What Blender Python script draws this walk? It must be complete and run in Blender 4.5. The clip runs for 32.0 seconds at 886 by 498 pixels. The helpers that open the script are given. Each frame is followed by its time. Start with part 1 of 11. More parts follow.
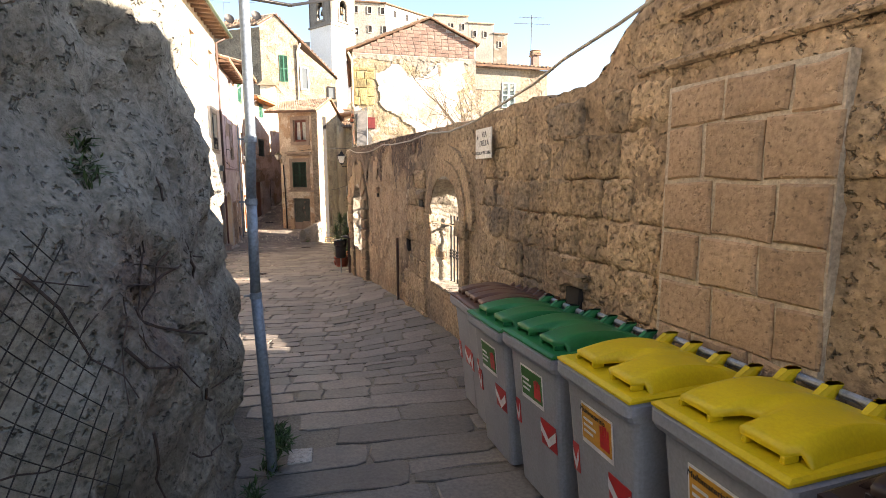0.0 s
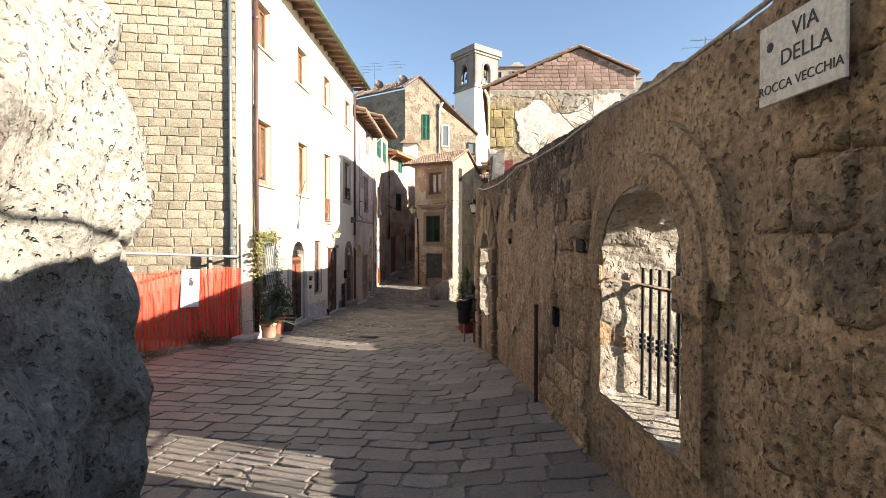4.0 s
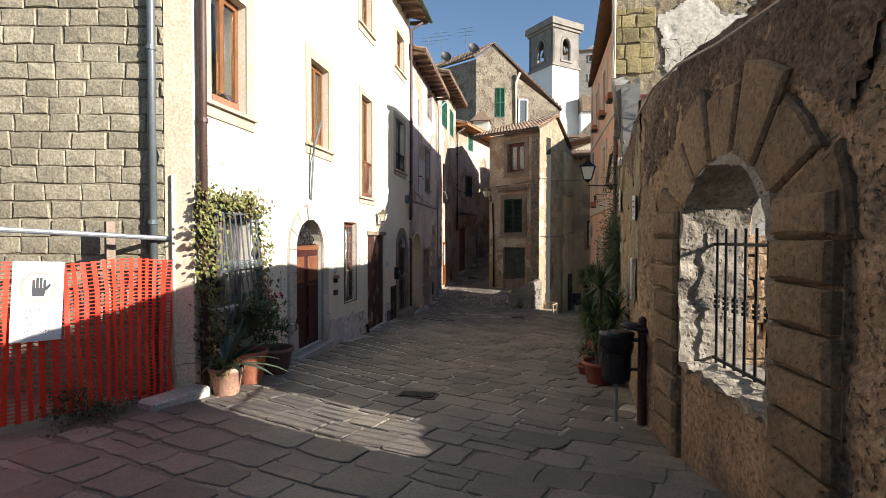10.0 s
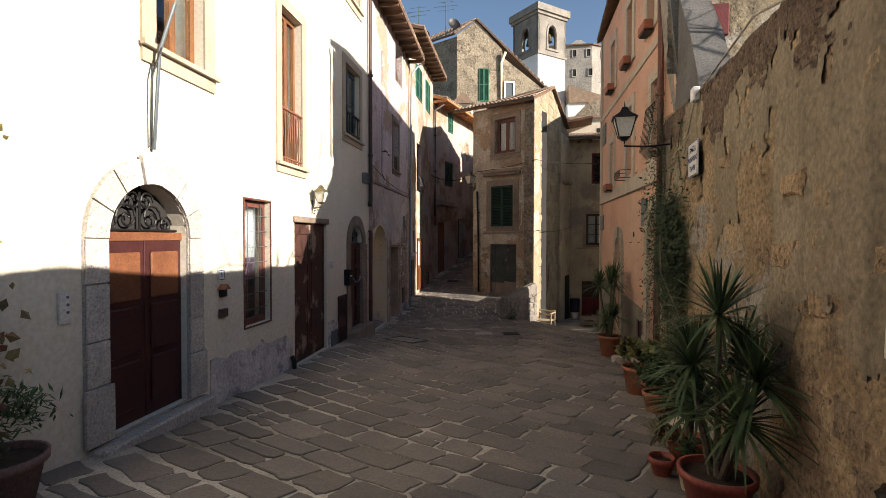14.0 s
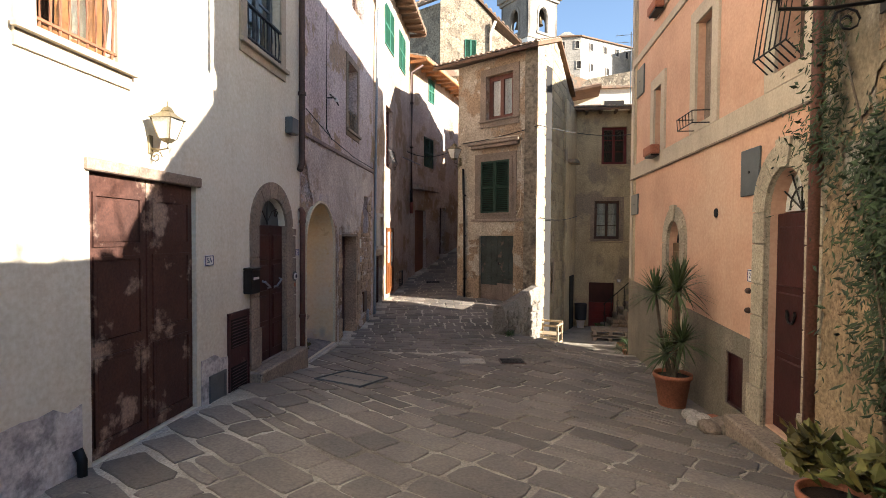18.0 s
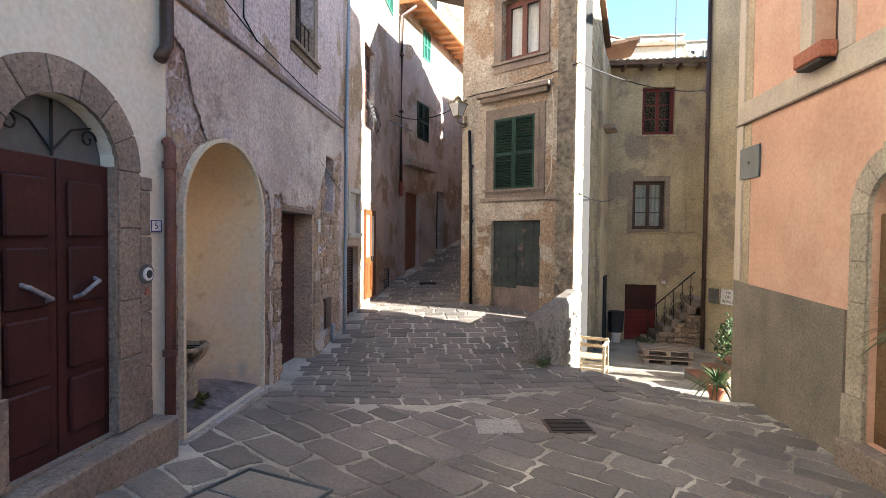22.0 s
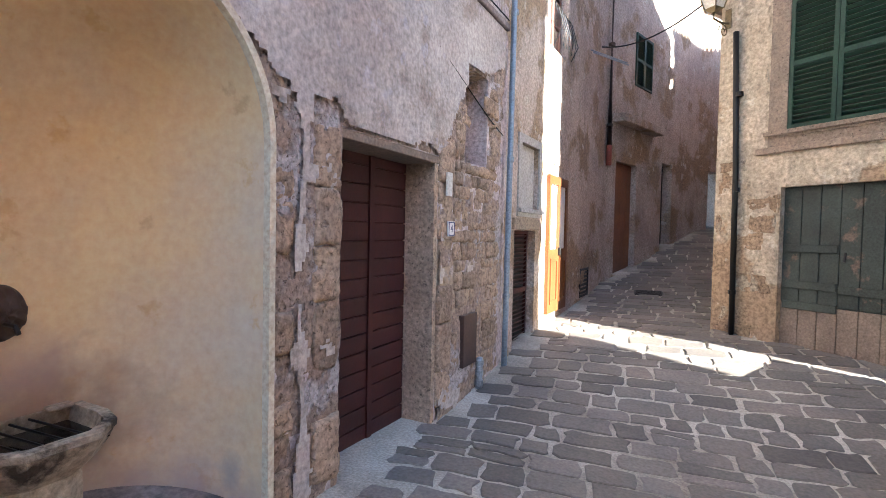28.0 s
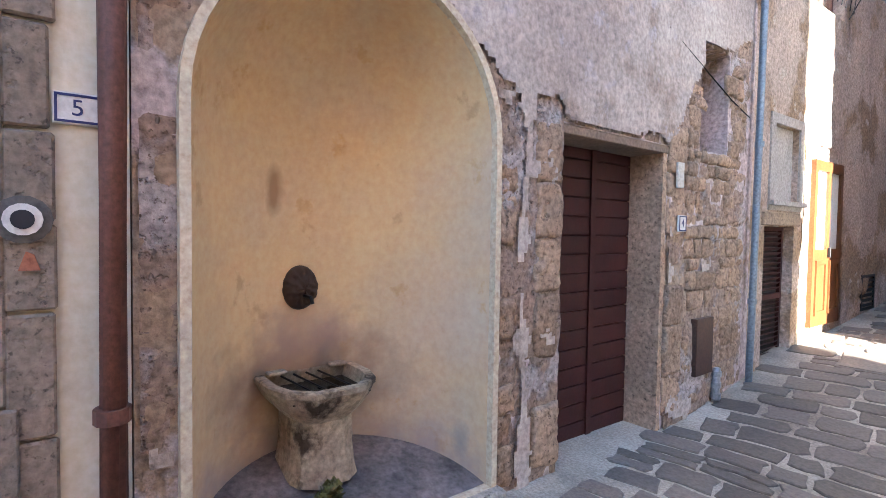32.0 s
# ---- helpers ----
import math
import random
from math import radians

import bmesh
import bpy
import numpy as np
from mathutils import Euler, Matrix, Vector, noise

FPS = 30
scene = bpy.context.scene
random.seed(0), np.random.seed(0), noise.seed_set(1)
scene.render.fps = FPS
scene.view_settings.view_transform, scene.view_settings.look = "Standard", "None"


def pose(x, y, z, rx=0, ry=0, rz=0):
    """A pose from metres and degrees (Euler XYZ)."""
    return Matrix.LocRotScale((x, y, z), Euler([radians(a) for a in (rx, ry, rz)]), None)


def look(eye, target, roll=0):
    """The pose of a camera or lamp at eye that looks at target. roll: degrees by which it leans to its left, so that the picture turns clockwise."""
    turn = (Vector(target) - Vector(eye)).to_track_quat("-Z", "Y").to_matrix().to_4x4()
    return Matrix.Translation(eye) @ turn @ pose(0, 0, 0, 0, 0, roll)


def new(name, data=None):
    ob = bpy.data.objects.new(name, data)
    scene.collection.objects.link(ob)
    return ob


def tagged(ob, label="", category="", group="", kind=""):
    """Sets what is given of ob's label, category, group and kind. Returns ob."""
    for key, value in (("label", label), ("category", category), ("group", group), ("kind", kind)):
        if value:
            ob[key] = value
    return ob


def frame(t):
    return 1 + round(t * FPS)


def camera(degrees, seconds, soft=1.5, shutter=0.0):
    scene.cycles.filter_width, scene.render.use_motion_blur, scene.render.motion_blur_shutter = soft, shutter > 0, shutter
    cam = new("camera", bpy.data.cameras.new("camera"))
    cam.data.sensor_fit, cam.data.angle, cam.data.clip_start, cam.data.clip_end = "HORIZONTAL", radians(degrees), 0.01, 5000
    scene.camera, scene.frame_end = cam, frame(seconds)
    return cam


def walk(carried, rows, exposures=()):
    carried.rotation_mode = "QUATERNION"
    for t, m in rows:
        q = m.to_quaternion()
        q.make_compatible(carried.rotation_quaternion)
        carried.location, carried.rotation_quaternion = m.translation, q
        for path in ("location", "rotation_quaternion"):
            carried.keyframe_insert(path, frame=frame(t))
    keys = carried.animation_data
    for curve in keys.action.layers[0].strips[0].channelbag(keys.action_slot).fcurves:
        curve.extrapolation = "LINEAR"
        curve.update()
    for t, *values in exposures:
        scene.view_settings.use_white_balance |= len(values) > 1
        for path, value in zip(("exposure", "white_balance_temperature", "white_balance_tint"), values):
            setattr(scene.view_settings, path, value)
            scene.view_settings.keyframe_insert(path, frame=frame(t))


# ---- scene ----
# Camera and walk
cam = camera(83.2, 32.0, soft=0.8)
METRES, EYE, TURN = 25.0, 1.5, -11.5
ROWS = [
    (0.0, 0.0, 0.0, 0.0, -0.03, -7.94, 0.19),
    (0.5, 0.0011, 0.0189, -0.0018, 1.0, -7.99, 0.22),
    (1.0, 0.0009, 0.037, -0.0035, 2.38, -7.95, 0.18),
    (1.5, 0.0, 0.0532, -0.0051, 4.12, -7.91, 0.06),
    (2.0, -0.001, 0.0672, -0.0065, 6.39, -7.82, 0.09),
    (2.5, -0.0042, 0.0807, -0.0082, 8.5, -5.97, 0.0),
    (3.0, -0.0063, 0.0932, -0.0094, 10.65, -3.57, -0.04),
    (3.5, -0.0082, 0.1055, -0.0102, 13.26, -1.18, -0.08),
    (5.5, -0.0284, 0.168, -0.0153, 20.91, -1.33, -0.24),
    (6.0, -0.0362, 0.1868, -0.0163, 21.85, -1.38, -0.2),
    (6.5, -0.044, 0.206, -0.0179, 23.41, -1.38, -0.18),
    (7.0, -0.0513, 0.2263, -0.0202, 23.83, -1.39, -0.14),
    (7.5, -0.0605, 0.2457, -0.0211, 23.97, -1.4, -0.21),
    (8.0, -0.0691, 0.2644, -0.0223, 24.02, -1.36, -0.26),
    (8.5, -0.0768, 0.2831, -0.0238, 23.98, -1.31, -0.2),
    (9.0, -0.0846, 0.301, -0.0244, 23.9, -1.31, -0.21),
    (9.5, -0.092, 0.3199, -0.0257, 23.71, -1.28, -0.18),
    (10.0, -0.0998, 0.3387, -0.0269, 23.58, -1.31, -0.13),
    (10.5, -0.107, 0.3564, -0.0277, 23.52, -1.23, -0.17),
    (11.0, -0.1134, 0.3754, -0.0284, 23.43, -1.29, -0.11),
    (11.5, -0.1206, 0.3937, -0.0285, 23.37, -1.31, -0.13),
    (12.0, -0.1268, 0.4121, -0.0297, 23.18, -1.21, -0.16),
    (12.5, -0.1339, 0.4306, -0.0305, 22.83, -1.26, -0.11),
    (13.0, -0.1413, 0.4483, -0.0321, 22.32, -1.23, -0.22),
    (13.5, -0.1467, 0.4674, -0.0334, 21.82, -1.25, -0.11),
    (14.0, -0.1525, 0.4866, -0.0348, 21.45, -1.27, -0.1),
    (14.5, -0.1577, 0.5064, -0.0355, 20.81, -1.26, -0.07),
    (16.5, -0.1837, 0.5777, -0.0363, 19.7, -1.51, -0.55),
    (17.0, -0.1904, 0.5981, -0.0383, 19.73, -1.55, -0.47),
    (17.5, -0.1972, 0.6193, -0.0411, 19.76, -1.59, -0.44),
    (18.0, -0.2027, 0.6409, -0.0444, 19.68, -1.52, -0.4),
    (18.5, -0.2076, 0.6622, -0.0466, 19.67, -1.53, -0.37),
    (19.0, -0.2138, 0.682, -0.0497, 19.61, -1.53, -0.45),
    (19.5, -0.2201, 0.7017, -0.0512, 19.55, -1.47, -0.51),
    (20.0, -0.2274, 0.7191, -0.0526, 19.37, -1.45, -0.58),
    (20.5, -0.2353, 0.7356, -0.0541, 18.67, -1.36, -0.64),
    (21.0, -0.2439, 0.7527, -0.0552, 18.42, -1.46, -0.69),
    (21.5, -0.2521, 0.7697, -0.0559, 18.59, -1.46, -0.7),
    (22.0, -0.2588, 0.7871, -0.0575, 19.08, -1.51, -0.62),
    (22.5, -0.2664, 0.8044, -0.0589, 19.65, -1.5, -0.66),
    (23.0, -0.274, 0.8233, -0.0604, 20.38, -1.57, -0.68),
    (23.5, -0.2815, 0.8424, -0.0612, 21.16, -1.62, -0.63),
    (24.0, -0.2897, 0.8608, -0.0632, 22.0, -1.68, -0.81),
    (24.5, -0.2964, 0.8764, -0.0648, 22.72, -1.59, -0.78),
    (25.0, -0.3027, 0.8887, -0.0655, 24.28, -1.42, -0.81),
    (25.5, -0.3067, 0.899, -0.0676, 27.07, -1.36, -0.8),
    (27.5, -0.316, 0.9251, -0.0674, 40.34, -2.05, -1.08),
    (28.0, -0.3184, 0.9266, -0.0684, 42.38, -1.93, -1.14),
    (28.5, -0.3174, 0.9288, -0.0682, 46.18, -1.86, -0.94),
    (29.0, -0.317, 0.929, -0.0683, 49.93, -1.89, -0.95),
    (29.5, -0.3179, 0.9284, -0.0688, 53.23, -1.92, -1.0),
    (30.0, -0.3178, 0.9284, -0.0694, 56.44, -1.97, -0.95),
    (30.5, -0.3178, 0.9287, -0.07, 59.05, -1.99, -0.88),
    (31.0, -0.3177, 0.9273, -0.0701, 61.16, -1.98, -0.9),
    (31.5, -0.316, 0.925, -0.0706, 64.15, -1.93, -0.86),
    (32.0, -0.3153, 0.9244, -0.0707, 67.31, -2.06, -0.82),
]
EXPOSURES = [(0.0, 2.82, 7300, 18), (2.0, 2.65, 7200, 17), (4.0, 1.97, 6700, 13), (6.0, 1.5, 6150, 11), (9.0, 1.3, 6150, 10), (13.0, 1.2, 6500, 12), (17.0, 1.9, 6600, 13), (19.0, 2.63, 6350, 10), (21.0, 3.0, 6080, 8), (24.0, 3.42, 5820, 7), (28.0, 3.8, 5800, 8), (32.0, 4.08, 5800, 8)]
walk(cam, [(t, pose(0, 0, EYE, 0, 0, TURN) @ pose(METRES * x, METRES * y, METRES * z, 90 + pitch, roll, yaw)) for t, x, y, z, yaw, pitch, roll in ROWS], EXPOSURES)
# Daylight: a low sun from the right-hand side of the street
SUN_EL, SUN_X, SUN_Y = 20.0, 1.0, -0.27
sun_az = math.atan2(SUN_X, SUN_Y)
world = bpy.data.worlds.new("sky")
scene.world = world
world.use_nodes = True
wn = world.node_tree.nodes
wn.clear()
sky = wn.new("ShaderNodeTexSky")
sky.sky_type = "NISHITA"
sky.sun_disc = False
sky.sun_elevation = radians(SUN_EL)
sky.sun_rotation = sun_az
sky.dust_density = 0.5
sky.ozone_density = 1.8
bg = wn.new("ShaderNodeBackground")
bg.inputs["Strength"].default_value = 0.065
wo = wn.new("ShaderNodeOutputWorld")
world.node_tree.links.new(sky.outputs[0], bg.inputs["Color"])
world.node_tree.links.new(bg.outputs[0], wo.inputs["Surface"])
sun_data = bpy.data.lights.new("sun", "SUN")
sun_data.energy = 5.0
sun_data.angle = radians(0.5)
sun_data.color = (1.0, 0.92, 0.80)
sun = new("sun", sun_data)
ce = math.cos(radians(SUN_EL))
to_sun = Vector((math.sin(sun_az) * ce, math.cos(sun_az) * ce, math.sin(radians(SUN_EL))))
sun.matrix_world = look(to_sun * 60, (0, 0, 0))
# Materials
def material(name):
    m = bpy.data.materials.new(name)
    m.use_nodes = True
    nt = m.node_tree
    bsdf = next(n for n in nt.nodes if n.type == "BSDF_PRINCIPLED")
    return m, nt, bsdf


def surface(name, c1, c2, rough=0.85, scale=1.5, fine=30.0, bump=0.3, patch=None, patch_scale=1.2, patch_at=0.56, edge=0.03,
            vary=0.0, island=0.0, metal=0.0, streak=0.0, grain=0.25, depth=0.02, spec=0.3, pits=0.0, dots=None):
    """A weathered surface in world-size noise: two colours, an optional second coat in patches, grain, streaks and relief."""
    m, nt, b = material(name)
    N, K = nt.nodes, nt.links
    geo = N.new("ShaderNodeNewGeometry")
    pos = geo.outputs["Position"]

    def tex(sc, detail=4.0, stretch=None):
        n = N.new("ShaderNodeTexNoise")
        n.inputs["Scale"].default_value = sc
        n.inputs["Detail"].default_value = detail
        n.inputs["Roughness"].default_value = 0.6
        if stretch:
            mp = N.new("ShaderNodeMapping")
            mp.inputs["Scale"].default_value = stretch
            K.new(pos, mp.inputs["Vector"])
            K.new(mp.outputs[0], n.inputs["Vector"])
        else:
            K.new(pos, n.inputs["Vector"])
        return n.outputs["Fac"]

    def span(fac, a, z):
        r = N.new("ShaderNodeMapRange")
        r.inputs["From Min"].default_value, r.inputs["From Max"].default_value = a, z
        K.new(fac, r.inputs["Value"])
        return r.outputs[0]

    def mix(fac, a, z, how="MIX"):
        x = N.new("ShaderNodeMix")
        x.data_type, x.blend_type = "RGBA", how
        if isinstance(fac, float):
            x.inputs["Factor"].default_value = fac
        else:
            K.new(fac, x.inputs["Factor"])
        for sock, v in ((x.inputs["A"], a), (x.inputs["B"], z)):
            if isinstance(v, tuple):
                sock.default_value = (*v, 1)
            else:
                K.new(v, sock)
        return x.outputs["Result"]

    def grey(v):
        c = N.new("ShaderNodeCombineColor")
        for i in range(3):
            K.new(v, c.inputs[i])
        return c.outputs[0]

    big, small = tex(scale), tex(fine * 1.15, 8.0)
    col = mix(span(big, 0.35, 0.65), c1, c2)
    height = small
    if patch:
        pn = span(tex(patch_scale, 7.0), patch_at - edge, patch_at + edge)
        col = mix(pn, col, patch)
    if streak:
        st = span(tex(1.0, 5.0, (5.0, 5.0, 0.35)), 0.5, 0.75)
        sf = N.new("ShaderNodeMath")
        sf.operation = "MULTIPLY"
        sf.inputs[1].default_value = streak
        K.new(st, sf.inputs[0])
        col = mix(sf.outputs[0], col, tuple(v * 0.45 for v in c1))
    if dots:
        dn = span(tex(4.3, 10.0), 0.60, 0.66)
        col = mix(dn, col, dots)
    if pits:
        col = mix(span(tex(38.0, 3.0), 0.40, 0.31), col, tuple(v * 0.55 for v in c2))
    col = mix(min(1.0, grain * 1.45), col, grey(span(small, 0.28, 0.72)), "OVERLAY")
    for amount, sock in ((vary, "obj"), (island, "isl")):
        if amount:
            if sock == "obj":
                src = N.new("ShaderNodeObjectInfo").outputs["Random"]
            else:
                src = geo.outputs["Random Per Island"]
            r = N.new("ShaderNodeMapRange")
            r.inputs["To Min"].default_value, r.inputs["To Max"].default_value = 1 - amount, 1 + amount
            K.new(src, r.inputs["Value"])
            col = mix(1.0, col, grey(r.outputs[0]), "MULTIPLY")
    K.new(col, b.inputs["Base Color"])
    rr = N.new("ShaderNodeMapRange")
    rr.inputs["To Min"].default_value, rr.inputs["To Max"].default_value = max(0.02, rough - 0.12), min(1.0, rough + 0.1)
    K.new(small, rr.inputs["Value"])
    K.new(rr.outputs[0], b.inputs["Roughness"])
    b.inputs["Metallic"].default_value = metal
    b.inputs["Specular IOR Level"].default_value = spec
    if bump:
        add = N.new("ShaderNodeMath")
        add.operation = "MULTIPLY_ADD"
        add.inputs[1].default_value = 0.35
        K.new(small, add.inputs[0])
        K.new(tex(fine * 0.22, 5.0), add.inputs[2])
        h = add.outputs[0]
        if patch:
            pb = N.new("ShaderNodeMath")
            pb.operation = "MULTIPLY_ADD"
            pb.inputs[1].default_value = -0.5
            K.new(pn, pb.inputs[0])
            K.new(h, pb.inputs[2])
            h = pb.outputs[0]
        if pits:
            pv = span(tex(26.0, 2.0), 0.30, 0.40)
            pm = N.new("ShaderNodeMath")
            pm.operation = "MULTIPLY_ADD"
            pm.inputs[1].default_value = pits
            K.new(pv, pm.inputs[0])
            K.new(h, pm.inputs[2])
            h = pm.outputs[0]
        bu = N.new("ShaderNodeBump")
        bu.inputs["Strength"].default_value = bump
        bu.inputs["Distance"].default_value = depth
        K.new(h, bu.inputs["Height"])
        K.new(bu.outputs[0], b.inputs["Normal"])
    return m


def spots(m, marks):
    """Stains with a ragged outline laid over a finished surface: (centre, radii, colour, strength) each."""
    nt = m.node_tree
    N, K = nt.nodes, nt.links
    b = next(n for n in N if n.type == "BSDF_PRINCIPLED")
    pos = N.new("ShaderNodeNewGeometry").outputs["Position"]
    nz = N.new("ShaderNodeTexNoise")
    nz.inputs["Scale"].default_value, nz.inputs["Detail"].default_value = 7.0, 8.0
    K.new(pos, nz.inputs["Vector"])
    for centre, radii, colour, strength in marks:
        sub, div, ln, add, rng_, mx = [N.new(k) for k in ("ShaderNodeVectorMath", "ShaderNodeVectorMath", "ShaderNodeVectorMath", "ShaderNodeMath", "ShaderNodeMapRange", "ShaderNodeMix")]
        sub.operation, div.operation, ln.operation, add.operation = "SUBTRACT", "DIVIDE", "LENGTH", "ADD"
        sub.inputs[1].default_value, div.inputs[1].default_value = centre, radii
        K.new(pos, sub.inputs[0])
        K.new(sub.outputs[0], div.inputs[0])
        K.new(div.outputs[0], ln.inputs[0])
        K.new(ln.outputs["Value"], add.inputs[0])
        K.new(nz.outputs["Fac"], add.inputs[1])
        rng_.inputs["From Min"].default_value, rng_.inputs["From Max"].default_value = 1.6, 0.95
        rng_.inputs["To Max"].default_value = strength
        K.new(add.outputs[0], rng_.inputs["Value"])
        mx.data_type = "RGBA"
        K.new(rng_.outputs[0], mx.inputs["Factor"])
        K.new(b.inputs["Base Color"].links[0].from_socket, mx.inputs["A"])
        mx.inputs["B"].default_value = (*colour, 1)
        K.new(mx.outputs["Result"], b.inputs["Base Color"])
    return m


def plain(name, c, rough=0.5, metal=0.0, spec=0.5):
    return surface(name, c, tuple(v * 0.8 for v in c), rough, 6.0, 60.0, 0.08, metal=metal, grain=0.12, depth=0.004, spec=spec)


def glass_material():
    m, nt, b = material("window_glass")
    b.inputs["Base Color"].default_value = (0.85, 0.9, 0.9, 1)
    b.inputs["Roughness"].default_value = 0.03
    b.inputs["Transmission Weight"].default_value = 1.0
    b.inputs["IOR"].default_value = 1.45
    return m


def leaf_material(name, c1, c2):
    m = surface(name, c1, c2, 0.55, 3.0, 25.0, 0.1, island=0.45, grain=0.15)
    return m


GLASS = glass_material()
WHITE = surface("cream_limewash", (0.69, 0.645, 0.535), (0.61, 0.55, 0.44), 0.9, 0.7, 22.0, 0.25, streak=0.14, grain=0.14)
WHITE_BASE = surface("stained_limewash_base", (0.62, 0.58, 0.55), (0.40, 0.36, 0.36), 0.9, 1.6, 22.0, 0.3, patch=(0.30, 0.28, 0.28), patch_scale=1.8)
LILAC = surface("flaking_lilac_plaster", (0.56, 0.475, 0.46), (0.42, 0.345, 0.34), 0.9, 1.1, 22.0, 0.9, patch=(0.35, 0.26, 0.185), patch_scale=0.9, patch_at=0.55, edge=0.015, streak=0.3, dots=(0.38, 0.32, 0.27), grain=0.35, depth=0.03)
OLDWALL = surface("brown_old_plaster", (0.504, 0.408, 0.342), (0.36, 0.282, 0.24), 0.92, 0.8, 26.0, 0.8, patch=(0.30, 0.215, 0.145), patch_scale=0.9, patch_at=0.53, edge=0.03, streak=0.45, dots=(0.47, 0.41, 0.35), grain=0.34, depth=0.03)
HOUSE = surface("grey_brown_render", (0.494, 0.425, 0.328), (0.345, 0.282, 0.207), 0.92, 1.2, 20.0, 0.9, patch=(0.345, 0.247, 0.161), patch_scale=0.9, patch_at=0.50, edge=0.02, streak=0.3, dots=(0.529, 0.471, 0.380), grain=0.34, depth=0.03)
PINK = surface("salmon_plaster", (0.67, 0.41, 0.285), (0.56, 0.335, 0.232), 0.9, 1.1, 20.0, 0.2, patch=(0.66, 0.45, 0.32), patch_scale=0.7, patch_at=0.60, edge=0.1, streak=0.10, grain=0.1)
PINK_TRIM = surface("pale_stucco_trim", (0.56, 0.48, 0.37), (0.46, 0.39, 0.30), 0.9, 2.0, 30.0, 0.3, streak=0.2, grain=0.1)
DADO = surface("grey_render_dado", (0.25, 0.215, 0.165), (0.175, 0.155, 0.12), 0.95, 1.6, 40.0, 0.8, streak=0.3)
YELLOW = surface("ochre_stained_plaster", (0.52, 0.425, 0.275), (0.375, 0.30, 0.20), 0.92, 0.9, 22.0, 0.5, patch=(0.302, 0.246, 0.185), patch_scale=0.8, patch_at=0.58, edge=0.03, streak=0.4, grain=0.22)
TUFF = surface("tuff_stone", (0.435, 0.304, 0.182), (0.293, 0.197, 0.116), 0.95, 1.3, 26.0, 1.0, patch=(0.165, 0.125, 0.09), patch_scale=0.9, patch_at=0.55, edge=0.08, island=0.2, vary=0.2, streak=0.4, pits=1.0, grain=0.34, depth=0.05)
TUFF_BLOCK = surface("sawn_tuff_block", (0.42, 0.285, 0.178), (0.335, 0.222, 0.138), 0.95, 2.0, 34.0, 0.7, vary=0.14, pits=0.35, grain=0.2, depth=0.02)
TUFF_WALL = surface("eroded_tuff_masonry", (0.44, 0.305, 0.185), (0.26, 0.178, 0.11), 0.96, 1.0, 20.0, 1.0, patch=(0.165, 0.12, 0.086), patch_scale=0.8, patch_at=0.58, edge=0.1, streak=0.55, pits=1.0, grain=0.34, depth=0.05)
MORTAR = surface("lime_mortar", (0.52, 0.43, 0.32), (0.38, 0.305, 0.225), 0.97, 2.0, 40.0, 0.9)
ROCK = surface("grey_tuff_rock", (0.255, 0.245, 0.205), (0.175, 0.168, 0.145), 0.96, 1.4, 26.0, 0.9, patch=(0.15, 0.118, 0.10), patch_scale=0.9, patch_at=0.60, edge=0.06, pits=0.9, grain=0.3, depth=0.05, dots=(0.25, 0.235, 0.20))
BRICKTUFF = surface("pale_tuff_brick", (0.312, 0.277, 0.203), (0.242, 0.212, 0.152), 0.95, 1.2, 30.0, 0.8, vary=0.16, island=0.16, grain=0.35, streak=0.15)
BRICKJOINT = surface("brick_joint", (0.273, 0.238, 0.172), (0.211, 0.183, 0.129), 0.97, 2.0, 40.0, 0.8)
HOLLOW = surface("orange_hollow_brick", (0.30, 0.205, 0.168), (0.235, 0.16, 0.13), 0.93, 1.5, 30.0, 0.5, vary=0.2, island=0.2, grain=0.2)
PAVE = surface("worn_paving_stone", (0.212, 0.182, 0.150), (0.145, 0.130, 0.117), 0.62, 1.2, 34.0, 0.55, vary=0.28, island=0.28, grain=0.22, depth=0.012, spec=0.4)
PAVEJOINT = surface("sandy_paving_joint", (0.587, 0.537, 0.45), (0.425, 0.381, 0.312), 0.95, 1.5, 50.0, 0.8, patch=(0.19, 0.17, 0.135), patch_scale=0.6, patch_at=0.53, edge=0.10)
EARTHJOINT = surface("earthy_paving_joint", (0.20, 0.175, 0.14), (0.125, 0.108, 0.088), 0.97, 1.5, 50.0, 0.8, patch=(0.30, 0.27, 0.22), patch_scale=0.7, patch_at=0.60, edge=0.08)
STONE = surface("grey_travertine", (0.47, 0.43, 0.38), (0.36, 0.33, 0.29), 0.88, 2.2, 34.0, 0.5, pits=0.3, vary=0.08)
STONE_DK = surface("brown_peperino_stone", (0.300, 0.234, 0.180), (0.210, 0.168, 0.132), 0.92, 2.0, 30.0, 0.7, vary=0.12, pits=0.4)
TOWERSTONE = surface("tower_stone", (0.255, 0.232, 0.20), (0.175, 0.16, 0.14), 0.92, 0.7, 8.0, 0.7, streak=0.4, grain=0.2)
TOWERWHITE = surface("tower_whitewash", (0.80, 0.79, 0.76), (0.72, 0.71, 0.68), 0.9, 0.3, 6.0, 0.1)
CASTLE = surface("castle_stone", (0.33, 0.305, 0.265), (0.23, 0.212, 0.185), 0.93, 0.25, 3.0, 0.6, streak=0.2)
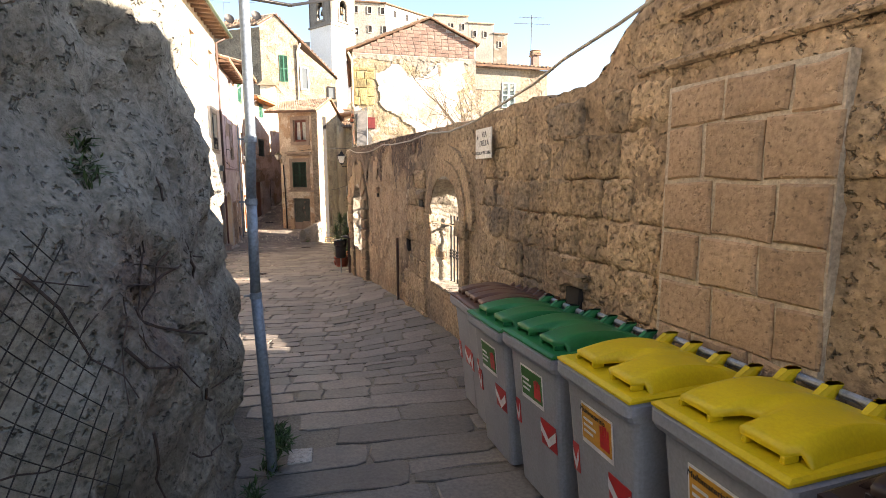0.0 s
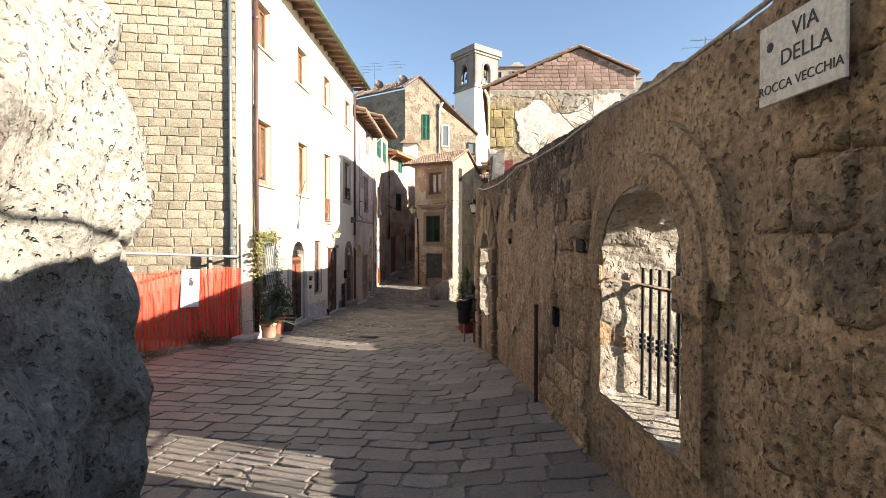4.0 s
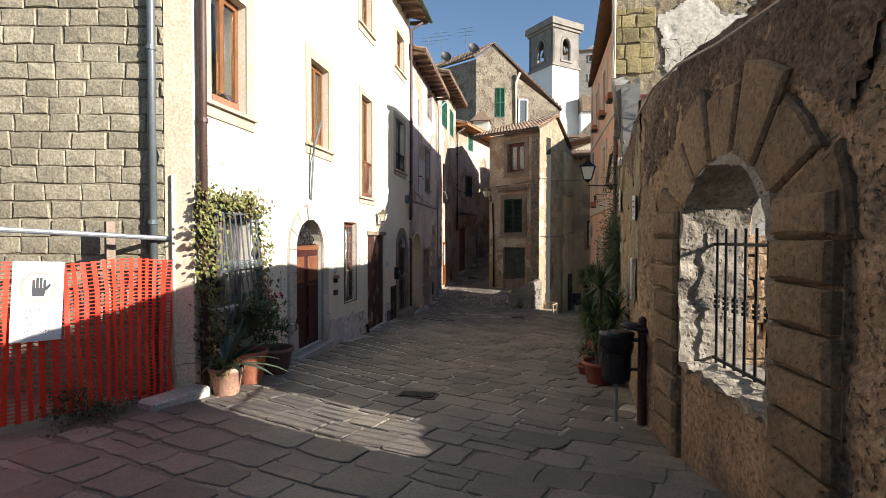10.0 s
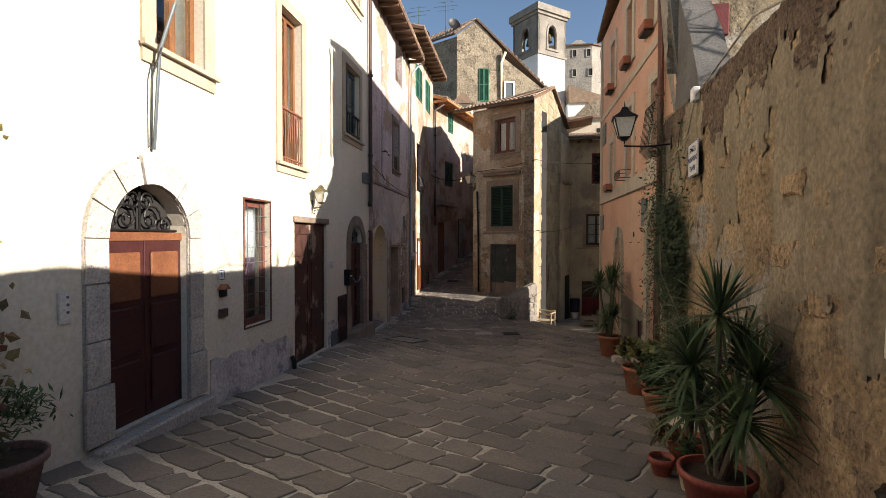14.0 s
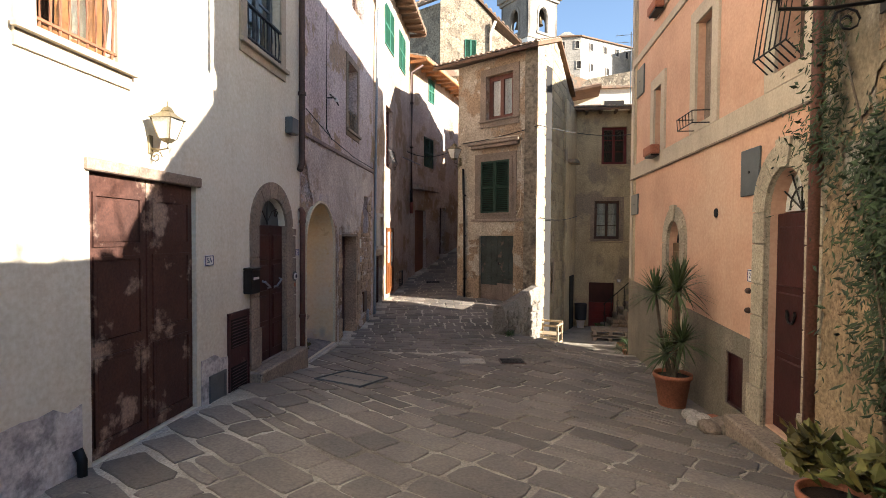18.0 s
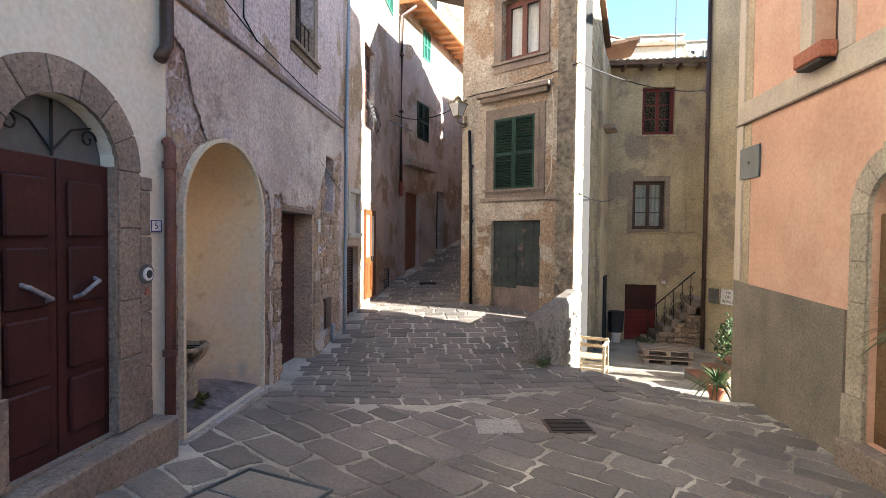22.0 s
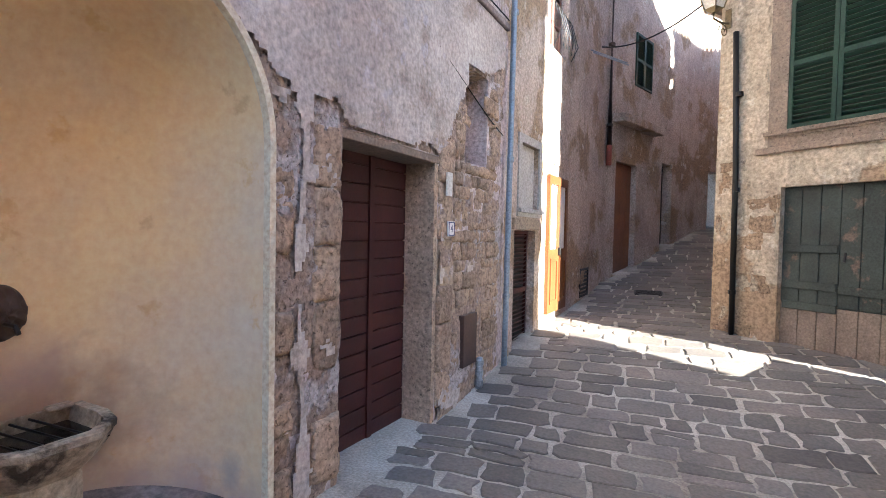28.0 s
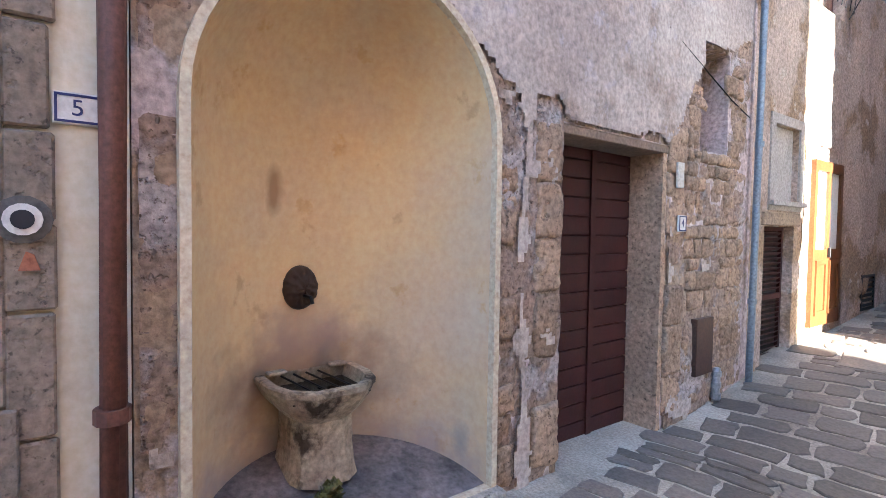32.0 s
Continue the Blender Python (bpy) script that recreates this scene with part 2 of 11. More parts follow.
NBSTONE = surface("tuff_rubble_facade", (0.31, 0.262, 0.19), (0.215, 0.178, 0.13), 0.95, 0.8, 9.0, 0.9, patch=(0.19, 0.155, 0.115), patch_scale=1.6, patch_at=0.55, streak=0.25, grain=0.4, depth=0.05)
GABLE = surface("patched_gable_plaster", (0.40, 0.39, 0.365), (0.31, 0.30, 0.28), 0.93, 0.8, 12.0, 0.6, patch=(0.25, 0.225, 0.185), patch_scale=0.42, patch_at=0.47, edge=0.015, streak=0.2, depth=0.05)
CEMENT = surface("grey_cement", (0.15, 0.145, 0.135), (0.105, 0.10, 0.095), 0.93, 1.5, 30.0, 0.5, streak=0.2)
TILE = surface("terracotta_roof_tile", (0.34, 0.22, 0.145), (0.22, 0.16, 0.115), 0.92, 2.0, 30.0, 0.5, vary=0.25, island=0.3, patch=(0.19, 0.175, 0.14), patch_scale=2.5, patch_at=0.55)
SOFFIT = surface("eave_boards", (0.17, 0.10, 0.06), (0.11, 0.065, 0.042), 0.8, 3.0, 30.0, 0.3)
ORANGE_EAVE = surface("orange_eave_paint", (0.52, 0.25, 0.11), (0.42, 0.2, 0.09), 0.75, 2.0, 25.0, 0.2)
DKWOOD = surface("dark_brown_door_wood", (0.056, 0.016, 0.015), (0.036, 0.011, 0.010), 0.5, 3.0, 40.0, 0.25, grain=0.2)
# Lit copy of the dark door wood: sunshine is put into its colour.
SUNLIT_WOOD = surface("sunlit_reddish_door_wood", (0.19, 0.075, 0.034), (0.13, 0.05, 0.024), 0.5, 4.0, 40.0, 0.25, grain=0.2)
PEELWOOD = surface("peeling_brown_wood", (0.075, 0.033, 0.024), (0.048, 0.023, 0.018), 0.6, 2.0, 36.0, 0.4, patch=(0.30, 0.21, 0.16), patch_scale=2.6, patch_at=0.60, edge=0.04)
MAROON = surface("maroon_painted_door", (0.15, 0.022, 0.022), (0.10, 0.018, 0.018), 0.55, 2.0, 40.0, 0.2)
BROWNSHEET = surface("rust_brown_door_paint", (0.23, 0.095, 0.050), (0.18, 0.075, 0.042), 0.6, 2.0, 40.0, 0.2)
ORANGEWOOD = surface("orange_varnished_shutter", (0.135, 0.046, 0.014), (0.10, 0.034, 0.011), 0.5, 3.0, 40.0, 0.2)
WINWOOD = surface("honey_window_wood", (0.20, 0.088, 0.034), (0.14, 0.062, 0.027), 0.45, 5.0, 40.0, 0.2)
BROWNWIN = surface("red_brown_window_frame", (0.16, 0.055, 0.038), (0.11, 0.042, 0.03), 0.5, 5.0, 40.0, 0.2)
GREENSH = surface("green_shutter_paint", (0.018, 0.052, 0.035), (0.013, 0.038, 0.027), 0.5, 4.0, 40.0, 0.15)
GREENLT = surface("bright_green_shutter_paint", (0.03, 0.135, 0.09), (0.025, 0.105, 0.072), 0.5, 4.0, 40.0, 0.15)
GREENOLD = surface("weathered_green_boards", (0.055, 0.068, 0.06), (0.038, 0.045, 0.04), 0.75, 2.5, 40.0, 0.4, patch=(0.14, 0.105, 0.08), patch_scale=3.0, patch_at=0.62)
PALEWOOD = surface("bare_grey_wood", (0.26, 0.20, 0.155), (0.19, 0.145, 0.115), 0.85, 3.0, 40.0, 0.4)
IRON = plain("black_wrought_iron", (0.022, 0.021, 0.021), 0.5, 0.6)
GREYMETAL = plain("grey_painted_metal", (0.11, 0.13, 0.14), 0.45, 0.2)
ZINC = surface("galvanised_pipe", (0.38, 0.40, 0.43), (0.28, 0.30, 0.33), 0.4, 3.0, 40.0, 0.1, metal=0.6, streak=0.2)
BLUEPIPE = surface("dull_blue_grey_pipe", (0.24, 0.29, 0.35), (0.19, 0.23, 0.28), 0.5, 3.0, 40.0, 0.1, metal=0.3)
BROWNPIPE = surface("brown_painted_pipe", (0.085, 0.048, 0.038), (0.06, 0.036, 0.03), 0.5, 3.0, 40.0, 0.1)
REDPIPE = surface("faded_red_brown_pipe", (0.16, 0.068, 0.05), (0.11, 0.05, 0.04), 0.6, 3.0, 40.0, 0.1)
# Near-black: the darkness of unlit rooms, holes and gaps is in the colour.
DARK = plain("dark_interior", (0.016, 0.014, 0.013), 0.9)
CURTAIN = surface("white_curtain_cloth", (0.70, 0.69, 0.66), (0.60, 0.59, 0.56), 0.9, 4.0, 60.0, 0.1)
TERRACOTTA = surface("terracotta_pot", (0.38, 0.145, 0.085), (0.30, 0.11, 0.065), 0.75, 4.0, 40.0, 0.2)
REDPLASTIC = surface("brick_red_plastic_pot", (0.33, 0.085, 0.06), (0.27, 0.07, 0.05), 0.5, 3.0, 40.0, 0.1)
SOIL = surface("pot_soil", (0.05, 0.036, 0.026), (0.035, 0.025, 0.018), 0.97, 6.0, 60.0, 0.8)
NICHE = surface("ochre_niche_plaster", (0.77, 0.585, 0.345), (0.69, 0.495, 0.265), 0.9, 0.8, 20.0, 0.12, patch=(0.66, 0.56, 0.44), patch_scale=0.8, patch_at=0.58, edge=0.14, streak=0.05, grain=0.1, dots=(0.62, 0.44, 0.25))
CREAM = surface("cream_edge_plaster", (0.66, 0.58, 0.44), (0.58, 0.50, 0.37), 0.9, 2.0, 30.0, 0.2)
TRAV = surface("wet_stained_basin_stone", (0.47, 0.40, 0.29), (0.31, 0.235, 0.175), 0.8, 4.0, 30.0, 0.8, patch=(0.075, 0.055, 0.038), patch_scale=4.2, patch_at=0.59, edge=0.05, grain=0.3)
BRONZE = plain("rusted_iron_mask", (0.075, 0.05, 0.04), 0.7, 0.4)
# Geometry helpers. Facade space: X along the wall, Y into the building, Z up; the street lies at negative Y.
def mesh_ob(name, bm, mats, parent=None, label="", m=None, smooth=False):
    me = bpy.data.meshes.new(name)
    bm.normal_update()
    bm.to_mesh(me)
    bm.free()
    for x in (mats if isinstance(mats, (list, tuple)) else [mats]):
        me.materials.append(x)
    if smooth:
        for f in me.polygons:
            f.use_smooth = True
    ob = new(name, me)
    if m is not None:
        ob.matrix_basis = m
    if parent is not None:
        ob.parent = parent
    if label:
        ob["label"] = label
    return ob


def part(name, bm, mat, parent, label="", m=None, smooth=False):
    return mesh_ob(name, bm, mat, parent, label, m, smooth)


def thing(name, label, category, m=None, group="", kind=""):
    ob = new(name)
    ob.empty_display_size = 0.1
    if m is not None:
        ob.matrix_basis = m
    return tagged(ob, label, category, group, kind)


def facade(p, q, z=0.0):
    u = Vector((q[0] - p[0], q[1] - p[1], 0)).normalized()
    v = Vector((0, 0, 1)).cross(u)
    m = Matrix.Identity(4)
    for i in range(3):
        m[i][0], m[i][1], m[i][2] = u[i], v[i], (0, 0, 1)[i]
    m[0][3], m[1][3], m[2][3] = p[0], p[1], z
    return m


def box(bm, x0, y0, z0, x1, y1, z1, m=None, bevel=0.0):
    r = bmesh.ops.create_cube(bm, size=1.0)
    vs = r["verts"]
    for v in vs:
        v.co = Vector(((x0 + x1) / 2 + v.co.x * (x1 - x0), (y0 + y1) / 2 + v.co.y * (y1 - y0), (z0 + z1) / 2 + v.co.z * (z1 - z0)))
    if bevel:
        es = {e for v in vs for e in v.link_edges}
        r = bmesh.ops.bevel(bm, geom=list(es), offset=bevel, segments=1, affect="EDGES", profile=0.5)
        vs = list({v for f in r["faces"] for v in f.verts} | {v for v in vs if v.is_valid})
    if m is not None:
        bmesh.ops.transform(bm, matrix=m, verts=[v for v in vs if v.is_valid])
    return vs


def boxed(x0, y0, z0, x1, y1, z1, bevel=0.0):
    bm = bmesh.new()
    box(bm, x0, y0, z0, x1, y1, z1, None, bevel)
    return bm


def rect(u0, z0, u1, z1):
    return [(u0, z0), (u1, z0), (u1, z1), (u0, z1)]


def arch(u0, z0, u1, zs, zt, n=12):
    c, a = (u0 + u1) / 2, (u1 - u0) / 2
    return [(u0, z0), (u1, z0)] + [(c + a * math.cos(math.pi * i / n), zs + (zt - zs) * math.sin(math.pi * i / n)) for i in range(n + 1)]


def slab(bm, outline, y0, y1, holes=()):
    """A plate in the facade plane between depths y0 and y1, with openings right through it."""
    edges = []
    for loop in [outline, *holes]:
        vs = [bm.verts.new((u, y0, z)) for u, z in loop]
        edges += [bm.edges.new((vs[i], vs[(i + 1) % len(vs)])) for i in range(len(vs))]
    fs = bmesh.ops.triangle_fill(bm, edges=edges, use_beauty=True, use_dissolve=False)["geom"]
    fs = [f for f in fs if isinstance(f, bmesh.types.BMFace)]
    r = bmesh.ops.extrude_face_region(bm, geom=fs)
    vs = [g for g in r["geom"] if isinstance(g, bmesh.types.BMVert)]
    bmesh.ops.translate(bm, vec=(0, y1 - y0, 0), verts=vs)
    bmesh.ops.recalc_face_normals(bm, faces=bm.faces[:])


def slabbed(outline, y0, y1, holes=()):
    bm = bmesh.new()
    slab(bm, outline, y0, y1, holes)
    return bm


def tube(bm, pts, r, n=8, r2=None):
    """A round bar along a line of points."""
    pts = [Vector(p) for p in pts]
    rings = []
    for i, p in enumerate(pts):
        a, z = pts[max(0, i - 1)], pts[min(len(pts) - 1, i + 1)]
        q = (z - a).to_track_quat("Z", "Y")
        rad = r if r2 is None else r + (r2 - r) * i / max(1, len(pts) - 1)
        rings.append([bm.verts.new(p + q @ Vector((rad * math.cos(2 * math.pi * k / n), rad * math.sin(2 * math.pi * k / n), 0))) for k in range(n)])
    for a, z in zip(rings, rings[1:]):
        for k in range(n):
            bm.faces.new((a[k], a[(k + 1) % n], z[(k + 1) % n], z[k]))
    bm.faces.new(rings[0][::-1])
    bm.faces.new(rings[-1])


def tubed(pts, r, n=8, r2=None):
    bm = bmesh.new()
    tube(bm, pts, r, n, r2)
    return bm


def lathe(profile, n=20, cap=True):
    """A turned body from (radius, height) pairs."""
    bm = bmesh.new()
    rings = [[bm.verts.new((max(r, 0.0005) * math.cos(2 * math.pi * k / n), max(r, 0.0005) * math.sin(2 * math.pi * k / n), z)) for k in range(n)] for r, z in profile]
    for a, z in zip(rings, rings[1:]):
        for k in range(n):
            bm.faces.new((a[k], a[(k + 1) % n], z[(k + 1) % n], z[k]))
    if cap:
        bm.faces.new(rings[0][::-1])
        bm.faces.new(rings[-1])
    return bm


def interp(x, xs, ys):
    return float(np.interp(x, xs, ys))


GY = [-9, 0, 4.5, 7, 11, 12.2, 15.6, 17.3, 22.3, 24.2, 26.5, 28, 29, 30, 31, 32, 34, 36, 38, 40, 45, 60]
GZ = [0.15, -0.2, -0.47, -0.65, -0.92, -1.0, -1.22, -1.4, -1.66, -1.81, -1.9, -1.93, -1.83, -1.63, -1.46, -1.42, -1.25, -0.93, -0.45, -0.05, 0.6, 2.0]


def ground_z(y, x=-2.5):
    """Street level; the paving rises towards the cream house and the long wall and falls towards the terrace."""
    left = 0.10 * min(1.0, max(0.0, (-2.8 - x) / 2.0)) * interp(y, [11.0, 13.5, 20.0, 22.5, 24.3, 29.0, 31.0], [0, 1, 1, 1.9, 1.1, 1.1, 0])
    right = min(1.0, max(0.0, (x - interp(y, [4, 14.6, 21, 28], [0.35, -1.0, -1.0, -1.2])) / 1.5)) * interp(y, [4.3, 6.2, 9.0, 11.5, 14.0, 21.0, 23.0, 30.0], [0, 0.20, 0.24, 0.16, 0.0, 0.0, -0.14, -0.14])
    return interp(y, GY, GZ) + left + right


def terrace_z(y):
    return interp(y, [27, 30, 36], [-2.5, -2.6, -2.95])


LEFT = ((-4.85, 13.9), (-5.18, 24.3))
LILAC_LINE = ((-5.18, 24.3), (-5.475, 29.45))
C1_LINE = ((-5.485, 29.45), (-5.615, 34.6))
C2_LINE = ((-5.615, 34.6), (-4.30, 40.2))
HOUSE_FRONT = ((-3.5, 31.85), (-1.2, 30.35))
HOUSE_SIDE = ((-1.2, 30.35), (0.35, 35.8))
PINK_LINE = ((0.72, 28.0), (0.86, 21.3))


def right_x(y):
    return interp(y, [-4, 0, 14.6, 15.5, 18.6, 21.4], [2.3, 2.1, 0.235, 0.30, 0.48, 0.84])
# Street sheet, lower terrace and the ground beyond
def street_right(y):
    return interp(y, [-20, 27.30, 27.42, 27.78, 28.15, 28.30, 30.4, 31.5, 60], [12, 12, 0.25, -0.42, -1.30, -1.95, -1.15, -0.9, -0.9])


def street_mesh():
    bm = bmesh.new()
    ys = sorted(set([round(-9 + 0.25 * i, 3) for i in range(277)] + [27.30, 27.42, 27.78, 28.15, 28.30]))
    rows = []
    for y in ys:
        xr = street_right(y)
        xs = [-16, -12, -9, -7.5] + [-6.5 + (min(xr, 2.2) + 6.5) * i / 30 for i in range(31)] + ([5, 12] if xr > 5 else [min(xr, 2.2) + 0.001, min(xr, 2.2) + 0.002])
        rows.append([bm.verts.new((x, y, ground_z(y, x) - 0.010 + 0.005 * noise.noise((x * 0.8, y * 0.8, 0)))) for x in xs])
    for a, z in zip(rows, rows[1:]):
        for k in range(len(a) - 1):
            bm.faces.new((a[k], a[k + 1], z[k + 1], z[k]))
    low = [bm.verts.new((r[-1].co.x, r[-1].co.y, -3.2)) for r in rows]
    for i in range(len(rows) - 1):
        bm.faces.new((rows[i][-1], low[i], low[i + 1], rows[i + 1][-1]))
    return bm


street_bm = street_mesh()
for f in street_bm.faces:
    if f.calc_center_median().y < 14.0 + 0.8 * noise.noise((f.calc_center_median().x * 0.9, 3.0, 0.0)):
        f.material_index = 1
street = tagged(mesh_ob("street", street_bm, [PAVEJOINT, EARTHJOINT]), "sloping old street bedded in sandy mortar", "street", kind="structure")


def ground_mesh():
    bm = bmesh.new()
    xs = [-3000, -400, -60, -16, -6, -2, 0, 2, 4, 7, 14, 60, 400, 3000]
    ys = [-3000, -400, -60, -9, 10, 20, 26, 28, 30, 32, 34, 36, 40, 60, 400, 3000]
    g = [[bm.verts.new((x, y, terrace_z(y) if abs(x) < 61 and -10 < y < 61 else -8.0)) for x in xs] for y in ys]
    for a, z in zip(g, g[1:]):
        for k in range(len(xs) - 1):
            bm.faces.new((a[k], a[k + 1], z[k + 1], z[k]))
    return bm


ground = tagged(mesh_ob("ground", ground_mesh(), surface("terrace_cement", (0.34, 0.31, 0.26), (0.25, 0.225, 0.19), 0.9, 1.2, 30.0, 0.4, patch=(0.18, 0.16, 0.13), patch_scale=1.0)), "worn pale cement ground of the lower terrace", "ground", kind="structure")


def roof_rows(bm, m, u0, u1, v0, v1, z0, z1, step=0.19):
    """Curved roof tiles: arched covers over channels, in courses from the eave (v0) up to the ridge (v1)."""
    n = max(2, int((u1 - u0) / step))
    k = max(1, int(math.hypot(v1 - v0, z1 - z0) / 0.36))
    for i in range(n):
        for j in range(k):
            a, z = j / k, min(1.0, (j + 1) / k + 0.12 / k)
            r = step * 0.36 * (1 + 0.08 * noise.noise((i * 3.1, j * 2.7, u0)))
            uc = u0 + (i + 0.5) * (u1 - u0) / n + 0.012 * noise.noise((i * 1.7, j * 5.3, 3.0))
            ends = []
            for t, lift, rr in ((a, 0.025, r), (z, 0.0, r * 0.85)):
                c = Vector((uc, v0 + (v1 - v0) * t, z0 + (z1 - z0) * t + lift))
                ends.append([bm.verts.new(m @ (c + Vector((rr * math.cos(math.pi * s / 4), 0, rr * math.sin(math.pi * s / 4))))) for s in range(5)])
            for s in range(4):
                bm.faces.new((ends[0][s], ends[0][s + 1], ends[1][s + 1], ends[1][s]))
            bm.faces.new(ends[0][::-1])


def quad_roof(parent, p00, p10, p11, p01, label="", soffit=SOFFIT, thick=0.09, step=0.18, inverse=None):
    """A roof slope between four corners: eave start, eave end, ridge end, ridge start."""
    inv = inverse or Matrix.Identity(4)
    a, b, c, d = [inv @ Vector(p) for p in (p00, p10, p11, p01)]
    bm = bmesh.new()
    lo = [bm.verts.new(p) for p in (a, b, c, d)]
    hi = [bm.verts.new(p + Vector((0, 0, thick))) for p in (a, b, c, d)]
    bm.faces.new(lo[::-1])
    bm.faces.new(hi)
    for i in range(4):
        bm.faces.new((lo[i], lo[(i + 1) % 4], hi[(i + 1) % 4], hi[i]))
    bmesh.ops.recalc_face_normals(bm, faces=bm.faces[:])
    roof = part("roof", bm, soffit, parent, label or "weathered terracotta tile roof with dark eave boards")
    bm = bmesh.new()
    n, k = max(2, int((b - a).length / step)), max(1, int((d - a).length / 0.36))
    side = (b - a).normalized()
    for i in range(n):
        for j in range(k):
            s = (i + 0.5 + 0.08 * noise.noise((i * 1.7, j * 5.3, 3.0))) / n
            r = step * 0.36 * (1 + 0.08 * noise.noise((i * 3.1, j * 2.7, a.x)))
            ends = []
            for t, lift, rr in ((j / k - 0.04 / k, 0.028, r), (min(1.0, (j + 1.1) / k), 0.0, r * 0.85)):
                q = (a + (b - a) * s) * (1 - t) + (d + (c - d) * s) * t + Vector((0, 0, thick + lift))
                ends.append([bm.verts.new(q + side * (rr * math.cos(math.pi * e / 4)) + Vector((0, 0, rr * math.sin(math.pi * e / 4)))) for e in range(5)])
            for e in range(4):
                bm.faces.new((ends[0][e], ends[0][e + 1], ends[1][e + 1], ends[1][e]))
            bm.faces.new(ends[0][::-1])
    bmesh.ops.recalc_face_normals(bm, faces=bm.faces[:])
    tagged(part("roof_tiles", bm, TILE, roof, "rows of curved terracotta tiles"), kind="stuff")
    return roof


def tiled_roof(parent, u0, u1, v0, v1, z0, z1, label="", soffit=SOFFIT, thick=0.09, rafters=True, step=0.19):
    """A sloping roof over a facade: a deck with rafters under the eave and rows of tiles on it."""
    bm = bmesh.new()
    a = [(u0, v0, z0), (u1, v0, z0), (u1, v1, z1), (u0, v1, z1)]
    lo = [bm.verts.new(p) for p in a]
    hi = [bm.verts.new((p[0], p[1], p[2] + thick)) for p in a]
    bm.faces.new(lo[::-1])
    bm.faces.new(hi)
    for i in range(4):
        bm.faces.new((lo[i], lo[(i + 1) % 4], hi[(i + 1) % 4], hi[i]))
    roof = part("roof", bm, soffit, parent, label or "weathered terracotta tile roof with dark eave boards")
    bm = bmesh.new()
    roof_rows(bm, Matrix.Identity(4), u0, u1, v0, v1, z0 + thick, z1 + thick, step)
    tagged(part("roof_tiles", bm, TILE, roof, "rows of curved terracotta tiles"), kind="stuff")
    if rafters and v0 < 0:
        s = (z1 - z0) / (v1 - v0)
        n = int((u1 - u0) / 0.5)
        for i in range(n + 1):
            u = u0 + 0.06 + (u1 - u0 - 0.12) * i / max(1, n)
            part("rafter", boxed(u - 0.035, v0 + 0.02, z0 - s * 0 - 0.07 + 0.005, u + 0.035, 0.0, z0 + 0.01 + s * 0.1), soffit, roof)
    return roof


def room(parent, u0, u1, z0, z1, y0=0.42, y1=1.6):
    """Near-black shell added behind a facade, open towards it, so that its openings look dark."""
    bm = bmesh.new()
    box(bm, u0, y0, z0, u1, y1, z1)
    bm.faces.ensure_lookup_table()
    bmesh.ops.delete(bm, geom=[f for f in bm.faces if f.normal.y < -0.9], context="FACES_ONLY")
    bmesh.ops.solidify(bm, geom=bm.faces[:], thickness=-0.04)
    return part("inner_wall", bm, DARK, parent, "near-black shell added to keep the openings dark")


# White house on the left, with its bare block flank
wh = thing("house", "tall cream-plastered house with wooden windows beside the street", "house", facade(*LEFT))
WZ0, WZ1, WU = -1.9, 7.75, 10.4
def yu(y):
    return y - 13.9


W_WINDOWS = [("A", yu(14.24), 2.5, yu(15.02), 4.0), ("B", yu(17.05), 2.5, yu(17.83), 4.02), ("C", yu(19.72), 1.78, yu(20.45), 4.14), ("D", yu(22.6), 2.8, yu(23.58), 4.28),
             ("U1", yu(14.2), 5.7, yu(15.0), 6.75), ("U2", yu(17.0), 5.7, yu(17.8), 6.75), ("U3", yu(19.72), 5.75, yu(20.45), 6.78), ("U4", yu(22.72), 5.75, yu(23.55), 6.80)]
W_HOLES = [rect(a, b, c, d) for _, a, b, c, d in W_WINDOWS] + [
    rect(yu(14.2), -0.10, yu(15.1), 1.18), arch(yu(16.42), -1.12, yu(17.5), 0.62, 1.14), rect(yu(18.66), -0.56, yu(19.36), 1.14),
    rect(yu(20.17), -1.45, yu(21.55), 0.90), arch(yu(22.9), -1.36, yu(23.75), 0.50, 0.90)]
part("wall", slabbed(rect(0, WZ0, WU, WZ1), 0, 0.4, W_HOLES), WHITE, wh, "cream limewashed plaster wall")
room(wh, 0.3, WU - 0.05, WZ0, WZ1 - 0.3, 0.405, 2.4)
part("end_wall", boxed(WU - 0.3, 0.4, WZ0, WU, 6.0, WZ1), WHITE, wh)
tiled_roof(wh, -0.3, WU + 0.15, -0.6, 5.0, WZ1 - 0.05, WZ1 + 1.7)

fl = thing("flank_wall", "bare pale tuff block flank wall of the cream house", "wall", facade((-12.6, 12.23), (-4.85, 13.9)), kind="structure")
part("wall", slabbed([(0, -2), (7.92, -2), (7.92, 7.8), (4.0, 9.2), (0, 7.8)], 0, 0.35), BRICKJOINT, fl, "pale mortar bed")

# Lilac house with the fountain niche
li = thing("house", "old flaking lilac-plastered house with an arched fountain niche", "house", facade(*LILAC_LINE))
def lu(y):
    return (y - 24.3) * 1.0016


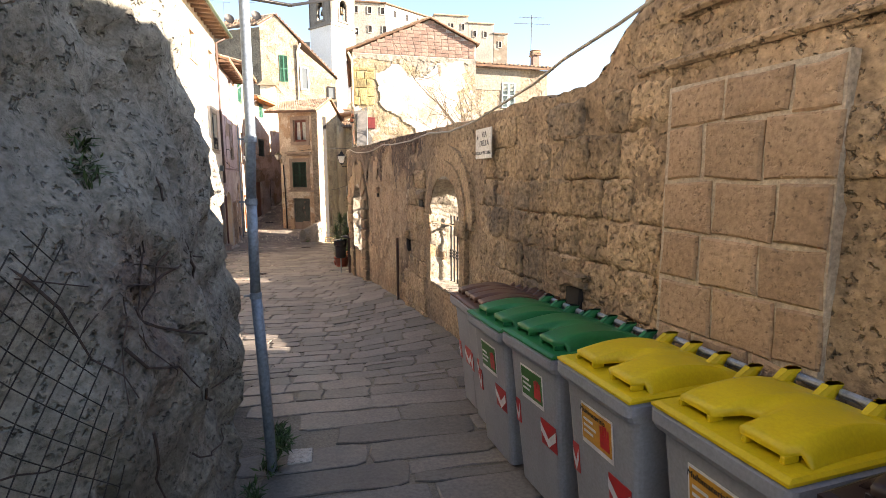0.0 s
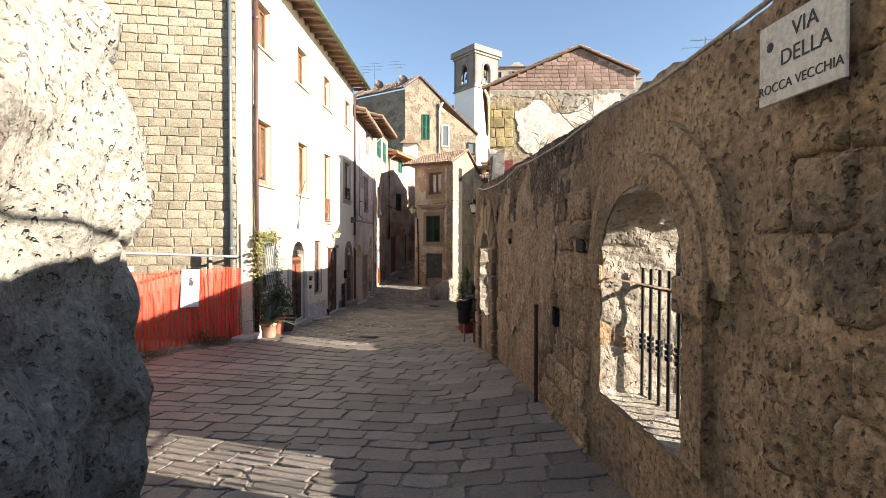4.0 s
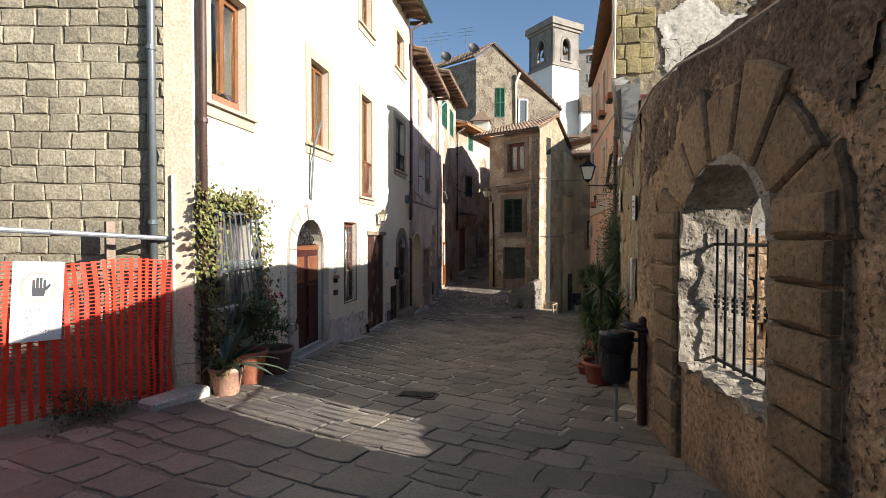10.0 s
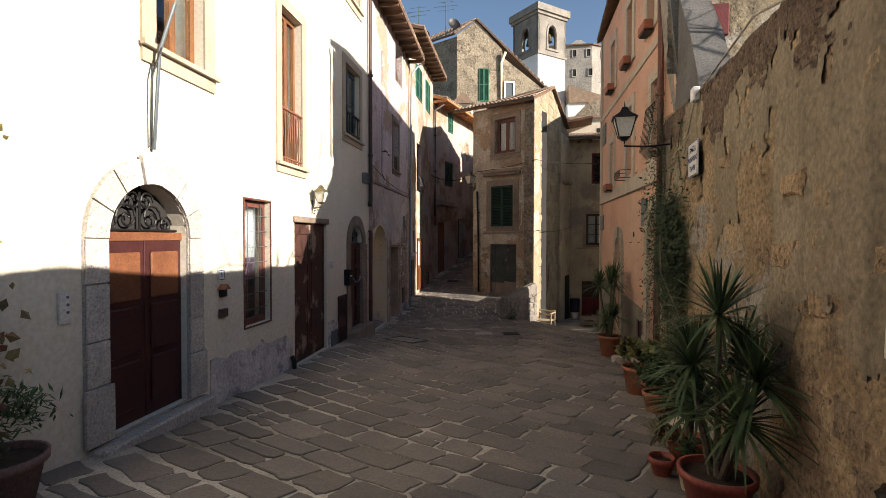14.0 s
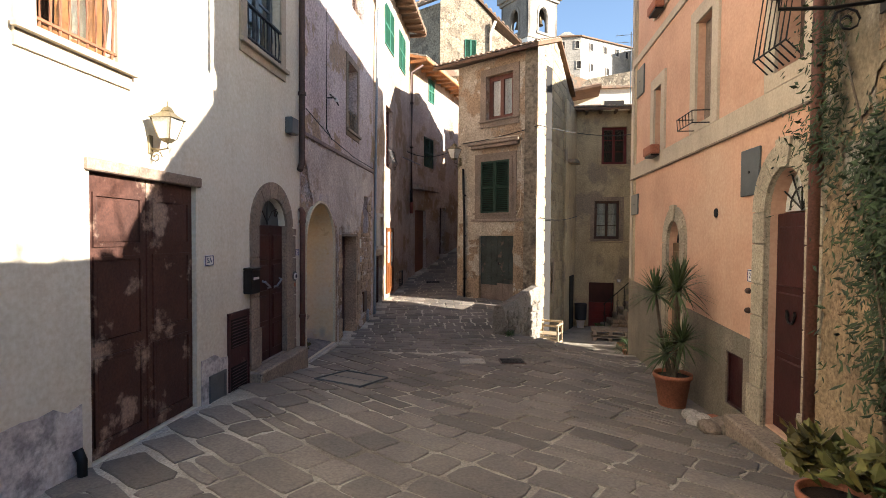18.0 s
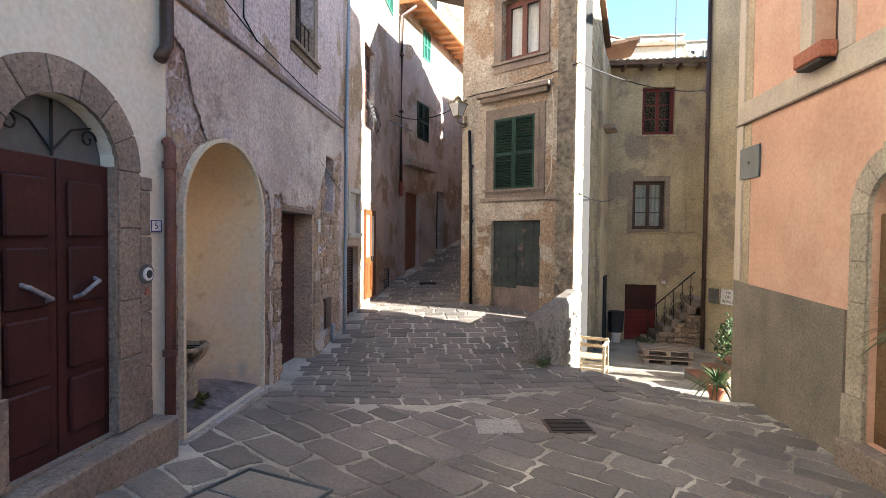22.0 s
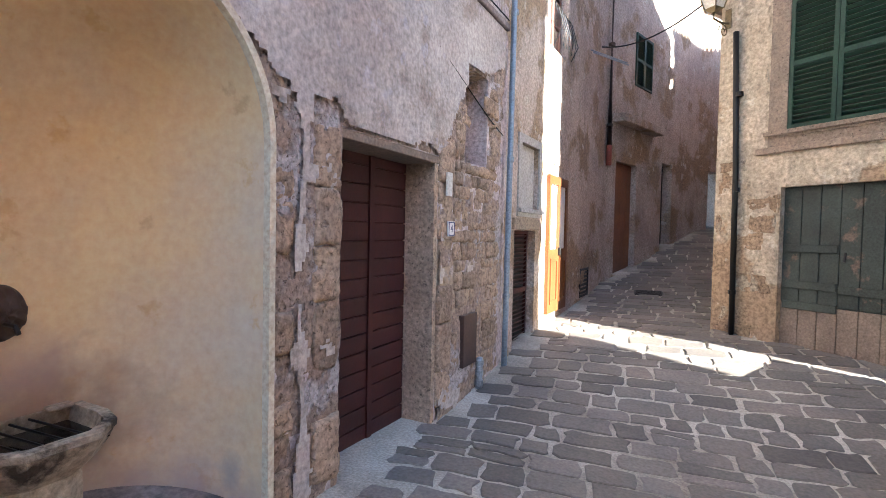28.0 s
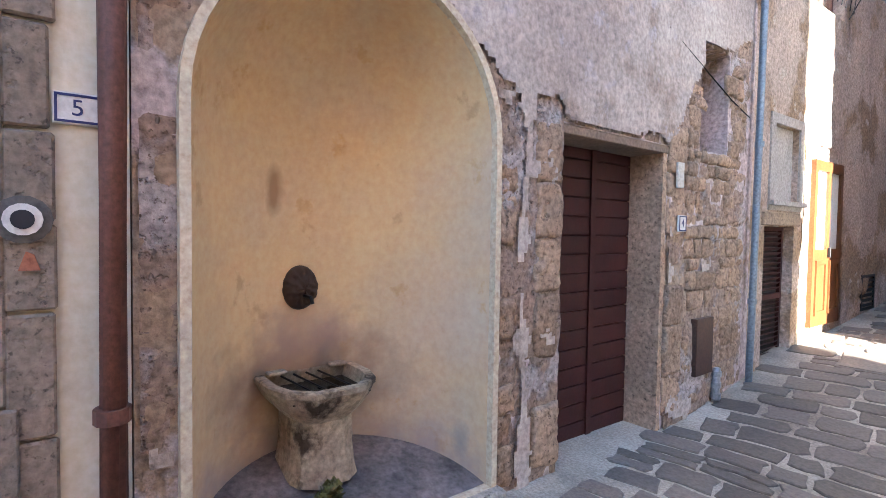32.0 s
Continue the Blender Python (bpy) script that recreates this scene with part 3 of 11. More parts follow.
NICHE_U0, NICHE_U1, NICHE_ZS, NICHE_ZT = lu(24.475), lu(26.0), 0.22, 0.96
L_HOLES = [arch(NICHE_U0, -1.80, NICHE_U1, NICHE_ZS, NICHE_ZT, 20), rect(lu(26.6), -1.84, lu(27.86), 0.42), rect(lu(28.38), 0.45, lu(28.9), 1.34),
           rect(lu(27.05), 2.66, lu(27.84), 4.12), rect(lu(27.38), 5.4, lu(28.46), 6.55)]
part("wall", slabbed(rect(0, -2.4, 5.16, 6.75), 0, 0.45, L_HOLES), LILAC, li, "flaking lilac plaster over rubble")
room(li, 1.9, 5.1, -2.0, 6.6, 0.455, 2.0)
tiled_roof(li, -0.1, 5.3, -0.55, 4.0, 6.7, 7.9)

# Next house up the alley
c1 = thing("house", "tall stained house with green shutters up the alley", "house", facade(*C1_LINE))
def c1u(y):
    return (y - 29.45) * 1.0003


C1_HOLES = [rect(c1u(29.8), -1.70, c1u(30.55), -0.17), rect(c1u(29.95), 0.1, c1u(30.6), 0.9), rect(c1u(30.98), -1.33, c1u(31.9), 0.62), rect(c1u(30.95), 2.4, c1u(31.85), 4.2),
            rect(c1u(30.75), 5.9, c1u(31.95), 7.1), rect(c1u(32.75), 5.9, c1u(33.75), 7.1)]
part("wall", slabbed(rect(0, -2.4, 5.152, 7.7), 0, 0.4, C1_HOLES), OLDWALL, c1, "stained brown plaster wall")
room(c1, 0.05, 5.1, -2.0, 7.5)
tiled_roof(c1, -0.2, 5.3, -0.6, 4.0, 7.65, 8.8)

c2 = thing("house", "long old house with an orange-painted eave along the alley", "house", facade(*C2_LINE))
C2_LEN = 5.75
C2_HOLES = [rect(0.55, -1.05, 1.60, 1.36), rect(3.05, -0.55, 3.75, 1.6), rect(1.35, 3.1, 2.25, 4.25), rect(1.75, 5.7, 2.35, 6.6)]
part("wall", slabbed(rect(0, -2.4, C2_LEN, 6.75), 0, 0.4, C2_HOLES), OLDWALL, c2, "stained brown plaster wall")
room(c2, 0.05, C2_LEN - 0.05, -2.0, 6.6)
tiled_roof(c2, 0.0, C2_LEN, -0.65, 3.5, 6.7, 7.8, soffit=ORANGE_EAVE)

c3 = thing("house", "shaded old house closing the end of the alley", "house", facade((-4.32, 40.2), (-2.4, 43.5)))
part("wall", slabbed(rect(0, -2.0, 3.9, 6.2), 0, 0.4, [rect(0.5, -0.2, 1.1, 1.7)]), OLDWALL, c3)
tiled_roof(c3, 0.0, 3.9, -0.3, 3.0, 6.2, 7.2, rafters=False)

# Unseen block added behind the fork house; its roof shades the alley wall.
ab = thing("house", "unseen house added behind the fork house to shade the alley", "house", facade((-1.9, 44.5), (-2.45, 37.4)))
part("wall", boxed(0, 0, -2, 7.1, 4.0, 5.6), OLDWALL, ab, "stained plaster wall")
tiled_roof(ab, -0.1, 7.15, -0.35, 4.0, 5.6, 6.3, rafters=False)

# House at the fork
ho = thing("house", "narrow old house with peeling brown render at the fork", "house", facade(*HOUSE_FRONT))
HL = math.dist(*HOUSE_FRONT)
def hu(x):
    return (x + 3.5) / 2.3 * HL


H_HOLES = [rect(hu(-2.62), 3.72, hu(-1.85), 4.98), rect(hu(-2.75), 1.06, hu(-1.92), 2.54), rect(hu(-2.80), -1.55, hu(-1.81), 0.40)]
part("wall", slabbed(rect(0, -3.2, HL, 5.45), 0, 0.35, H_HOLES), HOUSE, ho, "peeling brown render over tuff")
room(ho, 0.35, HL - 0.3, -2.5, 5.2, 0.36, 1.2)
side = facade(*HOUSE_SIDE)
to_ho = facade(*HOUSE_FRONT).inverted() @ side
SL = math.dist(*HOUSE_SIDE)
bm = slabbed([(0, -3.2), (SL, -3.2), (SL, 5.3), (4.75, 5.45), (2.4, 6.42), (0, 5.45)], 0, 0.35, [rect(1.85, -1.37, 2.15, -0.40), rect(1.9, 0.1, 2.0, 0.45)])
part("gable_wall", bm, NBSTONE, ho, "sunlit squared tuff gable wall", to_ho)
back = facade((-4.55, 36.2), HOUSE_FRONT[0])
bl = math.dist((-4.55, 36.2), HOUSE_FRONT[0])
part("alley_wall", slabbed(rect(0, -3.2, bl, 5.45), 0, 0.35), OLDWALL, ho, "", facade(*HOUSE_FRONT).inverted() @ facade((-2.5, 37.2), HOUSE_FRONT[0]))
ho_inv = facade(*HOUSE_FRONT).inverted()
quad_roof(ho, (-4.30, 31.87, 5.42), (-1.22, 29.88, 5.30), (-0.40, 32.72, 6.46), (-3.30, 34.95, 6.46), step=0.17, inverse=ho_inv)
quad_roof(ho, (0.34, 35.2, 5.40), (-2.4, 37.2, 5.40), (-3.30, 34.95, 6.46), (-0.40, 32.72, 6.46), step=0.17, inverse=ho_inv)

# Ochre house behind the lower terrace
ye = thing("house", "ochre-plastered house behind the lower terrace", "house", facade((0.30, 35.78), (3.60, 35.78)))
Y_HOLES = [rect(1.05, 3.05, 1.95, 4.42), rect(0.83, 0.32, 1.73, 1.72), rect(0.67, -2.96, 1.58, -1.30)]
part("wall", slabbed(rect(0, -3.3, 3.3, 5.0), 0, 0.35, Y_HOLES), YELLOW, ye, "stained ochre plaster wall")
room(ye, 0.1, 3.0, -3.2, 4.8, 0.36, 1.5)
tiled_roof(ye, -0.1, 3.1, -0.45, 3.5, 4.95, 5.9, step=0.17)
vb = thing("house", "pale ochre house with green shutters beside the terrace steps", "house", facade((2.62, 34.3), (4.9, 30.2)))
V_HOLES = [rect(1.5, 2.4, 2.2, 3.8)]
part("wall", slabbed(rect(0, -3.3, 4.69, 6.6), 0, 0.35, V_HOLES), YELLOW, vb)
part("return_wall", boxed(0, 0.35, -3.3, 0.35, 3.0, 6.6), YELLOW, vb)
room(vb, 0.36, 4.6, -3.2, 6.4, 0.36, 1.5)
tiled_roof(vb, -0.2, 5.0, -0.4, 3.0, 6.6, 7.6, rafters=False)

# Salmon house on the right, with its gable towards the start of the walk
pk = thing("house", "salmon-plastered house with stone doorways and a brick gable", "house", facade(*PINK_LINE))
PL = math.dist(*PINK_LINE)
def pu(y):
    return (28.0 - y) * PL / 6.7


P_HOLES = [arch(pu(22.3), -1.55, pu(21.6), 0.66, 1.08), arch(pu(25.46), -1.75, pu(24.85), 0.30, 0.66), rect(pu(26.37), 2.0, pu(25.95), 3.08), rect(pu(24.36), 2.0, pu(23.8), 3.45), rect(pu(22.22), 2.05, pu(21.72), 3.4),
           rect(pu(26.3), 4.5, pu(25.8), 5.6), rect(pu(24.4), 4.5, pu(23.85), 5.7), rect(pu(22.6), 4.5, pu(22.05), 5.7), rect(pu(23.2), -1.62, pu(22.76), -0.98)]
part("wall", slabbed(rect(0, -3.2, PL, 6.36), 0, 0.4, P_HOLES), PINK, pk, "faded salmon plaster wall")
def flared_corner():
    """The end of the salmon wall, swelling out towards the gable above the garden wall."""
    bm = bmesh.new()
    rings = []
    for z, x in ((-3.2, 0.93), (2.5, 0.80), (3.4, 0.68), (4.4, 0.61), (6.4, 0.60)):
        rings.append([bm.verts.new(pk_inv @ Vector(p)) for p in ((0.861, 21.3, z), (x, 20.395, z), (x + 0.03, 20.5, z), (1.5, 20.6, z), (1.5, 21.3, z))])
    for lo, hi in zip(rings, rings[1:]):
        for i in range(5):
            bm.faces.new((lo[i], lo[(i + 1) % 5], hi[(i + 1) % 5], hi[i]))
    bm.faces.new(rings[0][::-1])
    bm.faces.new(rings[-1])
    bmesh.ops.recalc_face_normals(bm, faces=bm.faces[:])
    return bm


pk_inv = facade(*PINK_LINE).inverted()
part("wall", flared_corner(), PINK, pk)
room(pk, 0.4, PL - 0.4, -2.9, 6.3, 0.405, 1.6)
quad_roof(pk, (0.60, 28.15, 6.38), (0.36, 20.26, 6.38), (3.68, 20.40, 7.80), (3.60, 28.15, 7.80), inverse=pk_inv, thick=0.05)
# Unseen far edge of the back slope, set to bound the alley's sun strip.
quad_roof(pk, (5.72, 20.50, 6.90), (5.72, 27.85, 6.90), (3.60, 28.15, 7.80), (3.68, 20.40, 7.80), inverse=pk_inv, thick=0.05)
GABLE_LINE = ((0.88, 20.40), (7.2, 20.70))
gm = pk_inv @ facade(*GABLE_LINE)
part("gable_wall", slabbed([(0.12, -3.0), (4.72, -3.0), (4.72, 6.92), (2.8, 7.77), (-0.29, 6.42), (-0.28, 4.4), (-0.2, 3.4), (-0.05, 2.5), (0.12, 2.5)], 0, 0.35), GABLE, pk, "gable of peeling plaster over tuff", gm)
# Unseen end walls, cut and slanted so sunlight passes to the alley.
em = pk_inv @ facade((6.5, 28.0), (0.72, 28.0))
part("end_wall", slabbed([(2.4, -3.0), (5.78, -3.0), (5.78, 6.36), (2.9, 7.72), (2.4, 7.5)], 0, 0.35), YELLOW, pk, "", em)
em2 = pk_inv @ facade((5.6, 27.75), (4.1, 27.95))
part("end_wall", boxed(0, 0, -3.0, 1.5, 0.35, 6.8), YELLOW, pk, "", em2)

# Long tuff wall on the right with its two arched openings
rw = thing("boundary_wall", "long eroded tuff boundary wall with two arched openings", "wall", facade((0.235, 14.6), (2.1, 0.0)), kind="structure")
RL = math.dist((0.235, 14.6), (2.1, 0.0))
def ru(y):
    return (14.6 - y) / 14.6 * RL


R_TOP = [(-0.02, 2.3), (ru(13), 2.28), (ru(11), 2.2), (ru(9), 2.18), (ru(7), 2.13), (ru(5.4), 2.1), (ru(4.2), 2.12), (ru(3.2), 2.1), (ru(2.85), 2.3), (ru(2.5), 2.62), (ru(1.8), 3.0), (ru(0.5), 3.3), (ru(-5), 3.4)]
ARCH1 = arch(ru(6.58), 0.12, ru(5.5), 1.05, 1.54)
ARCH2 = arch(ru(13.31), -0.22, ru(11.99), 0.80, 1.38)
part("wall", slabbed([(-0.02, -2.2), (ru(-5), -2.2)] + R_TOP[::-1], 0, 0.42, [ARCH1, ARCH2]), TUFF_WALL, rw, "eroded tuff masonry")
w2 = thing("boundary_wall", "old stained garden wall with signs and climbing plants", "wall", facade((0.84, 21.4), (0.235, 14.6)), kind="structure")
W2L = math.dist((0.84, 21.4), (0.235, 14.6))
part("wall", slabbed([(0, -2.4), (W2L, -2.4), (W2L, 2.3), (W2L - 1.5, 2.2), (W2L - 3.6, 2.25), (0, 2.6)], 0, 0.4), TUFF_WALL, w2, "stained tuff and plaster")

part("buttress", slabbed([(0.93, 2.3), (2.5, 2.2), (2.31, 2.6), (1.9, 3.2), (1.3, 3.84), (1.0, 4.2), (0.93, 4.6)], 0.0, 0.38), CEMENT, w2, "grey cement buttress sloping down from the gable")

# Rock face on the left
def rock_mesh():
    bm = bmesh.new()
    path = [(-2.6, -6), (-1.6, -2.5), (-1.15, -0.8), (-0.95, 0.8), (-0.72, 2.2), (-0.66, 3.1), (-0.86, 3.7), (-0.96, 4.3), (-1.12, 5.0), (-1.5, 5.3), (-3.0, 5.6), (-6.0, 6.6), (-12, 7.5)]
    pts = []
    for (ax, ay), (bx, by) in zip(path, path[1:]):
        n = max(2, int(math.dist((ax, ay), (bx, by)) / 0.055)) if ay > -3 and bx > -4 else 6
        pts += [(ax + (bx - ax) * i / n, ay + (by - ay) * i / n) for i in range(n)]
    zs = [-0.8 + 0.06 * i for i in range(90)]
    grid = []
    for i, (x, y) in enumerate(pts):
        col = []
        for z in zs:
            w = Vector((x * 1.1, y * 1.1, z * 0.9))
            d = 0.22 * noise.fractal(w, 0.8, 2.0, 5) + 0.05 * noise.noise(w * 6)
            fissure = min(abs(noise.noise(w * 1.25 + Vector((3, 1, 7)))), abs(noise.noise(Vector((w.x * 2, w.y * 2.2, w.z * 0.5)) + Vector((8, 2, 1)))) * 1.3)
            d += 0.09 * max(0.0, 1 - fissure / 0.035) - 0.015 * noise.noise(w * 14)
            lean = (0.10 * max(0, z - 0.4) + 0.12 * max(0, z - 1.6)) * interp(y, [0.5, 1.8, 3.0, 3.6], [1.0, 0.45, 0.45, 1.0])
            col.append(bm.verts.new((x - d * 0.9 - lean, y + 0.1 * noise.noise(w * 2 + Vector((9, 0, 0))), z)))
        grid.append(col)
    for a, b in zip(grid, grid[1:]):
        for k in range(len(zs) - 1):
            bm.faces.new((a[k], b[k], b[k + 1], a[k + 1]))
    tops = [g[-1] for g in grid]
    far = [bm.verts.new((-14, v.co.y, v.co.z + 0.5)) for v in tops]
    for i in range(len(tops) - 1):
        bm.faces.new((tops[i], tops[i + 1], far[i + 1], far[i]))
    return bm


rock = tagged(mesh_ob("rock_face", rock_mesh(), ROCK, smooth=True), "grey pitted tuff rock face beside the path", "rock", kind="structure")

# Lamp for scale, parapet and skyline
pa = thing("parapet", "low rough stone parapet beside the house corner", "parapet")
def parapet_mesh():
    bm = bmesh.new()
    a, b = Vector((-2.12, 28.35)), Vector((-1.22, 30.25))
    d = (b - a).normalized()
    n = Vector((-d.y, d.x)) * 0.15
    rows = []
    for i in range(13):
        t = i / 12
        c = a + (b - a) * t
        top = -1.25 + 0.32 * t + 0.02 * noise.noise((t * 5, 0, 0))
        prof = [(n * 1.0, -3.0), (n * 1.05, top - 0.12), (n * 0.7, top), (n * -0.7, top + 0.01), (n * -1.05, top - 0.12), (n * -1.1, -3.0)]
        rows.append([bm.verts.new((c.x + p.x + 0.03 * noise.noise((i * 0.9, k, 1)), c.y + p.y, z)) for k, (p, z) in enumerate(prof)])
    for r, s in zip(rows, rows[1:]):
        for k in range(5):
            bm.faces.new((r[k], r[k + 1], s[k + 1], s[k]))
    bm.faces.new(rows[0][::-1])
    bm.faces.new(rows[-1])
    return bm


PARAPET = surface("pitted_grey_parapet_stone", (0.235, 0.21, 0.18), (0.15, 0.132, 0.113), 0.95, 2.2, 26.0, 1.0, patch=(0.15, 0.125, 0.10), patch_scale=1.8, patch_at=0.58, pits=0.7, grain=0.35)
part("wall", parapet_mesh(), PARAPET, pa)

NB_LINE = ((-6.3, 46.5), (0.0, 48.3))
nb = thing("house", "tall tuff-stone house with green shutters on the slope above", "house", facade(*NB_LINE))
part("wall", slabbed([(0, -2), (6.5, -2), (6.5, 10.6), (3.2, 13.0), (3.1, 13.6), (1.35, 15.4), (0, 14.4)], 0, 0.4, [rect(1.5, 10.0, 2.2, 12.2)]), NBSTONE, nb, "squared tuff facade")
nm = facade(*NB_LINE).inverted() @ facade((-12.5, 50.0), (-6.3, 46.5))
part("side_wall", slabbed(rect(0, -2, 7.1, 14.3), 0, 0.4), NBSTONE, nb, "", nm)

tw = thing("bell_tower", "square stone bell tower with a whitewashed shaft", "tower", pose(-0.4, 76.5, 0, 0, 0, 42) @ Matrix.Diagonal((0.72, 0.72, 1, 1)))
part("shaft", boxed(-3.1, -3.1, -5, 3.1, 3.1, 22.8), TOWERWHITE, tw, "whitewashed shaft")
part("cornice", boxed(-3.7, -3.7, 27.6, 3.7, 3.7, 28.4), TOWERSTONE, tw)
# Windows and doors
def frame_ring(u0, z0, u1, z1, w, y0, y1):
    return slabbed(rect(u0, z0, u1, z1), y0, y1, [rect(u0 + w, z0 + w, u1 - w, z1 - w)])


def window(parent, u0, z0, u1, z1, y=0.25, mat=WINWOOD, sashes=2, bars=1, curtain=None, w=0.055, label="", m=None):
    """A casement window in an opening: outer frame, sashes with glazing bars, panes and sometimes a curtain."""
    win = part("window", frame_ring(u0, z0, u1, z1, w, y, y + 0.07), mat, parent, label or "wooden casement window", m)
    a, b = u0 + w, u1 - w
    for i in range(sashes):
        s0, s1 = a + (b - a) * i / sashes, a + (b - a) * (i + 1) / sashes
        bm = frame_ring(s0, z0 + w, s1, z1 - w, w * 0.8, y - 0.015, y + 0.045)
        for k in range(bars):
            zb = z0 + w + (z1 - z0 - 2 * w) * (k + 1) / (bars + 1)
            box(bm, s0 + w * 0.8, y - 0.005, zb - 0.012, s1 - w * 0.8, y + 0.03, zb + 0.012)
        part("sash", bm, mat, win)
        g = part("pane", boxed(s0 + w * 0.7, y + 0.01, z0 + w * 1.6, s1 - w * 0.7, y + 0.016, z1 - w * 1.6), GLASS, win)
        g.visible_shadow = False
    if curtain:
        bm = bmesh.new()
        n = int((u1 - u0) / 0.02)
        lo = [bm.verts.new((u0 + (u1 - u0) * i / n, y + 0.11 + 0.014 * math.sin(i * 1.1), z0)) for i in range(n + 1)]
        hi = [bm.verts.new((u0 + (u1 - u0) * i / n, y + 0.11 + 0.014 * math.sin(i * 1.1), z1)) for i in range(n + 1)]
        for i in range(n):
            bm.faces.new((lo[i], lo[i + 1], hi[i + 1], hi[i]))
        part("curtain", bm, curtain, win, "hanging curtain", smooth=True)
    return win


def surround(parent, u0, z0, u1, z1, w=0.12, out=0.025, mat=CREAM, sill=True, m=None, label=""):
    bm = slabbed(rect(u0 - w, z0 - w, u1 + w, z1 + w), -out, 0.002, [rect(u0, z0, u1, z1)])
    if sill:
        box(bm, u0 - w - 0.03, -out - 0.05, z0 - 0.05, u1 + w + 0.03, -out - 0.001, z0 - 0.002)
    return part("window_surround", bm, mat, parent, label or "plain raised plaster surround", m)


def arch_surround(parent, u0, z0, u1, zs, zt, w=0.2, out=0.04, mat=STONE, blocks=7, m=None, key=True):
    """Dressed stones round an arched doorway: jamb blocks, voussoirs and a keystone, each a piece of its own."""
    sr = part("door_surround", slabbed(arch(u0 - w, z0, u1 + w, zs, zt + w, 16)[0:1] + arch(u0 - w, z0, u1 + w, zs, zt + w, 16)[1:], -out * 0.5, 0.003, [arch(u0, z0 + 0.001, u1, zs, zt, 16)]), mat, parent, "dressed stone doorway surround", m)
    h = zs - z0
    nj = max(3, int(h / 0.38))
    for s in (0, 1):
        x0, x1 = (u0 - w, u0) if s == 0 else (u1, u1 + w)
        z = z0
        for k in range(nj):
            dz = h / nj * (1.12 if k % 2 == 0 else 0.88)
            dz = min(dz, zs - z) if k < nj - 1 else zs - z
            wider = (0.03 if k == 0 else 0.0)
            part("stone", boxed(x0 - wider + 0.004, -out - wider * 0.5, z + 0.005, x1 + wider - 0.004, -out * 0.5 - 0.001, z + dz - 0.005, 0.006), mat, sr)
            z += dz
    c, a = (u0 + u1) / 2, (u1 - u0) / 2
    for k in range(blocks):
        t0, t1 = math.pi * k / blocks + 0.012, math.pi * (k + 1) / blocks - 0.012
        is_key = key and k == blocks // 2
        grow = 1.14 if is_key else 1.0
        pts = []
        for i in range(4):
            t = t0 + (t1 - t0) * i / 3
            pts.append((c + a * 1.004 * math.cos(t), zs + (zt - zs) * 1.004 * math.sin(t)))
        for i in range(3, -1, -1):
            t = t0 + (t1 - t0) * i / 3
            pts.append((c + (a + w * grow) * math.cos(t), zs + (zt - zs + w * grow) * math.sin(t)))
        part("voussoir", slabbed(pts, -out - (0.02 if is_key else 0), -out * 0.5 - 0.001), mat, sr)
    return sr


def panel_door(parent, u0, z0, u1, z1, y=0.15, mat=DKWOOD, leaves=2, panels=3, handle=None, name="door", label="", m=None, upper=None):
    door = part(name, boxed(u0, y, z0, u1, y + 0.06, z1), mat, parent, label, m)
    for i in range(leaves):
        a, b = u0 + (u1 - u0) * i / leaves, u0 + (u1 - u0) * (i + 1) / leaves
        part("leaf", boxed(a + 0.004, y - 0.02, z0 + 0.004, b - 0.004, y - 0.001, z1 - 0.004, 0.005), mat, door)
        z = z0 + 0.1
        ph = (z1 - z0 - 0.2) / panels
        for k in range(panels):
            mt = upper if (upper and k == panels - 1) else mat
            bm = boxed(a + 0.07, y - 0.045, z + 0.03, b - 0.07, y - 0.021, z + ph - 0.03, 0.014)
            part("panel", bm, mt, door)
            z += ph
    if handle:
        for du in (-0.12, 0.12):
            c = (u0 + u1) / 2
            bm = tubed([(c + du * 0.8, y - 0.03, z0 + 1.0), (c + du * 0.9, y - 0.09, z0 + 1.02), (c + du * 2.1, y - 0.09, z0 + 1.1), (c + du * 2.2, y - 0.03, z0 + 1.12)], 0.014)
            part("handle", bm, handle, door, "metal pull handle")
    return door


def plank_door(parent, u0, z0, u1, z1, y=0.2, mat=DKWOOD, planks=6, horizontal=False, label="", name="door", m=None):
    door = part(name, boxed(u0, y, z0, u1, y + 0.04, z1), mat, parent, label, m)
    for i in range(planks):
        if horizontal:
            a, b = z0 + (z1 - z0) * i / planks, z0 + (z1 - z0) * (i + 1) / planks
            part("plank", boxed(u0 + 0.004, y - 0.022, a + 0.005, u1 - 0.004, y - 0.001, b - 0.005, 0.004), mat, door)
        else:
            a, b = u0 + (u1 - u0) * i / planks, u0 + (u1 - u0) * (i + 1) / planks
            part("plank", boxed(a + 0.003, y - 0.022, z0 + 0.003, b - 0.003, y - 0.001, z1 - 0.003, 0.004), mat, door)
    return door


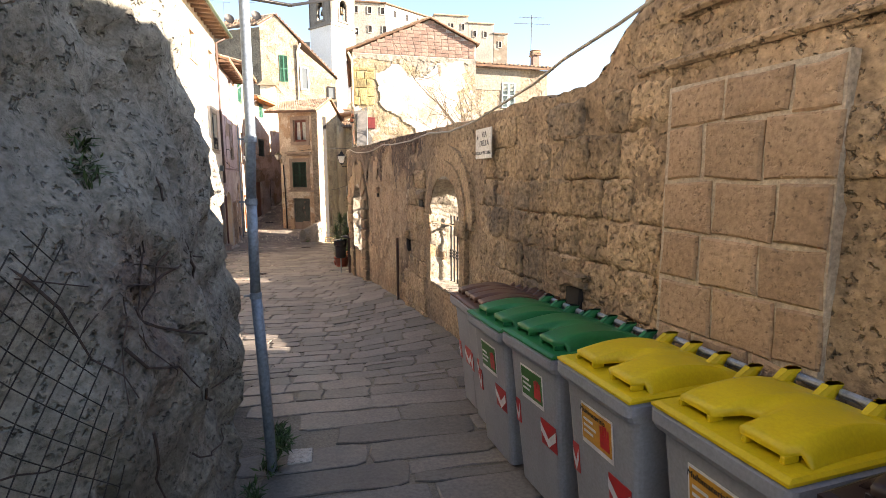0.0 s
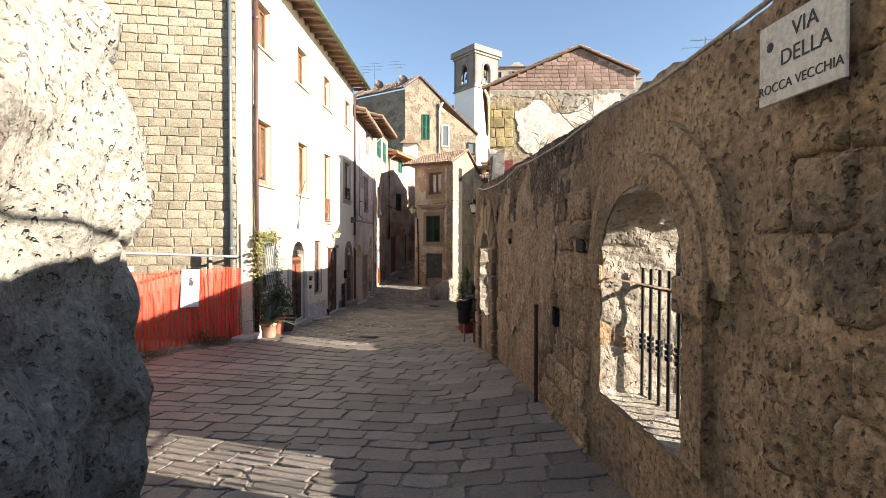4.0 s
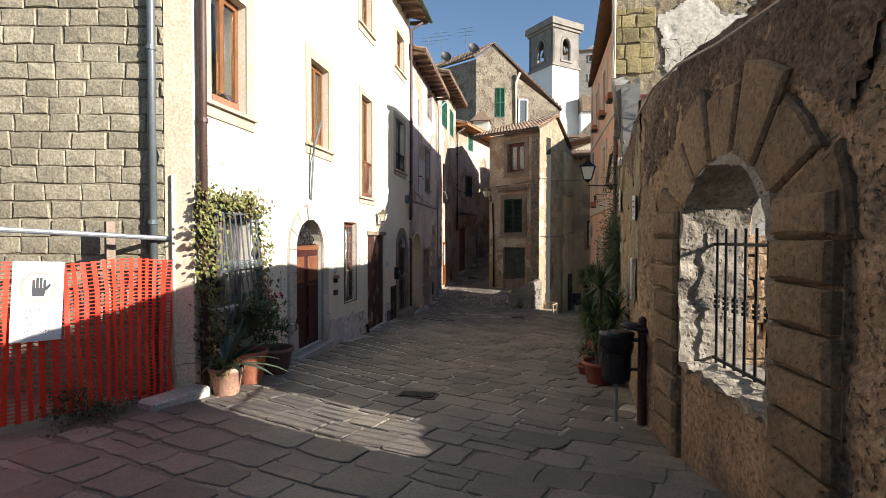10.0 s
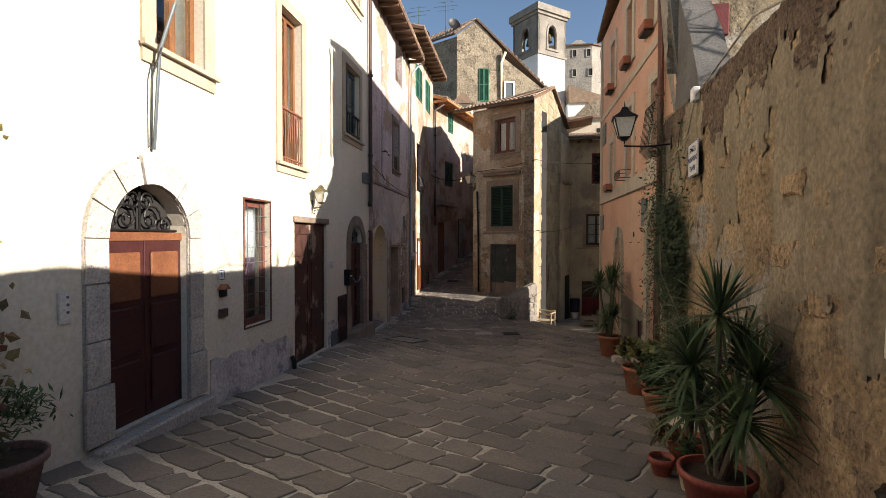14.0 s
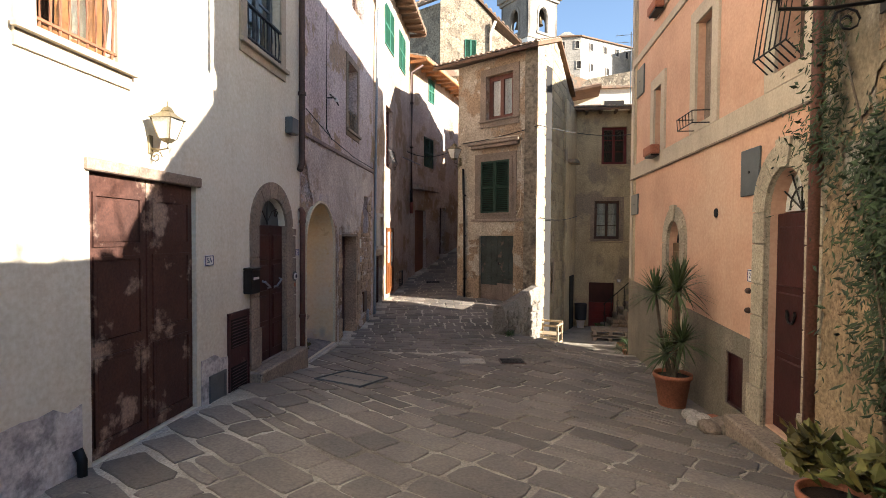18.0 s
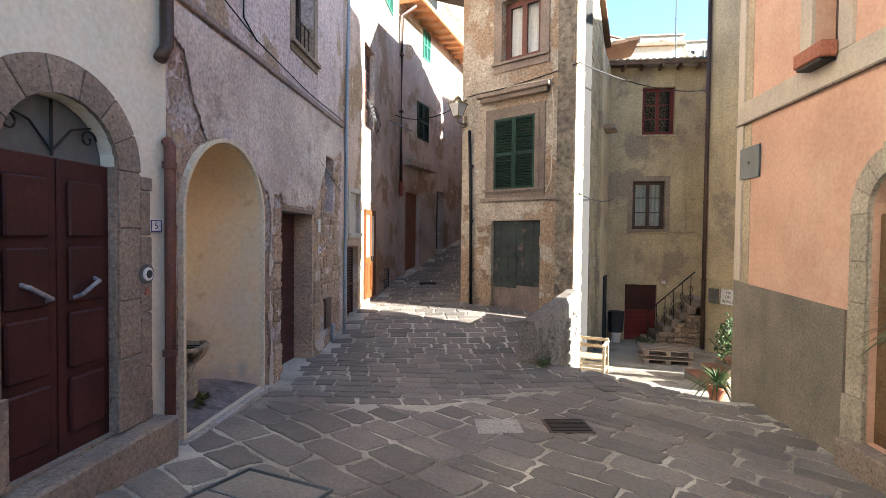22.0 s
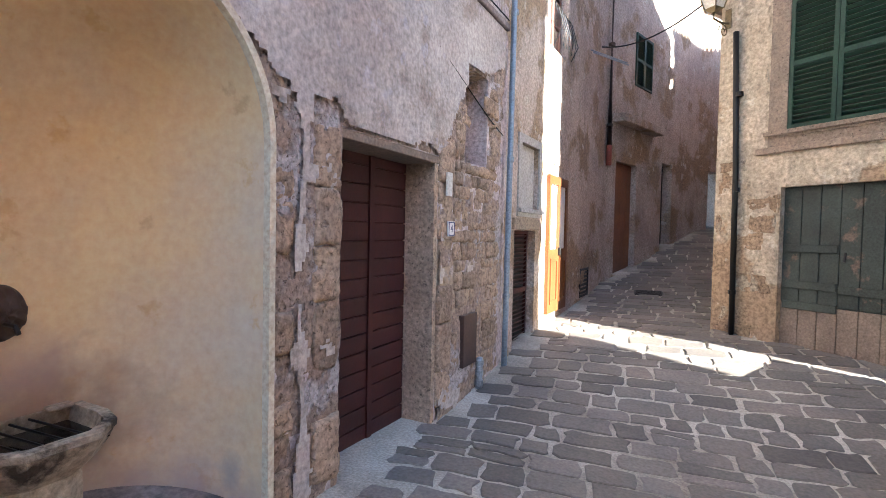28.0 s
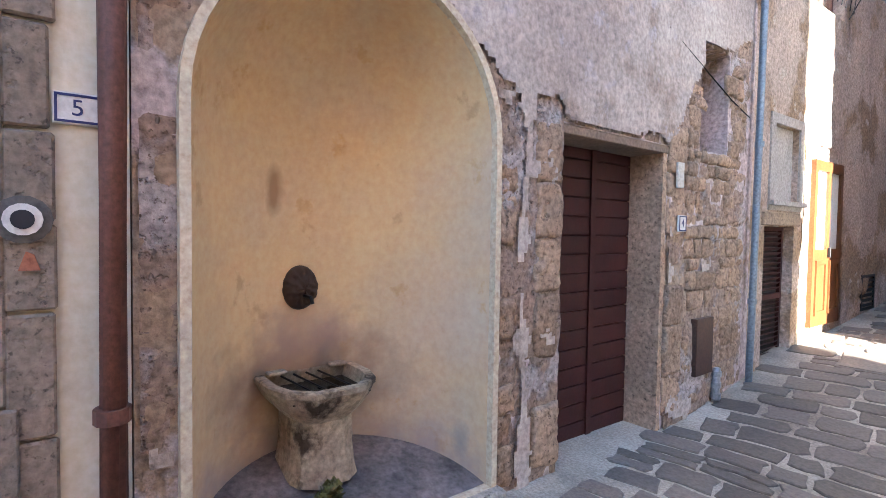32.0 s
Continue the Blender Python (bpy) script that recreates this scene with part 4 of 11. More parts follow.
def louvred(parent, u0, z0, u1, z1, y=-0.03, mat=GREENSH, leaves=2, label="", m=None, name="shutter"):
    """Louvred shutters: each leaf a frame with its slats."""
    first = None
    for i in range(leaves):
        a, b = u0 + (u1 - u0) * i / leaves + 0.004, u0 + (u1 - u0) * (i + 1) / leaves - 0.004
        bm = frame_ring(a, z0, b, z1, 0.045, y, y + 0.035)
        box(bm, a + 0.045, y, (z0 + z1) / 2 - 0.03, b - 0.045, y + 0.035, (z0 + z1) / 2 + 0.03)
        sh = part(name, bm, mat, parent, label or "green louvred shutter", m)
        first = first or sh
        n = max(6, int((z1 - z0 - 0.1) / 0.055))
        for k in range(n):
            zc = z0 + 0.05 + (z1 - z0 - 0.1) * (k + 0.5) / n
            if abs(zc - (z0 + z1) / 2) < 0.04:
                continue
            bm = bmesh.new()
            box(bm, a + 0.04, -0.022, -0.004, b - 0.04, 0.022, 0.004)
            bmesh.ops.transform(bm, matrix=pose(0, y + 0.018, zc, -40), verts=bm.verts[:])
            part("slat", bm, mat, sh)
        # Near-black sheet puts the shade behind the slats into colour.
        part("backing", boxed(a + 0.03, y + 0.036, z0 + 0.03, b - 0.03, y + 0.042, z1 - 0.03), DARK, sh)
    return first


def text_mesh(body, size, mat, parent, x, y, z, align="CENTER", m=None, name="lettering"):
    """Letters in the built-in font, standing in the facade plane."""
    cu = bpy.data.curves.new("letters", "FONT")
    cu.body, cu.size, cu.align_x, cu.align_y, cu.extrude = body, size, align, "CENTER", 0.0008
    tmp = bpy.data.objects.new("letters", cu)
    scene.collection.objects.link(tmp)
    dg = bpy.context.evaluated_depsgraph_get()
    me = bpy.data.meshes.new_from_object(tmp.evaluated_get(dg))
    bpy.data.objects.remove(tmp)
    me.transform(pose(x, y, z, 90))
    me.materials.clear()
    me.materials.append(mat)
    ob = new(name, me)
    if m is not None:
        ob.matrix_basis = m
    ob.parent = parent
    return ob


INK = plain("dark_ink", (0.02, 0.022, 0.03), 0.6)
BLUEINK = plain("blue_ink", (0.02, 0.03, 0.14), 0.6)
MARBLE = surface("pale_marble_plate", (0.66, 0.63, 0.57), (0.55, 0.52, 0.47), 0.6, 3.0, 40.0, 0.1)
ENAMEL = surface("white_enamel", (0.72, 0.71, 0.70), (0.64, 0.63, 0.62), 0.35, 3.0, 40.0, 0.05)


def wall_plate(m, u, z, w, h, body, label, size=0.05, mat=ENAMEL, ink=BLUEINK, border=True, category="sign", name="house_number"):
    pl = thing(name, label, category, m @ pose(u, 0, z))
    part("plate", boxed(-w / 2, -0.018, -h / 2, w / 2, -0.003, h / 2, 0.003), mat, pl)
    if border:
        part("border", frame_ring(-w / 2 + 0.006, -h / 2 + 0.006, w / 2 - 0.006, h / 2 - 0.006, 0.008, -0.0205, -0.0175), ink, pl)
    lines = body if isinstance(body, list) else [(body, 0, 0, size)]
    for txt, x, zz, s in lines:
        text_mesh(txt, s, ink, pl, x, -0.0195, zz)
    return pl


def lantern(m, label, body_z=0.0, scale=1.0, arm=0.25, style="copper"):
    """A wall lantern: bracket arm with a scroll, glazed tapering body, roof and finial. Origin on the wall, arm towards -Y."""
    metal = IRON if style == "dark" else surface("aged_brass_%s" % style, (0.20, 0.16, 0.09), (0.12, 0.1, 0.065), 0.5, 5.0, 40.0, 0.1, metal=0.6)
    la = thing("wall_lantern", label, "lantern", m)
    s = scale
    part("wall_plate", boxed(-0.04 * s, -0.02, -0.12 * s, 0.04 * s, -0.002, 0.12 * s, 0.004), metal, la)
    bm = tubed([(0, -0.01, -0.05 * s), (0, -arm * 0.5, -0.07 * s), (0, -arm, -0.05 * s), (0, -arm, 0.02 * s)], 0.013 * s)
    pts = [(0, -arm * 0.35 - 0.09 * s * (1 - i / 16) * math.cos(i * 0.75), -0.16 * s + 0.09 * s * (1 - i / 16) * math.sin(i * 0.75)) for i in range(14)]
    tube(bm, pts, 0.008 * s, 6)
    part("bracket", bm, metal, la, smooth=True)
    z = 0.02 * s

    def ring(r0, z0, r1, z1):
        b = bmesh.new()
        lo = [b.verts.new((r0 * sx, -arm + r0 * sy, z0)) for sx, sy in ((-1, -1), (1, -1), (1, 1), (-1, 1))]
        hi = [b.verts.new((r1 * sx, -arm + r1 * sy, z1)) for sx, sy in ((-1, -1), (1, -1), (1, 1), (-1, 1))]
        for i in range(4):
            b.faces.new((lo[i], lo[(i + 1) % 4], hi[(i + 1) % 4], hi[i]))
        b.faces.new(lo[::-1])
        b.faces.new(hi)
        return b

    part("base", ring(0.03 * s, z, 0.075 * s, z + 0.05 * s), metal, la)
    g = part("glass", ring(0.072 * s, z + 0.05 * s, 0.135 * s, z + 0.30 * s), surface("milky_lantern_glass_%s" % style, (0.62, 0.60, 0.54), (0.55, 0.53, 0.47), 0.25, 6.0, 40.0, 0.0), la, "milky glass panes")
    bm = bmesh.new()
    for sx, sy in ((-1, -1), (1, -1), (1, 1), (-1, 1)):
        tube(bm, [(0.074 * s * sx, -arm + 0.074 * s * sy, z + 0.05 * s), (0.138 * s * sx, -arm + 0.138 * s * sy, z + 0.30 * s)], 0.009 * s, 6)
    part("glazing_frame", bm, metal, la)
    part("top", ring(0.165 * s, z + 0.30 * s, 0.05 * s, z + 0.40 * s), metal, la)
    part("chimney", ring(0.06 * s, z + 0.401 * s, 0.03 * s, z + 0.46 * s), metal, la)
    part("finial", tubed([(0, -arm, z + 0.46 * s), (0, -arm, z + 0.54 * s)], 0.012 * s, 8, 0.003), metal, la)
    return la


def downpipe(m, pts, r, mat, label, collars=(), name="downpipe", cat="pipe"):
    dp = thing(name, label, cat, m)
    part("pipe", tubed(pts, r, 10), mat, dp, smooth=True)
    for u, y, z in collars:
        part("collar", tubed([(u, y, z - 0.025), (u, y, z + 0.025)], r * 1.25, 10), mat, dp)
    return dp


# White house
MW = facade(*LEFT)
BEIGE_BAND = surface("beige_stucco_band", (0.42, 0.36, 0.275), (0.34, 0.285, 0.21), 0.9, 2.0, 30.0, 0.3, streak=0.2, grain=0.12)
for nm, a, b, c, d in W_WINDOWS:
    surround(wh, a, b, c, d, 0.19 if nm not in "CD" else 0.16, mat=BEIGE_BAND)
    dark = nm in ("D",)
    window(wh, a, b, c, d, 0.11, GREYMETAL if dark else WINWOOD, 2, 1 if dark else 0, None, label="dark-framed window" if dark else "honey-coloured wooden casement window")
# railings of the French window and of the dark window
for u0, u1, z0, z1, bm_mat, lab in ((yu(19.72), yu(20.45), 1.80, 2.62, BROWNSHEET, "rust-brown iron window railing"), (yu(22.6), yu(23.58), 2.82, 3.3, IRON, "dark iron window railing")):
    rl = thing("window_railing", lab, "railing", MW)
    part("top_rail", boxed(u0, -0.03, z1 - 0.03, u1, 0.02, z1, 0.004), bm_mat, rl)
    part("bottom_rail", boxed(u0, -0.02, z0 + 0.05, u1, 0.01, z0 + 0.07), bm_mat, rl)
    n = 9
    for i in range(n):
        u = u0 + (u1 - u0) * (i + 0.5) / n
        part("bar", tubed([(u, -0.005, z0), (u + 0.012 * math.sin(i), -0.012, (z0 + z1) / 2), (u, -0.005, z1 - 0.03)], 0.011, 6), bm_mat, rl)
# main arched door
u0, u1 = yu(16.42), yu(17.5)
arch_surround(wh, u0, -1.12, u1, 0.62, 1.14, 0.24, 0.05, STONE, 7)
# Upper panels and transom take the lit wood colour, the rest the dark one.
panel_door(wh, u0, -1.12, u1, 0.62, 0.085, DKWOOD, 2, 3, None, label="tall panelled double door of dark wood, its upper panels coloured as sunlit", upper=SUNLIT_WOOD)
part("transom", boxed(u0, 0.05, 0.60, u1, 0.14, 0.68), SUNLIT_WOOD, wh)
fan = part("fanlight", slabbed(arch(u0 + 0.02, 0.68, u1 - 0.02, 0.69, 1.12, 16), 0.17, 0.18), DARK, wh, "dark fanlight behind iron scrollwork")
bm = bmesh.new()
cx = (u0 + u1) / 2
for sgn in (-1, 1):
    for r, ox, oz in ((0.14, 0.16, 0.82), (0.09, 0.36, 0.76), (0.10, 0.09, 0.98)):
        pts = [(cx + sgn * (ox + r * (1 - i / 22) * math.cos(i * 0.5)), 0.11, oz + r * (1 - i / 22) * math.sin(i * 0.5)) for i in range(20)]
        tube(bm, pts, 0.011, 6)
tube(bm, [(cx, 0.11, 0.68), (cx, 0.11, 1.13)], 0.012, 6)
tube(bm, [(u0, 0.11, 0.70), (u1, 0.11, 0.70)], 0.012, 6)
part("scrollwork", bm, IRON, fan, "wrought iron scrollwork")
part("doorstep", boxed(u0 - 0.2, -0.16, -1.6, u1 + 0.28, 0.1, -1.15, 0.02), STONE, wh, "worn stone doorstep")
# flagpole over the door
fp = thing("flagpole_bracket", "slanting iron flagpole over the arched door", "flagpole", MW)
part("rod", tubed([(cx + 0.02, -0.04, 1.48), (cx + 0.03, -0.10, 2.42), (cx + 0.09, -0.22, 2.90)], 0.018), GREYMETAL, fp)
part("stay", tubed([(cx - 0.02, -0.03, 1.5), (cx - 0.03, -0.06, 2.15), (cx + 0.03, -0.12, 2.46)], 0.009), IRON, fp)
# tall window with metal frame, brown double door, wall vents
u0, u1 = yu(18.66), yu(19.36)
tall = window(wh, u0, -0.56, u1, 1.14, 0.08, BROWNWIN, 1, 0, None, 0.05, label="tall brown-framed window with a red cloth low down")
# Grey board behind the upper panes imitates the reflection on the glass.
part("blind", boxed(u0 + 0.03, 0.20, 0.35, u1 - 0.03, 0.215, 1.12), surface("grey_pane_reflection", (0.24, 0.25, 0.245), (0.18, 0.19, 0.19), 0.8, 3.0, 40.0, 0.1), tall, "grey board standing in for the reflection in the upper panes")
part("cloth", boxed(u0 + 0.03, 0.22, -0.54, u1 - 0.03, 0.24, 0.40), surface("dark_mauve_cloth", (0.045, 0.022, 0.034), (0.03, 0.018, 0.03), 0.9, 3.0, 40.0, 0.2), tall, "dark mauve cloth")
bm = bmesh.new()
for i in range(1, 4):
    tube(bm, [(u0 + (u1 - u0) * i / 4, 0.05, -0.5), (u0 + (u1 - u0) * i / 4, 0.05, 1.1)], 0.005, 6)
for i in range(1, 8):
    tube(bm, [(u0, 0.05, -0.56 + 1.7 * i / 8), (u1, 0.05, -0.56 + 1.7 * i / 8)], 0.006, 6)
part("window_grille", bm, GREYMETAL, wh, "thin grey window grille")
part("window_surround", slabbed(rect(u0 - 0.02, -0.58, u1 + 0.02, 1.16), -0.015, 0.003, [rect(u0, -0.56, u1, 1.14)]), BROWNWIN, wh, "thin brown wooden edging")
u0, u1 = yu(20.17), yu(21.55)
dd = part("door", boxed(u0, 0.07, -1.45, u1, 0.13, 0.9), PEELWOOD, wh, "peeling dark brown double door")
for i in range(2):
    a, b = u0 + (u1 - u0) * i / 2, u0 + (u1 - u0) * (i + 1) / 2
    part("leaf", boxed(a + 0.006, 0.045, -1.44, b - 0.006, 0.069, 0.88, 0.005), PEELWOOD, dd)
    for z0, z1 in ((-1.34, -0.62), (-0.52, 0.20), (0.28, 0.72)):
        part("panel", frame_ring(a + 0.07, z0, b - 0.07, z1, 0.03, 0.028, 0.044), PEELWOOD, dd)
        part("panel", boxed(a + 0.11, 0.035, z0 + 0.04, b - 0.11, 0.044, z1 - 0.04, 0.003), PEELWOOD, dd)
part("lintel", boxed(u0 - 0.05, -0.04, 0.88, u1 + 0.05, 0.06, 0.98, 0.01), PALEWOOD, wh, "weathered wooden lintel")
part("threshold", boxed(u0 - 0.1, -0.08, -1.75, u1 + 0.15, 0.1, -1.46, 0.015), STONE, wh)
# low doors: meter cupboards
CUPBOARD = surface("dark_maroon_cupboard_paint", (0.062, 0.020, 0.022), (0.042, 0.015, 0.017), 0.5, 3.0, 40.0, 0.2, patch=(0.14, 0.075, 0.06), patch_scale=4.0, patch_at=0.66)
for a, b, z0, z1, lab in ((yu(22.14), yu(22.62), -1.62, -0.55, "brown slatted cupboard door in the wall"), (yu(21.75), yu(22.08), -1.72, -1.18, "grey meter cupboard in the wall base")):
    cu = thing("meter_cupboard", lab, "cupboard", MW)
    mt = CUPBOARD if z1 > -1 else GREYMETAL
    part("frame", frame_ring(a, z0, b, z1, 0.03, -0.03, 0.0), mt, cu)
    part("door", boxed(a + 0.03, -0.018, z0 + 0.03, b - 0.03, -0.002, z1 - 0.03), mt, cu)
    if z1 > -1:
        for base in (z0 + 0.08, z1 - 0.42):
            # Near-black sheet painted in for the shaded gaps between the slats.
            part("louvre_back", boxed(a + 0.055, -0.0195, base - 0.01, b - 0.055, -0.0185, base + 0.34), DARK, cu)
            for k in range(9):
                bm = bmesh.new()
                box(bm, a + 0.06, -0.012, -0.003, b - 0.06, 0.012, 0.003)
                bmesh.ops.transform(bm, matrix=pose(0, -0.030, base + 0.012 + 0.038 * k, -40), verts=bm.verts[:])
                part("slat", bm, mt, cu)
# door number five
u0, u1 = yu(22.9), yu(23.75)
arch_surround(wh, u0, -1.36, u1, 0.50, 0.90, 0.22, 0.03, STONE_DK, 7, key=False)
panel_door(wh, u0, -1.36, u1, 0.52, 0.065, DKWOOD, 2, 4, ZINC, label="dark brown panelled double door with metal handles")
fan = part("fanlight", slabbed(arch(u0 + 0.01, 0.52, u1 - 0.01, 0.53, 0.89, 16), 0.10, 0.11), GREYMETAL, wh, "grey fanlight behind iron tracery")
bm = bmesh.new()
cx = (u0 + u1) / 2
tube(bm, [(cx, 0.075, 0.53), (cx, 0.075, 0.88)], 0.01, 6)
for sgn in (-1, 1):
    tube(bm, [(cx, 0.075, 0.56), (cx + sgn * 0.15, 0.075, 0.72), (cx + sgn * 0.3, 0.075, 0.76)], 0.008, 6)
    tube(bm, [(cx + sgn * (0.28 + 0.07 * (1 - i / 16) * math.cos(i * 0.55)), 0.075, 0.68 + 0.07 * (1 - i / 16) * math.sin(i * 0.55)) for i in range(14)], 0.007, 6)
part("tracery", bm, IRON, fan)
part("doorstep", boxed(u0 - 0.28, -0.20, -1.95, u1 + 0.42, 0.1, -1.37, 0.02), STONE_DK, wh, "raised stone doorstep")
for a in (u0 - 0.001, u1 - 0.013):
    part("door_lining", boxed(a, -0.012, -1.362, a + 0.014, 0.064, 0.52), STONE_DK, wh)
part("threshold", boxed(u0 - 0.002, -0.012, -1.40, u1 + 0.002, 0.064, -1.352), STONE_DK, wh)
rng5 = random.Random(55)
zz = -1.8
while zz < 0.42:
    hh = rng5.uniform(0.2, 0.42)
    part("jamb_stone", boxed(u1 + 0.215, -0.026 - rng5.uniform(0, 0.006), zz, yu(24.09) + rng5.uniform(-0.015, 0.015), 0.003, min(zz + hh - 0.012, 0.48), 0.008), STONE_DK, wh)
    zz += hh
part("tile_chip", slabbed([(yu(24.0), -0.41), (yu(24.055), -0.41), (yu(24.04), -0.36), (yu(24.02), -0.35)], -0.04, -0.026), TERRACOTTA, wh, "chip of red tile in the mortar")
bell = thing("door_bell", "round door bell in a grey mortar patch", "bell", MW @ pose(yu(24.015), 0, -0.25))
part("patch", tubed([(0, -0.045, 0), (0, -0.03, 0)], 0.075, 14), CEMENT, bell)
part("ring", tubed([(0, -0.06, 0), (0, -0.044, 0)], 0.05, 14), ENAMEL, bell)
part("button", tubed([(0, -0.066, 0), (0, -0.059, 0)], 0.03, 14), INK, bell)
# base stains, letter box, plates, lamp, pipe stub
segs = [(yu(17.9), yu(20.07)), (yu(21.62), yu(22.62))]
for a, b in segs:
    n = int((b - a) / 0.12)
    top = [(a + (b - a) * i / n, -0.80 - 0.055 * (a + (b - a) * i / n - 4.0) + 0.13 * noise.noise((i * 0.55, a, 0))) for i in range(n + 1)]
    part("stained_base", slabbed([(a, -2.0), (b, -2.0)] + top[::-1], -0.012, 0.002), WHITE_BASE, wh, "damp-stained grey plaster base")
mbx = thing("letter_box", "dark grey metal letter box on the wall", "letter box", MW @ pose(yu(22.62), 0, -0.2))
part("body", boxed(-0.11, -0.12, -0.16, 0.11, -0.002, 0.14, 0.01), IRON, mbx)
part("lid", boxed(-0.12, -0.135, 0.14, 0.12, -0.002, 0.17, 0.01), IRON, mbx)
part("slot", boxed(-0.07, -0.124, 0.02, 0.07, -0.1205, 0.05), ENAMEL, mbx)
lantern(MW @ pose(yu(20.85), 0, 1.2), "aged brass wall lantern with milky glass", arm=0.18, scale=0.7, style="brass")
wall_plate(MW, yu(24.155), 0.115, 0.135, 0.105, "5", "white enamel house number 5 with blue rim", 0.075)
wall_plate(MW, yu(21.76), 0.1, 0.17, 0.12, "5A", "white enamel house number 5A with blue rim", 0.08)
wall_plate(MW, yu(18.12), 0.18, 0.13, 0.13, "6", "white enamel house number 6", 0.08)
ic = thing("intercom", "pale intercom panel beside the arched door", "intercom", MW @ pose(yu(16.0), 0, 0.1))
part("panel", boxed(-0.05, -0.03, -0.15, 0.05, -0.002, 0.1, 0.004), MARBLE, ic)
for k in range(3):
    part("button", tubed([(0.02, -0.036, 0.06 - 0.06 * k), (0.02, -0.029, 0.06 - 0.06 * k)], 0.012), GREYMETAL, ic)
bl = thing("wall_bell", "small red bell housing on the wall", "bell", MW @ pose(yu(18.12), 0, 0.02))
part("roof", slabbed([(-0.07, -0.01), (0.07, -0.01), (0.0, 0.05)], -0.1, -0.002), BROWNSHEET, bl)
part("body", boxed(-0.04, -0.07, -0.1, 0.04, -0.002, -0.011, 0.005), IRON, bl)
gb = thing("small_wall_box", "small dark box on the wall", "box", MW @ pose(yu(18.14), 0, -0.28))
part("box", boxed(-0.07, -0.05, -0.05, 0.07, -0.002, 0.05, 0.004), BROWNPIPE, gb)
downpipe(MW, [(yu(20.0), -0.07, -1.62), (yu(20.0), -0.07, -1.32), (yu(20.0), -0.03, -1.24)], 0.035, IRON, "short black pipe stub at the wall foot")
jb = thing("junction_box", "grey electric box on the wall with cables", "electric box", MW @ pose(yu(23.86), 0, 2.02))
part("box", boxed(-0.12, -0.12, -0.12, 0.12, -0.002, 0.12, 0.01), GREYMETAL, jb)
# downpipes
downpipe(MW, [(yu(13.98), -0.09, -1.25), (yu(13.98), -0.09, 7.6)], 0.05, BROWNPIPE, "dark brown downpipe at the house corner", [(yu(13.98), -0.09, z) for z in (0.2, 2.2, 4.2, 6.2)])
downpipe(MW, [(yu(24.12), -0.08, 1.40), (yu(24.2), -0.08, 1.52), (yu(24.2), -0.08, 7.4), (yu(24.2), -0.45, 7.62)], 0.05, BROWNPIPE, "dark brown downpipe between two houses", [(yu(24.2), -0.08, z) for z in (2.6, 4.5, 6.5)])
downpipe(MW, [(yu(24.24), -0.07, -1.85), (yu(24.25), -0.07, 0.75), (yu(24.27), -0.03, 0.80)], 0.045, REDPIPE, "faded red-brown lower downpipe with brackets", [(yu(24.24), -0.07, z) for z in (-0.9, 0.6)])
gt = thing("roof_gutter", "green-stained gutter along the eave of the cream house", "gutter", MW)
part("gutter", tubed([(-0.3, -0.66, WZ1 + 0.0), (WU + 0.2, -0.66, WZ1 + 0.0)], 0.065, 10), surface("green_stained_copper", (0.10, 0.16, 0.11), (0.07, 0.10, 0.07), 0.6, 4.0, 30.0, 0.1, metal=0.3), gt, smooth=True)
# Rough blocks: outer rim, chamfer and a slightly bulging face
def rough_block(rng, u0, z0, u1, z1, y0, y1, jit=0.012, cham=0.014, bulge=0.006):
    def j(a=jit):
        return rng.uniform(-a, a)
    rim = [(u0 + j(), z0 + j()), (u1 + j(), z0 + j()), (u1 + j(), z1 + j()), (u0 + j(), z1 + j())]
    cu, cz = sum(p[0] for p in rim) / 4, sum(p[1] for p in rim) / 4
    mids = []
    for i in range(4):
        a, b = rim[i], rim[(i + 1) % 4]
        mids += [a, ((a[0] + b[0]) / 2 + j(jit * 0.7), (a[1] + b[1]) / 2 + j(jit * 0.7))]
    n = 8
    verts = [(u, y1, z) for u, z in mids] + [(u, y0 + cham, z) for u, z in mids]
    for u, z in mids:
        d = math.hypot(cu - u, cz - z)
        k = cham / max(d, 1e-4)
        verts.append((u + (cu - u) * k, y0 + rng.uniform(0, bulge), z + (cz - z) * k))
    verts.append((cu, y0 - bulge + rng.uniform(-bulge, bulge), cz))
    faces = []
    for i in range(n):
        k = (i + 1) % n
        faces.append((i, k, n + k, n + i))
        faces.append((n + i, n + k, 2 * n + k, 2 * n + i))
        faces.append((2 * n + i, 2 * n + k, 3 * n))
    return verts, faces


def piece(name, vf, mat, parent):
    me = bpy.data.meshes.new(name)
    me.from_pydata(vf[0], [], vf[1])
    me.materials.append(mat)
    ob = new(name, me)
    ob.parent = parent
    return ob


def joined(name, many, mat, parent, label=""):
    V, F = [], []
    for v, f in many:
        o = len(V)
        V += v
        F += [tuple(i + o for i in q) for q in f]
    me = bpy.data.meshes.new(name)
    me.from_pydata(V, [], F)
    me.materials.append(mat)
    ob = new(name, me)
    ob.parent = parent
    return tagged(ob, label, kind="stuff")


